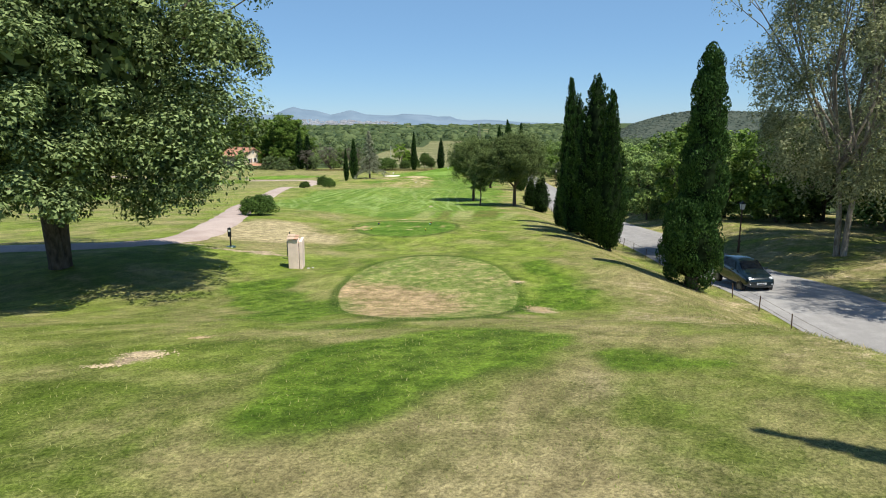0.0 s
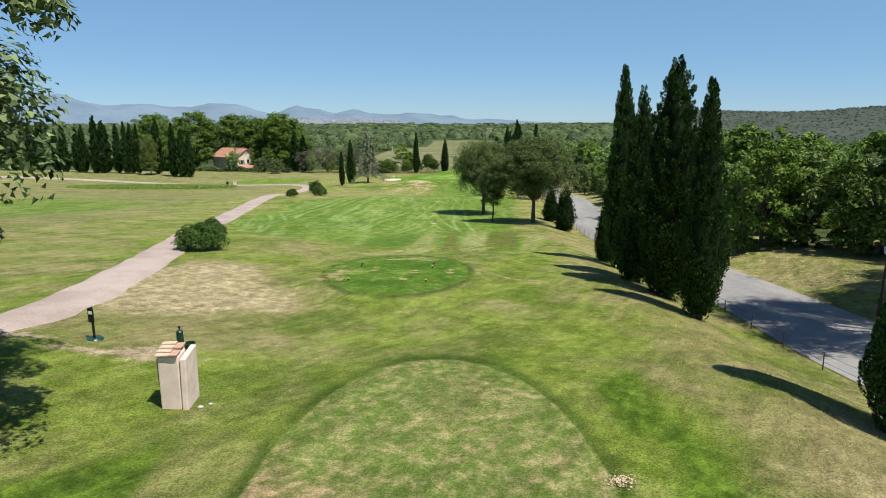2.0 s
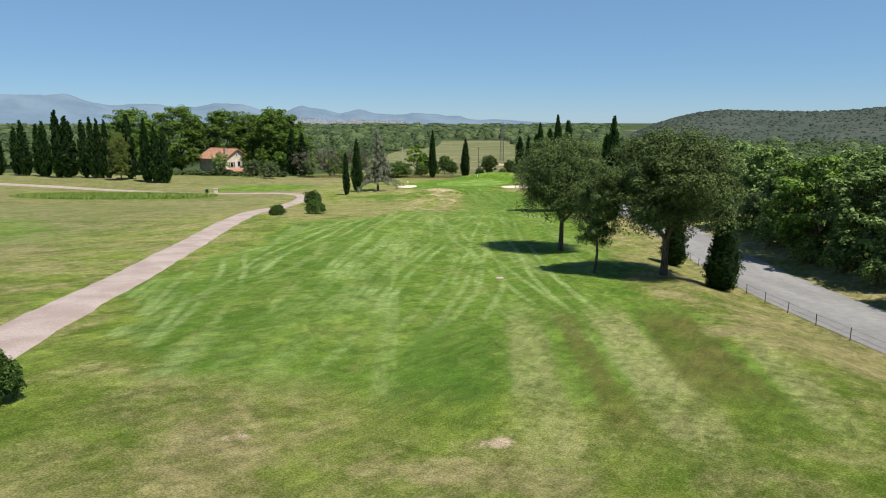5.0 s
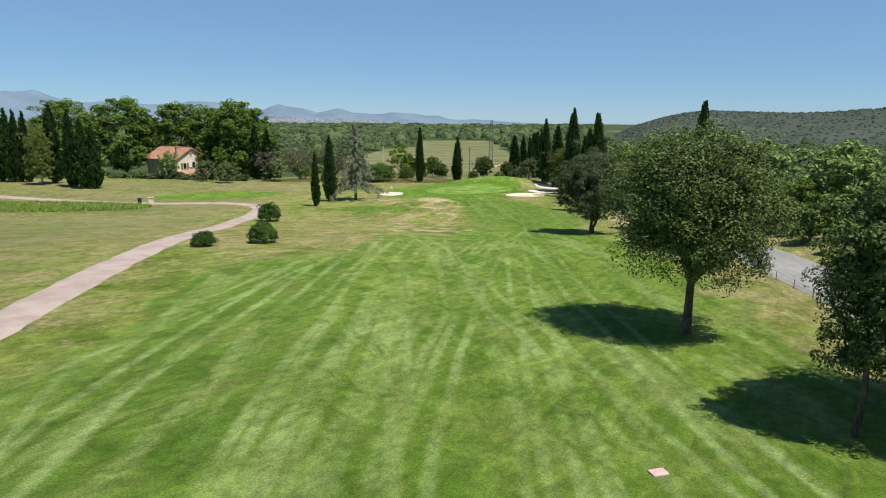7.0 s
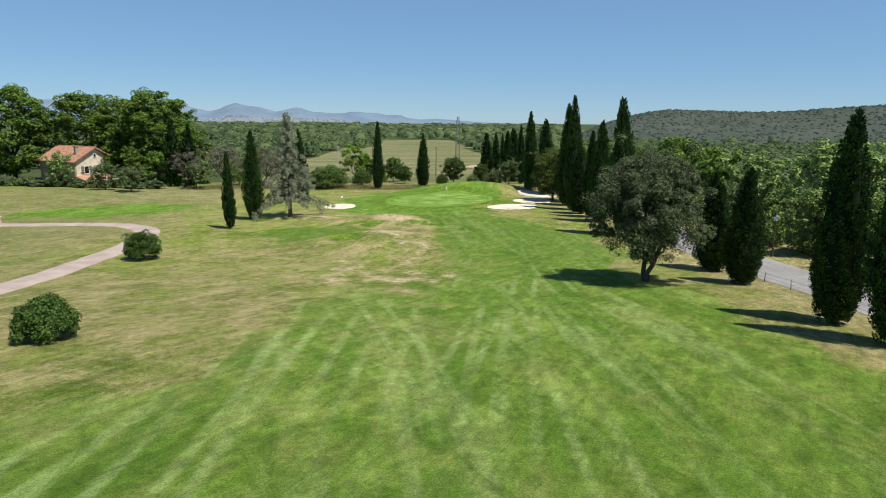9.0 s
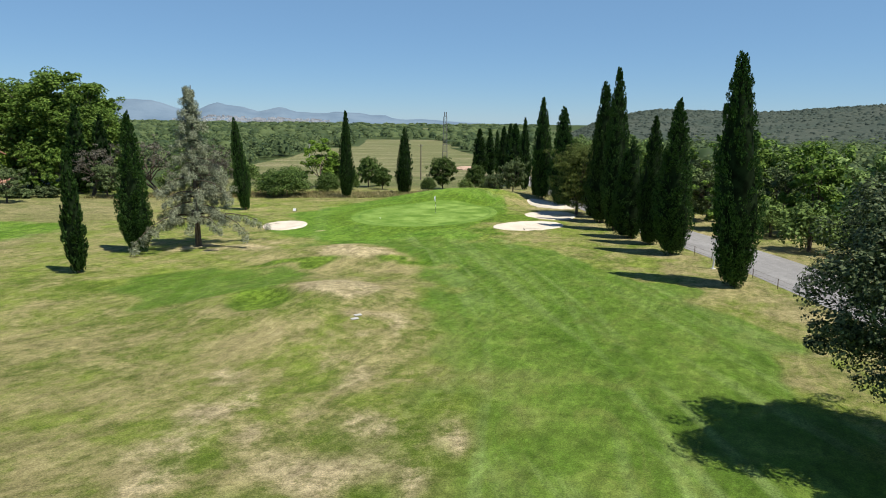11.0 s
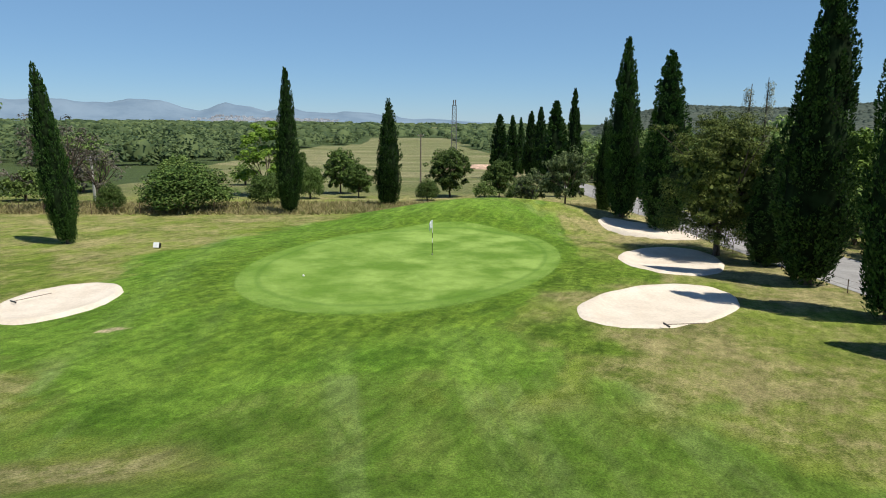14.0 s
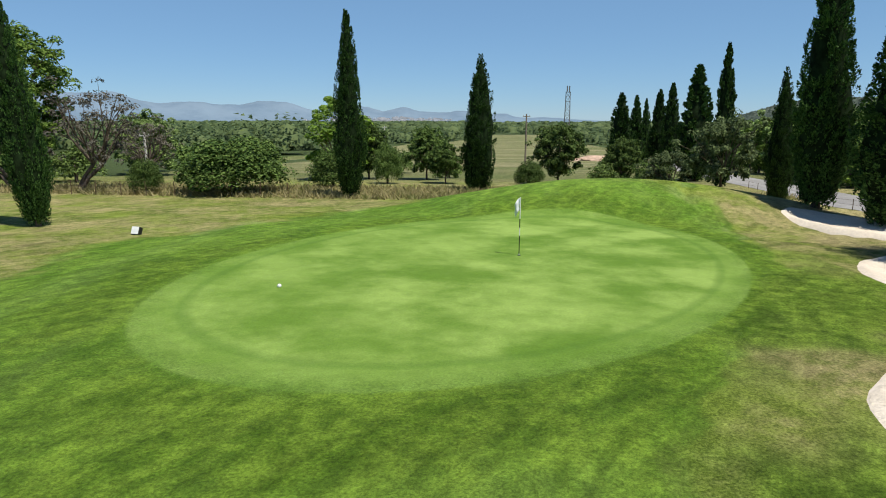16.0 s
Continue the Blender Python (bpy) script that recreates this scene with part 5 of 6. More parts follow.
for i in range(136):
    y = 18 + i * 1.9 + rng0.normal(0, 1.2)
    row = i % 3
    x = along(ROAD, y) + (7.6 if y > 56 else 12.5) + row * 7.0 + rng0.uniform(-1.5, 1.5)
    if (y < 48 and x < 38) or (row == 2 and y > 85):
        continue
    kind = rng0.choice(["scrub", "olive", "dark", "green"], p=[0.25, 0.12, 0.38, 0.25])
    k = rng0.uniform(0.75, 1.1) * (0.85 if row == 0 else 1.0)
    if row == 0 and y < 150 and kind in ("dark", "green"):
        kind = "fine_" + rng0.choice(["dark", "green"])
    woods[kind].append((x, y, k, k * rng0.uniform(0.85, 1.1), rng0.uniform(0, 360)))
for i in range(21):
    y = 58 + i * 4.4 + rng0.uniform(-1, 1)
    k = rng0.uniform(0.3, 0.55)
    woods["scrub"].append((along(ROAD, y) + 4.9 + rng0.uniform(0, 1.6), y, k, k * rng0.uniform(0.8, 1.2), rng0.uniform(0, 360)))
plant("thicket_bush", bush_meshes(33, 6.0, 4.8, THICKET, 120, 130, 0.19, 0.12), [(-19.1, 202.5, 1.4, 0.92, 0, "broad green thicket behind a wire fence"), (-25.1, 201.2, 0.42, 0.56, 40), (-9.7, 214.6, 0.5, 0.8, 80), (-13.0, 208.0, 0.7, 0.7, 10), (3.0, 212, 0.45, 0.5, 20), (12.8, 210, 0.6, 0.5, 100)], "dense rounded green bush behind the green", "bush", "scrub along the edges")
plant("roadside_shrub", scrubs, [(-30, 232, 0.9, 0.8, 0), (-44, 240, 1.0, 0.8, 60), (-22, 238, 0.8, 0.7, 90), (-36, 252, 1.1, 0.9, 30), (-50, 262, 1.1, 0.9, 200), (9.5, 214, 0.5, 0.45, 60), (-38, 214, 0.8, 0.7, 0), (-12, 236, 0.6, 0.6, 0), (-5, 226, 0.5, 0.5, 70), (14, 236, 0.7, 0.6, 10), (29.5, 52.0, 0.8, 0.8, 20), (33.0, 44.0, 0.8, 0.7, 50), (38.0, 36.0, 0.9, 0.8, 90)] + woods["scrub"], "green rounded shrub with dense leaves", "shrub", "scrub along the edges")
plant("olive_tree", olives, [(14.6, 199.5, 0.72, 0.88, 0), (-58, 205, 0.8, 0.8, 40), (-52, 200, 0.8, 0.75, 90), (-43, 204, 0.85, 0.8, 150), (13, 206, 0.6, 0.55, 10)] + woods["olive"], "grey-green olive tree with a dense crown", "olive tree", "scrub along the edges")
plant("round_tree", broad_meshes(28, 9.0, 8.0, 2.0, 0.8, 26, 10, 60, 0.31, 0.2, THICKET, BARK, size=0.2, fill=900), [(5.9, 217, 0.62, 0.62, 0), (-13, 222, 0.55, 0.65, 30), (-7, 222, 0.55, 0.6, 90), (11.5, 216, 0.42, 0.48, 200), (-4.5, 216, 0.4, 0.42, 300)], "small round dark tree in the meadow behind the green", "tree", "scrub along the edges")
plant("dark_oak", darks, [(-87, 213, 0.7, 0.7, 30, "dark bushy tree in front of the house"), (-38, 226, 0.8, 0.8, 10), (-70, 214, 0.6, 0.75, 110), (-47, 222, 0.7, 0.8, 200), (28.0, 58.0, 0.8, 0.8, 80), (34.0, 53.0, 0.9, 0.9, 10), (40.0, 42.0, 0.9, 0.9, 130)] + woods["dark"], "dark green holm oak with a dense crown", "oak", "scrub along the edges")
plant("leafy_tree", greens, [(-103, 219, 0.75, 0.8, 0), (-95, 224, 0.8, 0.8, 50), (-62, 228, 0.8, 0.85, 150), (-55, 222, 0.7, 0.75, 210)] + woods["green"], "bright green leafy tree beside the lane", "tree", "scrub along the edges")
plant("dark_oak", fine_darks, woods["fine_dark"], "dark green holm oak with a dense crown", "oak", "scrub along the edges")
plant("leafy_tree", fine_greens, woods["fine_green"], "bright green leafy tree beside the lane", "tree", "scrub along the edges")
plant("lime_tree", broad_meshes(23, 8.2, 5.2, 1.4, 1.0, 14, 8, 60, 0.24, 0.12, LIME, BARK, size=0.2), [(-15.0, 219.0, 1.3, 1.08, 0)], "bright yellow-green tree among dark bushes", "tree")
plant("bare_tree", broad_meshes(24, 8.0, 7.0, 2.0, 1.6, 14, 5, 26, 0.2, 0.17, DRYLEAF, BARK, 2, lean=(1.2, 0.2), limbs=7, size=0.18), [(-31.5, 203, 1.0, 1.0, 0), (-37, 205, 1.05, 1.05, 200), (-29, 208, 0.7, 0.7, 100), (-46, 208, 0.9, 0.9, 60)], "half-bare grey tree with leaning trunks", "tree")
# clipped round bushes
bm1 = bush_meshes(31, 2.7, 1.75, BUSH)
plant("bush", bm1, [(-14.2, 46.9, 1.02, 0.92, 0), (-15.9, 52.6, 0.66, 0.82, 90), (-26.1, 109.9, 0.68, 0.68, 30), (-22.0, 112.4, 0.88, 1.0, 70)], "dense clipped oleander bush, dark green", "bush", "bushes along the path")
plant("bush", bush_meshes(32, 2.7, 2.3, BUSH, ragged=0.18), [(-27.45, 134.2, 1.0, 1.0, 0)], "ragged double oleander bush at the path's bend", "bush", "bushes along the path")


# ---- things on the course ----
STUCCO = plain("pink_render", (0.800, 0.640, 0.550), 0.9, 0.15, 0.12, 3.0)
TILE = plain("tan_tile", (0.600, 0.470, 0.350), 0.85, 0.2, 0.2, 5.0)
PINKTILE = plain("pink_tile", (0.560, 0.350, 0.250), 0.85, 0.2, 0.12, 5.0)
DARKGREEN = plain("dark_green_paint", (0.012, 0.045, 0.030), 0.35, 0.5, 0.2)
BLACK = plain("black_paint", (0.012, 0.012, 0.013), 0.45, 0.4)
WHITE = plain("white_paint", (0.780, 0.780, 0.770), 0.5, 0.4, 0.05)
CLOTH = plain("white_cloth", (0.760, 0.770, 0.800), 0.9, 0.1, 0.05)
REDP = plain("red_paint", (0.500, 0.040, 0.030), 0.4, 0.4)
YELLOWP = plain("yellow_paint", (0.720, 0.500, 0.030), 0.5, 0.4)
PALEBLUE = plain("pale_blue_paint", (0.330, 0.560, 0.660), 0.4, 0.4)
BLUEP = plain("blue_paint", (0.060, 0.180, 0.420), 0.4, 0.4)
STEEL = plain("dull_steel", (0.210, 0.200, 0.190), 0.55, 0.5, 0.2, 8.0, 0.6)
RUST = plain("rusty_steel", (0.120, 0.075, 0.050), 0.8, 0.3, 0.3, 12.0, 0.3)
WOOD = plain("grey_wood", (0.210, 0.170, 0.130), 0.85, 0.2, 0.3, 7.0)
CONCRETE = plain("pale_concrete", (0.500, 0.490, 0.460), 0.9, 0.2, 0.12, 4.0)
SLAB = plain("pink_slab", (0.620, 0.430, 0.390), 0.9, 0.2, 0.15, 4.0)


def tee_wall():
    """A rendered tee wall with a tiled cap and a low wing."""
    w = thing("tee_wall", at(-5.75, 24.9), "pink rendered tee wall with a tiled cap and chipped foot", "wall", turn=6)
    bm = bmesh.new()
    box(bm, 0, 0, 0.42, 0.44, 0.52, 1.6, 0.03)
    part("wall_block", bm, STUCCO, w)
    bm = bmesh.new()
    box(bm, 0.285, 0.14, 0.40, 0.125, 0.80, 1.50, 0.02)
    for v in bm.verts:
        if v.co.z > 1.0:
            v.co.x += 0.02
            v.co.z += 0.06 * (v.co.y + 0.3)
        elif v.co.y < -0.2:
            v.co.y -= 0.04
    part("wing_wall", bm, STUCCO, w)
    for i in range(4):
        bm = bmesh.new()
        box(bm, -0.10, -0.24 + i * 0.16, 1.265 + i * 0.03, 0.30, 0.155, 0.03, 0.008)
        part("cap_tile", bm, TILE, w)
    for i in range(2):
        bm = bmesh.new()
        box(bm, 0.135, -0.17 + i * 0.32, 1.27 + i * 0.05, 0.165, 0.31, 0.035, 0.008)
        part("cap_slab", bm, PINKTILE, w)
    bm = bmesh.new()
    box(bm, -0.242, 0.02, 0.85, 0.03, 0.40, 0.6, 0.006)
    part("notice_panel", bm, DARKGREEN, w, "dark green notice panel")
    for i in range(4):
        bm = bmesh.new()
        box(bm, -0.26, 0.02, 1.02 - i * 0.11, 0.008, 0.34 - 0.05 * (i % 2), 0.035)
        part("lettering_bar", bm, WHITE, w)


tee_wall()


def rubble():
    rng = np.random.default_rng(4)
    for dx, dy, s in ((0.6, -0.1, 0.05), (0.75, 0.1, 0.04)):
        bm = bmesh.new()
        bmesh.ops.create_icosphere(bm, subdivisions=2, radius=s)
        for v in bm.verts:
            v.co = Vector((v.co.x * 1.3, v.co.y, v.co.z * 0.55)) * (1 + 0.3 * noise.noise(v.co * 9 + Vector((dx * 9, dy, 0))))
        ob = part("stone", bm, CONCRETE)
        ob.matrix_basis = pose(*at(-5.75 + dx, 24.9 + dy, 0.02))
        tagged(ob, "loose grey stone at the wall's foot", "stone", "stones by the tee wall")


rubble()


def ball_washer():
    w = thing("ball_washer", at(-6.42, 26.85), "dark green ball washer on a post", "ball washer")
    part("post", rod(bmesh.new(), (0, 0, -0.2), (0, 0, 0.75), 0.045), DARKGREEN, w)
    bm = rod(bmesh.new(), (0, 0, 0.80), (0, 0, 1.12), 0.09, 0.08, 18)
    rod(bm, (0, 0, 1.12), (0, 0, 1.16), 0.095, 0.05, 18)
    part("drum", bm, DARKGREEN, w)
    bm = rod(bmesh.new(), (0, 0, 1.15), (0, 0, 1.22), 0.014)
    bmesh.ops.create_uvsphere(bm, u_segments=12, v_segments=8, radius=0.032, matrix=Matrix.Translation((0, 0, 1.24)))
    part("plunger", bm, BLACK, w)


ball_washer()


def litter_bin(x, y, h=0.72, r=0.19):
    w = thing("litter_bin", at(x, y), "dark green round litter bin, open at the top", "bin")
    bm = bmesh.new()
    prof = [(r * 0.82, -0.05), (r * 0.85, 0.0), (r, h - 0.04), (r * 1.08, h - 0.03), (r * 1.08, h), (r * 0.93, h), (r * 0.88, h - 0.1), (r * 0.75, 0.1)]
    rings = [[bm.verts.new((a * math.cos(t), a * math.sin(t), z)) for t in np.linspace(0, 2 * math.pi, 20, endpoint=False)] for a, z in prof]
    for p, q in zip(rings, rings[1:]):
        for i in range(20):
            bm.faces.new((p[i], p[(i + 1) % 20], q[(i + 1) % 20], q[i]))
    bm.faces.new(rings[-1])
    part("bin_body", bm, DARKGREEN, w)
    bm = bmesh.new()
    bmesh.ops.create_circle(bm, cap_ends=True, radius=r * 0.9, segments=20, matrix=Matrix.Translation((0, 0, h - 0.12)))
    part("bin_bag", bm, BLACK, w)


litter_bin(-6.52, 27.6, 0.62, 0.135)
litter_bin(-51.6, 153.6, 0.95, 0.3)


def tee_sign(x, y):
    w = thing("tee_sign", at(x, y), "small dark sign panel on a post", "sign", turn=-10)
    part("post", rod(bmesh.new(), (0, 0, -0.2), (0, 0, 0.95), 0.035), BLACK, w)
    bm = bmesh.new()
    box(bm, 0, -0.04, 0.72, 0.18, 0.03, 0.42, 0.008)
    part("sign_panel", bm, BLACK, w)
    bm = bmesh.new()
    box(bm, 0, -0.058, 0.80, 0.12, 0.006, 0.09)
    part("lettering_bar", bm, WHITE, w)
    bm = bmesh.new()
    bmesh.ops.create_cone(bm, cap_ends=True, segments=20, radius1=0.24, radius2=0.2, depth=0.05, matrix=Matrix.Translation((0, 0, 0.02)))
    part("foot_ring", bm, DARKGREEN, w)


tee_sign(-9.95, 29.0)


def course_pillar(x, y):
    w = thing("course_pillar", at(x, y), "squat pink rendered pillar with a tile cap", "pillar", turn=20)
    bm = bmesh.new()
    box(bm, 0, 0, 0.45, 0.75, 0.75, 1.1, 0.03)
    part("shaft", bm, STUCCO, w)
    bm = bmesh.new()
    box(bm, 0, 0, 1.04, 0.92, 0.92, 0.09, 0.02)
    part("cap", bm, TILE, w)


course_pillar(-49.9, 153.6)


def flagstick(x, y):
    w = thing("flagstick", at(x, y), "black and white flagstick with a limp white flag", "flagstick")
    for i, (a, b, m) in enumerate(((-0.1, 0.06, WHITE), (0.06, 0.66, BLACK), (0.66, 0.93, WHITE), (0.93, 1.22, BLACK), (1.22, 1.92, WHITE))):
        part("pole_section", rod(bmesh.new(), (0, 0, a), (0, 0, b), 0.016, None, 10), m, w)
    v, f, n = [], [], 9
    for i in range(n):
        for j in range(n):
            u, t = i / (n - 1), j / (n - 1)
            v.append((-0.02 - 0.17 * u * (1 - 0.25 * t) + 0.02 * math.sin(7 * t), 0.05 * math.sin(6 * u + 2 * t) * u, 1.90 - 0.40 * t - 0.24 * u * u))
    for i in range(n - 1):
        for j in range(n - 1):
            f.append((i * n + j, (i + 1) * n + j, (i + 1) * n + j + 1, i * n + j + 1))
    fl = part("flag", raw_mesh("flag", v, f, True), CLOTH, w)
    sd = fl.modifiers.new("thick", "SOLIDIFY")
    sd.thickness = 0.006
    # a flat black disc stands for the shaded inside of the hole
    bm = bmesh.new()
    bmesh.ops.create_cone(bm, cap_ends=True, segments=20, radius1=0.06, radius2=0.06, depth=0.02, matrix=Matrix.Translation((0, 0, 0.003)))
    part("hole_disc", bm, BLACK, w)


flagstick(1.25, 178.25)


def small_round(name, x, y, r, mat, label, category, group=""):
    """A tee marker or ball resting on the turf."""
    bm = bmesh.new()
    bmesh.ops.create_uvsphere(bm, u_segments=16, v_segments=10, radius=r)
    for v in bm.verts:
        v.co.z = max(v.co.z, -0.6 * r)
    ob = part(name, bm, mat)
    ob.matrix_basis = pose(*at(x, y, 0.6 * r))
    for p in ob.data.polygons:
        p.use_smooth = True
    return tagged(ob, label, category, group)


def tee_marker(x, y, mat, word):
    """A short black peg with a coloured cap."""
    w = thing("tee_marker", at(x, y), f"black tee marker with a round {word} cap", "tee marker", "markers on the forward tee")
    part("peg", rod(bmesh.new(), (0, 0, -0.03), (0, 0, 0.09), 0.03, 0.042, 12), BLACK, w)
    bm = rod(bmesh.new(), (0, 0, 0.09), (0, 0, 0.115), 0.046, 0.046, 16)
    rod(bm, (0, 0, 0.115), (0, 0, 0.13), 0.046, 0.028, 16)
    part("cap", bm, mat, w)


for x, y, m, word in ((-4.36, 40.03, YELLOWP, "yellow"), (-0.66, 39.79, YELLOWP, "yellow"), (-4.38, 44.73, REDP, "red"), (-4.35, 44.11, BLUEP, "blue"), (-0.43, 44.96, REDP, "red"), (-0.47, 43.72, PALEBLUE, "pale blue")):
    tee_marker(x, y, m, word)
small_round("ball_mark", -5.0, 173.1, 0.055, WHITE, "white marker lying on the putting green", "marker")


def flat_marker(x, y, sx, sy, mat, label, turn=0.0, h=0.05):
    bm = bmesh.new()
    box(bm, 0, 0, h / 2 - 0.01, sx, sy, h, 0.012)
    ob = part("distance_marker", bm, mat)
    ob.matrix_basis = pose(*at(x, y, 0.01), 0, 0, turn)
    tagged(ob, label, "marker", "distance markers on the fairway")


flat_marker(-1.3, 74.3, 0.42, 0.28, SLAB, "pink slab set flat in the fairway", 15)
flat_marker(-6.68, 136.78, 0.34, 0.2, CONCRETE, "pale grey slab lying on dry grass", 25)
flat_marker(-6.55, 137.14, 0.34, 0.2, CONCRETE, "pale grey slab lying on dry grass", 25)


def floodlight(x, y):
    w = thing("ground_lamp", at(x, y), "square lamp box with a white face", "lamp", turn=-10)
    bm = bmesh.new()
    lean = Matrix.Rotation(radians(-24), 3, "X")
    box(bm, 0, 0, 0.16, 0.38, 0.22, 0.36, 0.02)
    bmesh.ops.rotate(bm, verts=bm.verts, cent=(0, 0, 0), matrix=lean)
    part("lamp_body", bm, BLACK, w)
    bm = bmesh.new()
    box(bm, 0.0, -0.125, 0.17, 0.36, 0.03, 0.33, 0.01)
    bmesh.ops.rotate(bm, verts=bm.verts, cent=(0, 0, 0), matrix=lean)
    part("lamp_face", bm, WHITE, w)


floodlight(-14.9, 183.0)


def bunker_rake(x, y, turn, bed=0.08):
    w = thing("bunker_rake", at(x, y, bed), "wooden bunker rake with a black head", "rake", "rakes in the bunkers", turn)
    part("handle", rod(bmesh.new(), (0.05, 0, 0.05), (1.45, 0, 0.03), 0.014, None, 8), WOOD, w)
    bm = bmesh.new()
    box(bm, 0, 0, 0.04, 0.05, 0.42, 0.04, 0.006)
    for i in range(8):
        box(bm, 0, -0.19 + i * 0.054, 0.01, 0.012, 0.012, 0.05)
    part("rake_head", bm, BLACK, w)


bunker_rake(-15.9, 170.2, 55, 0.25)
bunker_rake(8.25, 164.9, 5, 0.12)


# ---- the lane's fence and lamps ----
def post_fence(name, line, spacing, h, r, mat, label, wires):
    """Thin posts along a line of (x, y), joined by wires."""
    w = thing(name, at(*line[0]), label, "fence")
    inv = w.matrix_basis.inverted()
    spots = []
    for (ax, ay), (bx, by) in zip(line, line[1:]):
        n = max(1, round(math.hypot(bx - ax, by - ay) / spacing))
        spots += [(ax + (bx - ax) * i / n, ay + (by - ay) * i / n) for i in range(n)]
    spots.append(line[-1])
    me = None
    rng = random.Random(5)
    for x, y in spots:
        if me is None:
            ob = part("post", rod(bmesh.new(), (0, 0, -0.25), (0, 0, h), r, r * 0.9, 7), mat, w)
            me = ob.data
        else:
            ob = part("post", me, None, w)
        ob.matrix_basis = inv @ pose(*at(x, y), rng.uniform(-4, 4), rng.uniform(-4, 4), 0)
    for k in wires:
        v, f = tubes([[(*(inv @ Vector(at(x, y, h * k))), 0.006) for x, y in spots]], 4)
        part("wire", raw_mesh("wire", v, f), mat, w)


post_fence("lane_fence", [(along(ROAD, y) - 3.15, y) for y in (4, 12, 20, 32, 45, 60, 75, 90, 105, 125, 150, 170, 185, 200, 214)], 2.4, 0.62, 0.022, RUST, "low fence of thin rusty posts along the lane", (0.92, 0.5))
post_fence("field_fence", [(-34, 200.2), (-24, 199.4), (-14, 200.0)], 1.9, 1.05, 0.024, RUST, "thin dark posts of a wire fence", (0.95, 0.6, 0.25))


def street_lamp(x, y, h=3.3):
    w = thing("street_lamp", at(x, y), "rusty lamp post with a square glass lantern", "street lamp", "lamps along the lane")
    bm = rod(bmesh.new(), (0, 0, -0.2), (0, 0, 0.7), 0.085, 0.07, 12)
    rod(bm, (0, 0, 0.7), (0, 0, 0.78), 0.1, 0.1, 12)
    rod(bm, (0, 0, 0.78), (0, 0, h - 0.55), 0.05, 0.035, 12)
    part("lamp_post", bm, RUST, w)
    bm = bmesh.new()
    for sx in (-1, 1):
        for sy in (-1, 1):
            rod(bm, (0.09 * sx, 0.09 * sy, h - 0.52), (0.14 * sx, 0.14 * sy, h - 0.15), 0.012, None, 6)
    rod(bm, (0, 0, h - 0.56), (0, 0, h - 0.51), 0.05, 0.12, 12)
    part("lantern_frame", bm, BLACK, w)
    bm = bmesh.new()
    bmesh.ops.create_cone(bm, cap_ends=True, segments=4, radius1=0.12, radius2=0.18, depth=0.36, matrix=Matrix.Translation((0, 0, h - 0.33)) @ Matrix.Rotation(math.pi / 4, 4, "Z"))
    part("lantern_glass", bm, WHITE, w, "milky lantern glass")
    bm = bmesh.new()
    bmesh.ops.create_cone(bm, cap_ends=True, segments=4, radius1=0.25, radius2=0.03, depth=0.17, matrix=Matrix.Translation((0, 0, h - 0.07)) @ Matrix.Rotation(math.pi / 4, 4, "Z"))
    part("lantern_roof", bm, BLACK, w)




def white_pole(x, y, h):
    """A thin painted mast with a cap and a foot plate."""
    w = thing("white_pole", at(x, y), "thin white painted pole beside the lane's fence", "pole")
    part("mast", rod(bmesh.new(), (0, 0, -0.2), (0, 0, h), 0.055, 0.04, 14), WHITE, w)
    part("cap", rod(bmesh.new(), (0, 0, h), (0, 0, h + 0.06), 0.05, 0.02, 14), WHITE, w)
    part("foot_plate", box(bmesh.new(), 0, 0, 0.03, 0.24, 0.24, 0.06, 0.01), WHITE, w)


white_pole(17.01, 147.59, 6.8)
street_lamp(20.3, 39.2)
street_lamp(24.7, 133.5, 3.5)


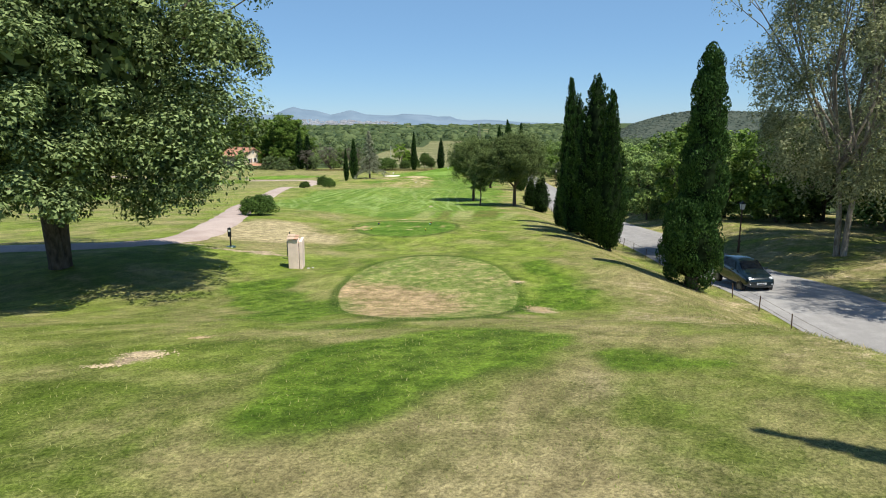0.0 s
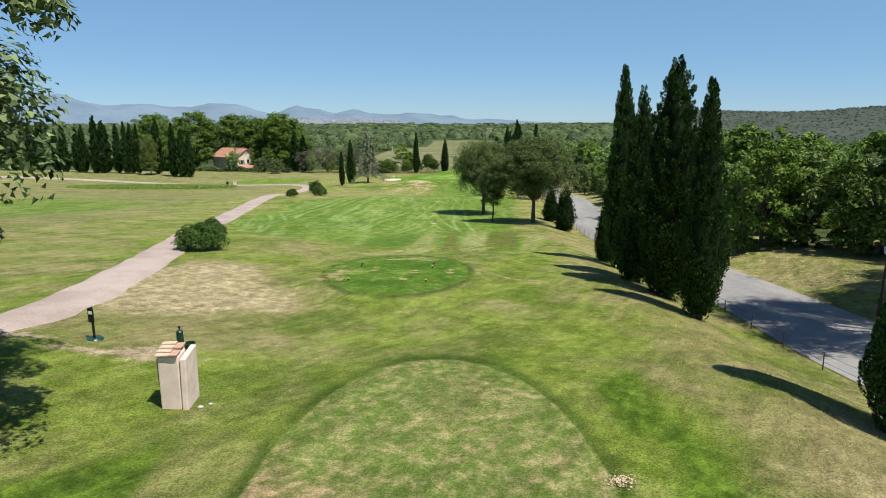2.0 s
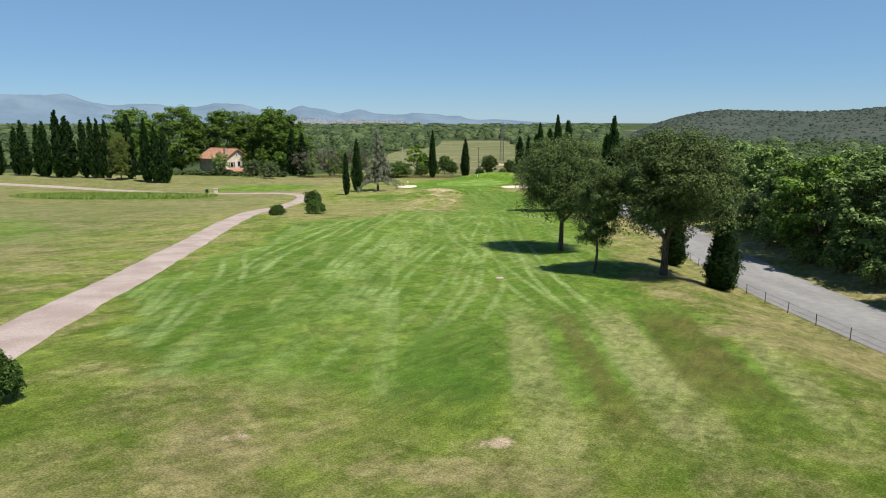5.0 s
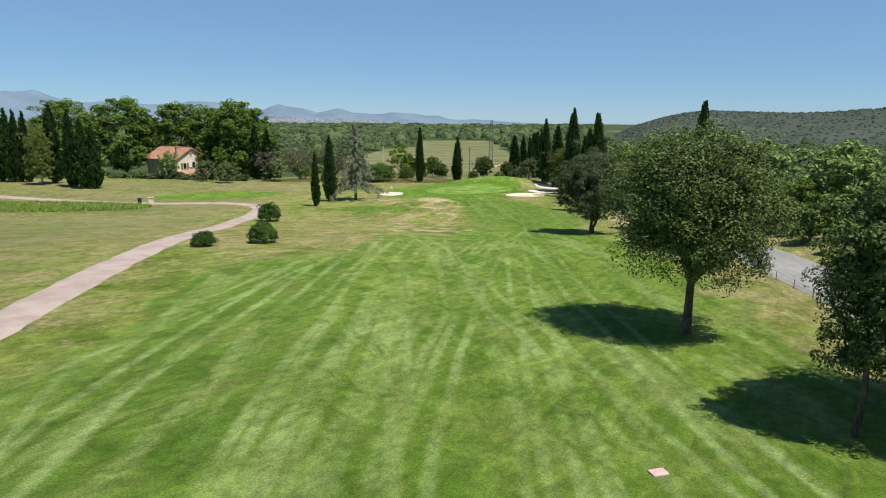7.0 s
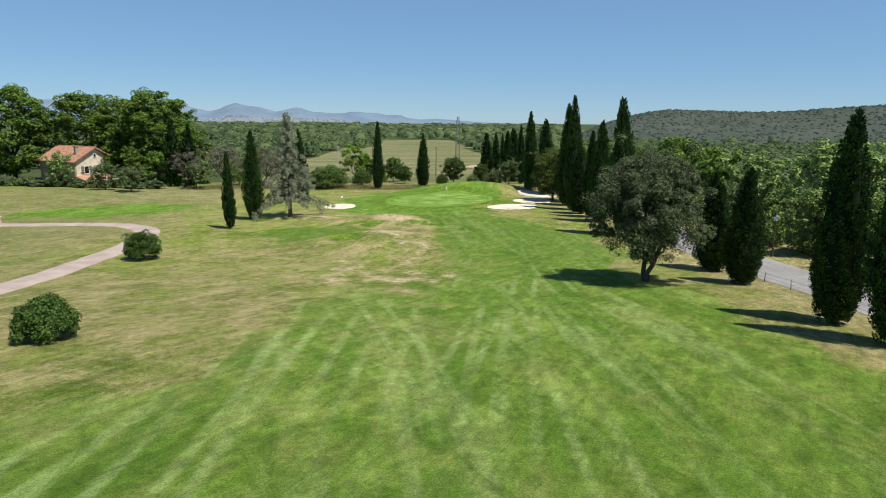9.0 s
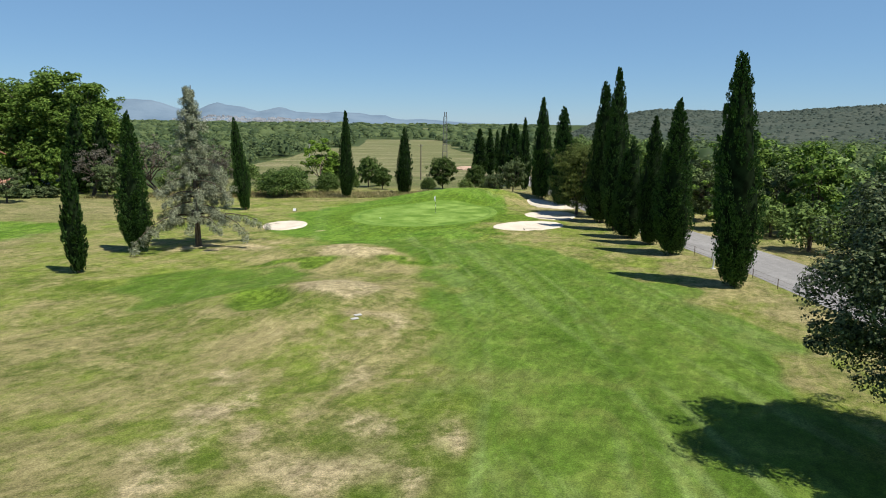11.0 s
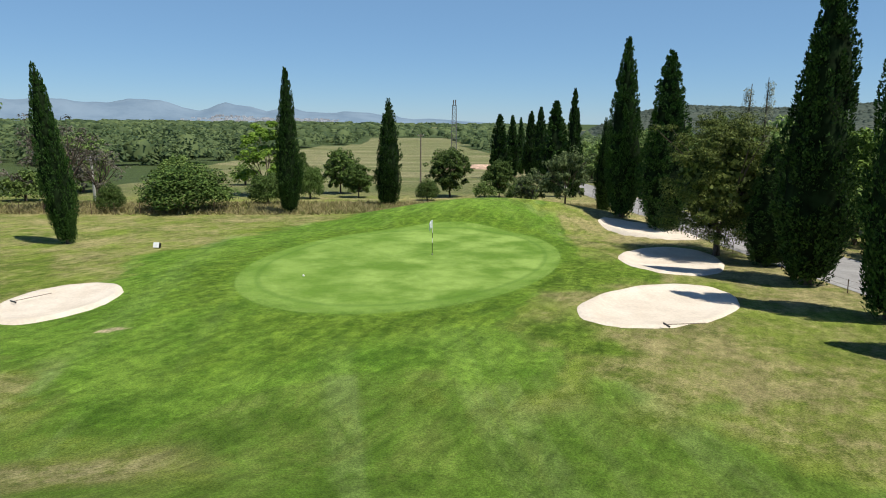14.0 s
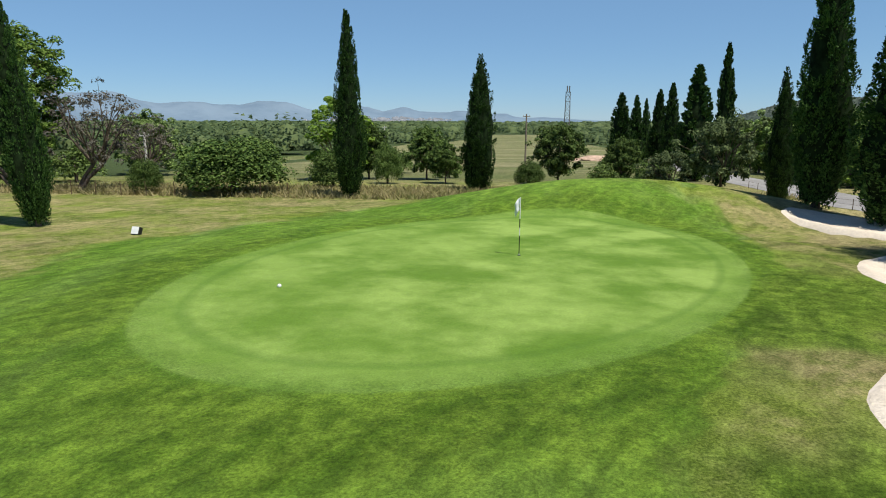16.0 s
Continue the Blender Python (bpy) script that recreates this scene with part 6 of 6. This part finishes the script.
# ---- car on the lane ----
def car(x, y, turn):
    paint = Mat("teal_car_paint", 0.22, 0.5)
    paint.color((0.006, 0.016, 0.020))
    paint.b.inputs["Coat Weight"].default_value = 0.8
    glass = Mat("dark_glass", 0.06, 0.6)
    glass.color((0.010, 0.013, 0.015))
    w = thing("car", at(x, y, 0.12), "small dark teal hatchback on the lane", "car", turn=turn)
    w.matrix_basis = w.matrix_basis @ Matrix.Diagonal((0.84, 0.84, 0.84, 1))
    # sections along the length: place, half width, sill, belt, roof, roof half width
    rows = [(-1.78, 0.62, 0.34, 0.62, 0.64, 0.50), (-1.70, 0.74, 0.25, 0.74, 0.78, 0.62), (-1.35, 0.80, 0.20, 0.86, 0.93, 0.66), (-0.85, 0.82, 0.18, 0.92, 1.04, 0.64), (-0.35, 0.82, 0.18, 0.94, 1.40, 0.58), (0.15, 0.82, 0.18, 0.95, 1.49, 0.58),
            (0.75, 0.82, 0.18, 0.96, 1.47, 0.57), (1.25, 0.81, 0.20, 0.97, 1.38, 0.56), (1.60, 0.78, 0.24, 0.96, 1.12, 0.58), (1.76, 0.70, 0.32, 0.84, 0.92, 0.56)]
    bm, rings = bmesh.new(), []
    for py, hw, sill, belt, roof, rw in rows:
        half = [(0.0, sill), (hw * 0.9, sill), (hw, sill + 0.16), (hw * 1.01, (sill + belt) / 2 + 0.05), (hw * 0.96, belt), (rw, roof - 0.05), (rw * 0.8, roof), (0.0, roof + 0.015)]
        ring = [bm.verts.new((px, py, pz)) for px, pz in half] + [bm.verts.new((-px, py, pz)) for px, pz in half[-2:0:-1]]
        rings.append(ring)
    for a, b in zip(rings, rings[1:]):
        for i in range(len(a)):
            j = (i + 1) % len(a)
            bm.faces.new((a[i], a[j], b[j], b[i]))
    bm.faces.new(rings[0][::-1])
    bm.faces.new(rings[-1])
    bmesh.ops.recalc_face_normals(bm, faces=bm.faces)
    body = part("body", bm, paint.m, w)
    for p in body.data.polygons:
        p.use_smooth = True
    sub = body.modifiers.new("round", "SUBSURF")
    sub.levels = sub.render_levels = 2

    def pane(name, pts):
        bm = bmesh.new()
        bm.faces.new([bm.verts.new(p) for p in pts])
        bmesh.ops.solidify(bm, geom=list(bm.faces), thickness=0.012)
        part(name, bm, glass.m, w)

    pane("windscreen", [(-0.58, -0.93, 1.04), (0.58, -0.93, 1.04), (0.49, -0.42, 1.41), (-0.49, -0.42, 1.41)])
    pane("rear_window", [(-0.5, 1.62, 1.06), (0.5, 1.62, 1.06), (0.46, 1.32, 1.36), (-0.46, 1.32, 1.36)])
    for s in (-1, 1):
        pane("side_window", [(s * 0.775, -0.55, 0.99), (s * 0.775, 1.15, 1.0), (s * 0.625, 1.05, 1.36), (s * 0.625, -0.22, 1.38)])
        bm = bmesh.new()
        box(bm, s * 0.92, -0.55, 1.02, 0.16, 0.1, 0.12, 0.03)
        part("wing_mirror", bm, paint.m, w)
        bm = bmesh.new()
        bmesh.ops.create_uvsphere(bm, u_segments=16, v_segments=10, radius=0.12, matrix=Matrix.Translation((s * 0.55, -1.62, 0.70)) @ Matrix.Diagonal((1, 0.6, 1.15, 1)))
        part("headlight", bm, WHITE, w, "round white headlight")
        bm = bmesh.new()
        bmesh.ops.create_uvsphere(bm, u_segments=12, v_segments=8, radius=0.07, matrix=Matrix.Translation((s * 0.56, -1.72, 0.47)) @ Matrix.Diagonal((1, 0.6, 1, 1)))
        part("fog_light", bm, WHITE, w)
        for wy in (-1.15, 1.15):
            wheel = part("wheel", rod(bmesh.new(), (s * 0.64, wy, 0.19), (s * 0.83, wy, 0.19), 0.30, None, 24), BLACK, w)
            part("rim", rod(bmesh.new(), (s * 0.82, wy, 0.19), (s * 0.845, wy, 0.19), 0.19, 0.17, 18), STEEL, wheel)
    bm = bmesh.new()
    box(bm, 0, -1.80, 0.50, 0.50, 0.02, 0.11, 0.004)
    plate = part("number_plate", bm, WHITE, w)
    bm = bmesh.new()
    box(bm, 0, -1.813, 0.50, 0.36, 0.006, 0.05)
    part("plate_bar", bm, BLACK, plate)


car(14.75, 27.3, 4)


# ---- the house ----
def house():
    cream = plain("cream_stucco", (0.780, 0.680, 0.530), 0.9, 0.1, 0.14, 1.2)
    grey = plain("weathered_stucco", (0.420, 0.350, 0.280), 0.9, 0.1, 0.2, 0.9)
    k = Mat("terracotta_roof", 0.85, 0.15)
    k.color(k.shade(k.mix(k.ramp(k.noise(1.6, 5), 0.3, 0.7), (0.400, 0.200, 0.130), (0.520, 0.310, 0.220)), k.noise(14, 2, (8, 0.3, 1)), 0.75, 1.15))
    shutter = plain("faded_shutter", (0.200, 0.170, 0.150), 0.8, 0.2, 0.15)
    dark = plain("window_dark", (0.020, 0.022, 0.025), 0.15, 0.5)
    # local axes: x along the ridge towards the gable that shows, y across
    turn = math.degrees(math.atan2(-0.5, 0.85))
    w = thing("house", at(-75.4, 233.2, -0.9), "cream stucco farmhouse with a terracotta tile roof", "house", turn=turn)
    L, W, E, R = 10.8, 8.4, 5.2, 7.6
    x1 = 4.6
    x0 = x1 - L
    for name, cx, cy, sx, sy, m in (("long_wall", (x0 + x1) / 2, -W / 2 + 0.15, L, 0.3, grey), ("long_wall", (x0 + x1) / 2, W / 2 - 0.15, L, 0.3, grey)):
        bm = bmesh.new()
        box(bm, cx, cy, E / 2, sx, sy, E)
        part(name, bm, m, w)
    for gx in (x0, x1 - 0.3):
        bm = bmesh.new()
        out = [(-W / 2 + 0.31, 0), (W / 2 - 0.31, 0), (W / 2 - 0.31, E), (0, R - 0.1), (-W / 2 + 0.31, E)]
        a = [bm.verts.new((gx, y, z)) for y, z in out]
        b = [bm.verts.new((gx + 0.3, y, z)) for y, z in out]
        bm.faces.new(a[::-1])
        bm.faces.new(b)
        for i in range(5):
            j = (i + 1) % 5
            bm.faces.new((a[i], a[j], b[j], b[i]))
        part("gable_wall", bm, cream, w)
    for s in (-1, 1):
        bm = bmesh.new()
        ez = E - 0.28
        pts = [(x0 - 0.5, s * (W / 2 + 0.55), ez), (x1 + 0.5, s * (W / 2 + 0.55), ez), (x1 + 0.5, 0, R), (x0 - 0.5, 0, R)]
        lo = [bm.verts.new(p) for p in pts]
        hi = [bm.verts.new((p[0], p[1], p[2] + 0.16)) for p in pts]
        bm.faces.new(lo[::-1])
        bm.faces.new(hi)
        for i in range(4):
            j = (i + 1) % 4
            bm.faces.new((lo[i], lo[j], hi[j], hi[i]))
        roof = part("roof", bm, k.m, w)
        # ribs of half-round tiles
        bm = bmesh.new()
        for i in range(40):
            x = x0 - 0.4 + i * (L + 0.8) / 39
            rod(bm, (x, s * (W / 2 + 0.55), ez + 0.17), (x, 0.02 * s, R + 0.17), 0.075, None, 6)
        part("tile_rib", bm, k.m, roof)
    bm = rod(bmesh.new(), (x0 - 0.5, 0, R + 0.2), (x1 + 0.5, 0, R + 0.2), 0.13, None, 8)
    part("ridge_tiles", bm, k.m, w)
    bm = bmesh.new()
    box(bm, 2.6, -2.2, 6.9, 0.55, 0.7, 2.0, 0.03)
    ch = part("chimney", bm, grey, w)
    bm = bmesh.new()
    box(bm, 2.6, -2.2, 7.95, 0.75, 0.9, 0.12, 0.02)
    part("chimney_cap", bm, k.m, ch)
    for y, z, ww, hh in ((-1.9, 3.5, 0.95, 1.35), (0.6, 3.6, 0.95, 1.35), (0.0, 6.2, 0.5, 0.6)):
        bm = bmesh.new()
        box(bm, x1 + 0.01, y, z, 0.06, ww, hh)
        win = part("window", bm, dark, w)
        bm = bmesh.new()
        for sy in (-1, 1):
            box(bm, x1 + 0.05, y + sy * ww / 2, z, 0.08, 0.09, hh + 0.16)
            box(bm, x1 + 0.05, y, z + sy * (hh / 2 + 0.035), 0.08, ww, 0.09)
        part("window_frame", bm, WHITE, win)
        if hh > 1:
            for sy in (-1, 1):
                bm = bmesh.new()
                box(bm, x1 + 0.06, y + sy * (ww / 2 + 0.32), z, 0.06, 0.52, hh + 0.1)
                part("shutter", bm, shutter if y < 0 else WHITE, win)
    bm = bmesh.new()
    box(bm, x1 + 0.02, 0.8, 1.1, 0.08, 1.1, 2.2)
    part("door", bm, WHITE, w)
    # lean-to roof below the gable
    bm = bmesh.new()
    out = [(x1 + 0.02, -4.4, 2.35), (x1 + 0.02, 4.6, 2.35), (x1 + 2.6, 4.6, 1.75), (x1 + 2.6, -4.4, 1.75)]
    lo = [bm.verts.new(p) for p in out]
    hi = [bm.verts.new((p[0], p[1], p[2] + 0.14)) for p in out]
    bm.faces.new(lo[::-1])
    bm.faces.new(hi)
    for i in range(4):
        bm.faces.new((lo[i], lo[(i + 1) % 4], hi[(i + 1) % 4], hi[i]))
    part("lean_to_roof", bm, k.m, w)
    bm = bmesh.new()
    box(bm, x1 + 2.45, 0.1, 0.85, 0.2, 8.8, 1.8)
    part("lean_to_wall", bm, cream, w)
    rng = np.random.default_rng(3)
    n = 1100
    c = np.stack([np.full(n, x1 + 0.12) + rng.uniform(0, 0.3, n), 2.9 + rng.normal(0, 0.6, n), rng.uniform(2.2, 6.4, n)], 1)
    part("climbing_vine", raw_mesh("climbing_vine", *leaves(rng, c, np.tile((1.0, 0, 0.3), (n, 1)), rng.uniform(0.2, 0.42, n), 0.8, 0.5)), LIME, w, "bright green climbing vine")


house()
plant("hedge_shrub", bush_meshes(41, 4.2, 2.2, OLIVE, 60, 40, 0.4, 0.15), [(-84 + i * 3.3, 216 - i * 0.9 + (i % 3), 0.95, 0.58 + 0.1 * (i % 3), i * 50) for i in range(11)], "low grey-green shrub in a rough hedge", "shrub", "hedge before the house")


# ---- poles and mast in the fields ----
def utility_pole(x, y, h, mat, label):
    w = thing("utility_pole", at(x, y), label, "pole", "poles in the fields")
    part("shaft", rod(bmesh.new(), (0, 0, -0.5), (0, 0, h), 0.15, 0.10, 10), mat, w)
    part("crossarm", rod(bmesh.new(), (-0.5, 0, h - 0.35), (0.5, 0, h - 0.35), 0.05, None, 6), mat, w)
    for dx in (-0.42, 0, 0.42):
        part("insulator", rod(bmesh.new(), (dx, 0, h - 0.32), (dx, 0, h - 0.12), 0.04, None, 6), CONCRETE, w)


utility_pole(3.8, 245, 7.8, WOOD, "grey wooden utility pole beyond the green")
utility_pole(-26.5, 300, 7.5, CONCRETE, "pale utility pole in the fields")
utility_pole(-31.2, 212, 4.6, CONCRETE, "short white pole among bare trees")


def lattice_mast(x, y, h):
    w = thing("lattice_mast", at(x, y), "grey lattice mast with a small top platform", "mast")
    bm = bmesh.new()
    n, wb, wt = 14, 0.85, 0.55
    for sx, sy in ((-1, -1), (1, -1), (1, 1), (-1, 1)):
        rod(bm, (sx * wb, sy * wb, -0.5), (sx * wt, sy * wt, h), 0.07, 0.05, 6)
    part("mast_leg", bm, STEEL, w)
    bm = bmesh.new()
    for i in range(n):
        a, b = wb + (wt - wb) * i / n, wb + (wt - wb) * (i + 1) / n
        z0, z1 = h * i / n, h * (i + 1) / n
        corners = [(-1, -1), (1, -1), (1, 1), (-1, 1)]
        for j in range(4):
            p, q = corners[j], corners[(j + 1) % 4]
            rod(bm, (p[0] * a, p[1] * a, z0), (q[0] * b, q[1] * b, z1), 0.045, None, 5)
            rod(bm, (p[0] * b, p[1] * b, z1), (q[0] * b, q[1] * b, z1), 0.045, None, 5)
    part("mast_brace", bm, STEEL, w)
    bm = bmesh.new()
    box(bm, 0, 0, h + 0.05, 1.3, 1.3, 0.12)
    for sx in (-0.3, 0.3):
        rod(bm, (sx, 0.6, h), (sx, 0.6, h + 1.6), 0.06, None, 6)
        box(bm, sx, -0.65, h + 0.9, 0.25, 0.15, 1.5)
    part("mast_top", bm, STEEL, w)


lattice_mast(17.8, 331, 17.0)


def earth_mound(x, y, sx, sy, h, seed):
    bm = bmesh.new()
    bmesh.ops.create_icosphere(bm, subdivisions=3, radius=1.0)
    for v in bm.verts:
        v.co = Vector((v.co.x * sx, v.co.y * sy, max(v.co.z, -0.2) * h)) * (1 + 0.25 * noise.noise(v.co * 2.5 + Vector((seed, 0, 0))))
    ob = part("earth_mound", bm, EARTH)
    ob.matrix_basis = pose(*at(x, y))
    tagged(ob, "heap of bare reddish earth in the field", "earth heap", "earth heaps in the field")


EARTH = plain("red_earth", (0.520, 0.365, 0.270), 0.95, 0.1, 0.25, 1.5)
for i, (x, y, a, b, h) in enumerate(((22, 300, 5, 2.5, 1.1), (30, 305, 6, 3, 1.5), (14, 296, 3.5, 2, 0.7), (37, 312, 5, 3, 1.3))):
    earth_mound(x, y, a, b, h, i)


# ---- worn spots in the turf: many small ragged scraps of bare soil ----
def bare_scrape(x, y, rx, ry, turn, seed, mat):
    rng = np.random.default_rng(seed)
    x, y = settle(x, y)
    v, f = [], []
    for _ in range(int(90 + 1500 * rx * ry)):
        px, py = rx * rng.normal(0, 0.48), ry * rng.normal(0, 0.48)
        cx = x + px * math.cos(turn) - py * math.sin(turn)
        cy = y + px * math.sin(turn) + py * math.cos(turn)
        s, n = rng.uniform(0.006, 0.026) * (0.8 + 0.3 * rx), 5
        base = len(v)
        v.append((cx, cy, ground(cx, cy) + 0.022))
        for j in range(n):
            b = j / n * 6.283
            k = s * rng.uniform(0.5, 1.25)
            qx, qy = cx + 1.3 * k * math.cos(b), cy + k * math.sin(b)
            v.append((qx, qy, ground(qx, qy) + 0.008 + 0.006 * rng.random()))
        f += [(base, base + 1 + j, base + 1 + (j + 1) % n) for j in range(n)]
    ob = part("bare_patch", raw_mesh("bare_patch", v, f, True), mat)
    tagged(ob, "ragged patch of bare sandy soil in the turf", "bare soil", "worn patches in the turf", "structure")


SOIL = plain("bare_soil", (0.390, 0.300, 0.165), 0.95, 0.1, 0.3, 9.0)
PALESOIL = plain("sandy_soil", (0.500, 0.400, 0.250), 0.95, 0.1, 0.25, 9.0)
for i, (x, y, rx, ry, turn, m) in enumerate(((3.38, 41.98, 0.32, 0.20, -0.8, SOIL), (3.89, 41.36, 0.22, 0.12, -0.5, SOIL), (4.38, 41.34, 0.30, 0.14, -0.5, SOIL), (4.78, 41.27, 0.22, 0.10, -0.5, SOIL), (2.53, 39.9, 0.3, 0.2, 0.2, SOIL),
        (-2.77, 46.67, 0.55, 0.22, 0.1, SOIL), (-1.9, 46.85, 0.55, 0.22, -0.1, SOIL), (-1.0, 46.5, 0.4, 0.1, -0.3, SOIL), (-5.1, 42.3, 0.26, 0.55, 0.1, SOIL), (-5.3, 41.35, 0.5, 0.3, 0.4, SOIL), (-5.26, 40.7, 0.35, 0.25, 0.2, SOIL), (-5.7, 40.0, 0.3, 0.3, 0.0, SOIL), (-4.8, 40.2, 0.22, 0.45, 0.1, SOIL),
        (-1.32, 42.11, 0.32, 0.16, 0.0, SOIL), (-1.35, 42.74, 0.22, 0.16, 0.3, SOIL), (-3.46, 43.59, 0.2, 0.12, 0.0, SOIL), (-3.5, 42.76, 0.2, 0.16, 0.0, SOIL), (0.46, 42.14, 0.22, 0.25, 0.2, SOIL), (0.55, 42.95, 0.16, 0.2, 0.0, SOIL), (-1.77, 40.36, 0.2, 0.16, 0.0, PALESOIL),
        (-4.25, 9.2, 0.42, 0.26, 0.2, PALESOIL), (-4.6, 8.5, 0.25, 0.14, 0.2, PALESOIL), (-4.0, 10.8, 0.22, 0.16, 0.5, SOIL), (3.5, 21.6, 0.3, 0.2, 0.4, PALESOIL), (3.7, 17.2, 0.4, 0.6, 0.3, SOIL))):
    bare_scrape(x, y, rx, ry, turn, 60 + i, m)


def brick_pillar(x, y):
    """A gate pillar of rough reddish bricks with a flat capstone."""
    w = thing("brick_pillar", at(x, y), "reddish brick pillar at the lane's fence", "pillar", turn=18)
    rng = random.Random(5)
    shapes = []
    for _ in range(4):
        bm = bmesh.new()
        box(bm, 0, 0, 0, 0.25 + rng.uniform(-0.01, 0.01), 0.12, 0.092, 0.008)
        me = bpy.data.meshes.new("brick")
        bm.to_mesh(me)
        bm.free()
        shapes.append(me)
    core = bmesh.new()
    box(core, 0, 0, 0.48, 0.47, 0.47, 1.5)
    part("mortar_core", core, PALESOIL, w)
    for row in range(12):
        z = 0.0 + 0.102 * row
        for side in range(4):
            for k in (-1, 1):
                a = side * math.pi / 2
                off = k * 0.13 + (0.03 if row % 2 else -0.03)
                ob = part("brick", shapes[rng.randrange(4)], BRICK, w)
                ob.matrix_basis = Matrix.Rotation(a, 4, "Z") @ Matrix.Translation((off, -0.20, z)) @ Matrix.Rotation(rng.uniform(-0.03, 0.03), 4, "Z")
    part("capstone", box(bmesh.new(), 0, 0, 1.24, 0.62, 0.62, 0.09, 0.015), BRICK, w)


BRICK = Mat("rough_brick", 0.9, 0.15)
BRICK.color(BRICK.mix(BRICK.each(), BRICK.shade((0.36, 0.215, 0.15), BRICK.noise(14, 4), 0.8, 1.2), BRICK.shade((0.50, 0.34, 0.25), BRICK.noise(11, 4), 0.8, 1.2)))
BRICK = BRICK.m
brick_pillar(12.9, 57.0)


# ---- loose grass ----
def grass_tufts(name, area, count, tall, seed, mat, label):
    """Upright blades scattered over an area (x, y, half x, half y), thinner towards its rim."""
    rng = np.random.default_rng(seed)
    cx, cy, hx, hy = area
    a, r = rng.random(count) * 6.283, np.sqrt(rng.random(count))
    x, y = cx + hx * r * np.cos(a), cy + hy * r * np.sin(a)
    ok = np.array([along(ROAD, q) - 3.0 > p and near_line(PATH_LINE, p, q) > 1.6 for p, q in zip(x, y)])
    x, y = np.array([settle(p, q) for p, q in zip(x[ok], y[ok])]).T
    n = len(x)
    z = np.array([ground(p, q) for p, q in zip(x, y)])
    h = tall * rng.uniform(0.4, 1.2, n)
    yaw, tilt = rng.random(n) * 6.283, rng.normal(0, 0.75, (n, 2))
    side = np.stack([np.cos(yaw), np.sin(yaw), np.zeros(n)], 1) * (0.16 * h)[:, None]
    base = np.stack([x, y, z - 0.02], 1)
    tip = base + np.stack([tilt[:, 0] * h, tilt[:, 1] * h, h], 1)
    v = np.stack([base - side, base + side, tip], 1).reshape(-1, 3)
    tagged(part(name, raw_mesh(name, v, np.arange(3 * n).reshape(n, 3)), mat), label, "grass", kind="stuff")


MEADOW = leaf_mat("meadow_grass", (0.130, 0.210, 0.030), (0.290, 0.380, 0.090), (0.28, 0.30, 0.10), 0.3)
MIXED = leaf_mat("mixed_grass", (0.220, 0.290, 0.050), (0.480, 0.470, 0.190), None, 0.4)
STRAW = leaf_mat("straw_grass", (0.260, 0.240, 0.095), (0.480, 0.410, 0.210), (0.22, 0.27, 0.07), 0.4)
grass_tufts("tall_grass", (-67, 149, 19, 6.5), 14000, 0.5, 1, MEADOW, "strip of long green grass beside the path")
grass_tufts("rough_grass", (0, 10, 13, 12), 75000, 0.05, 2, MIXED, "short tufts of dry and green grass")
grass_tufts("bank_grass", (10.5, 28, 3.8, 22), 16000, 0.08, 3, STRAW, "dry grass on the bank above the lane")
grass_tufts("field_edge_grass", (-12, 204, 34, 5), 14000, 0.45, 4, STRAW, "long straw-coloured grass along the field's edge")
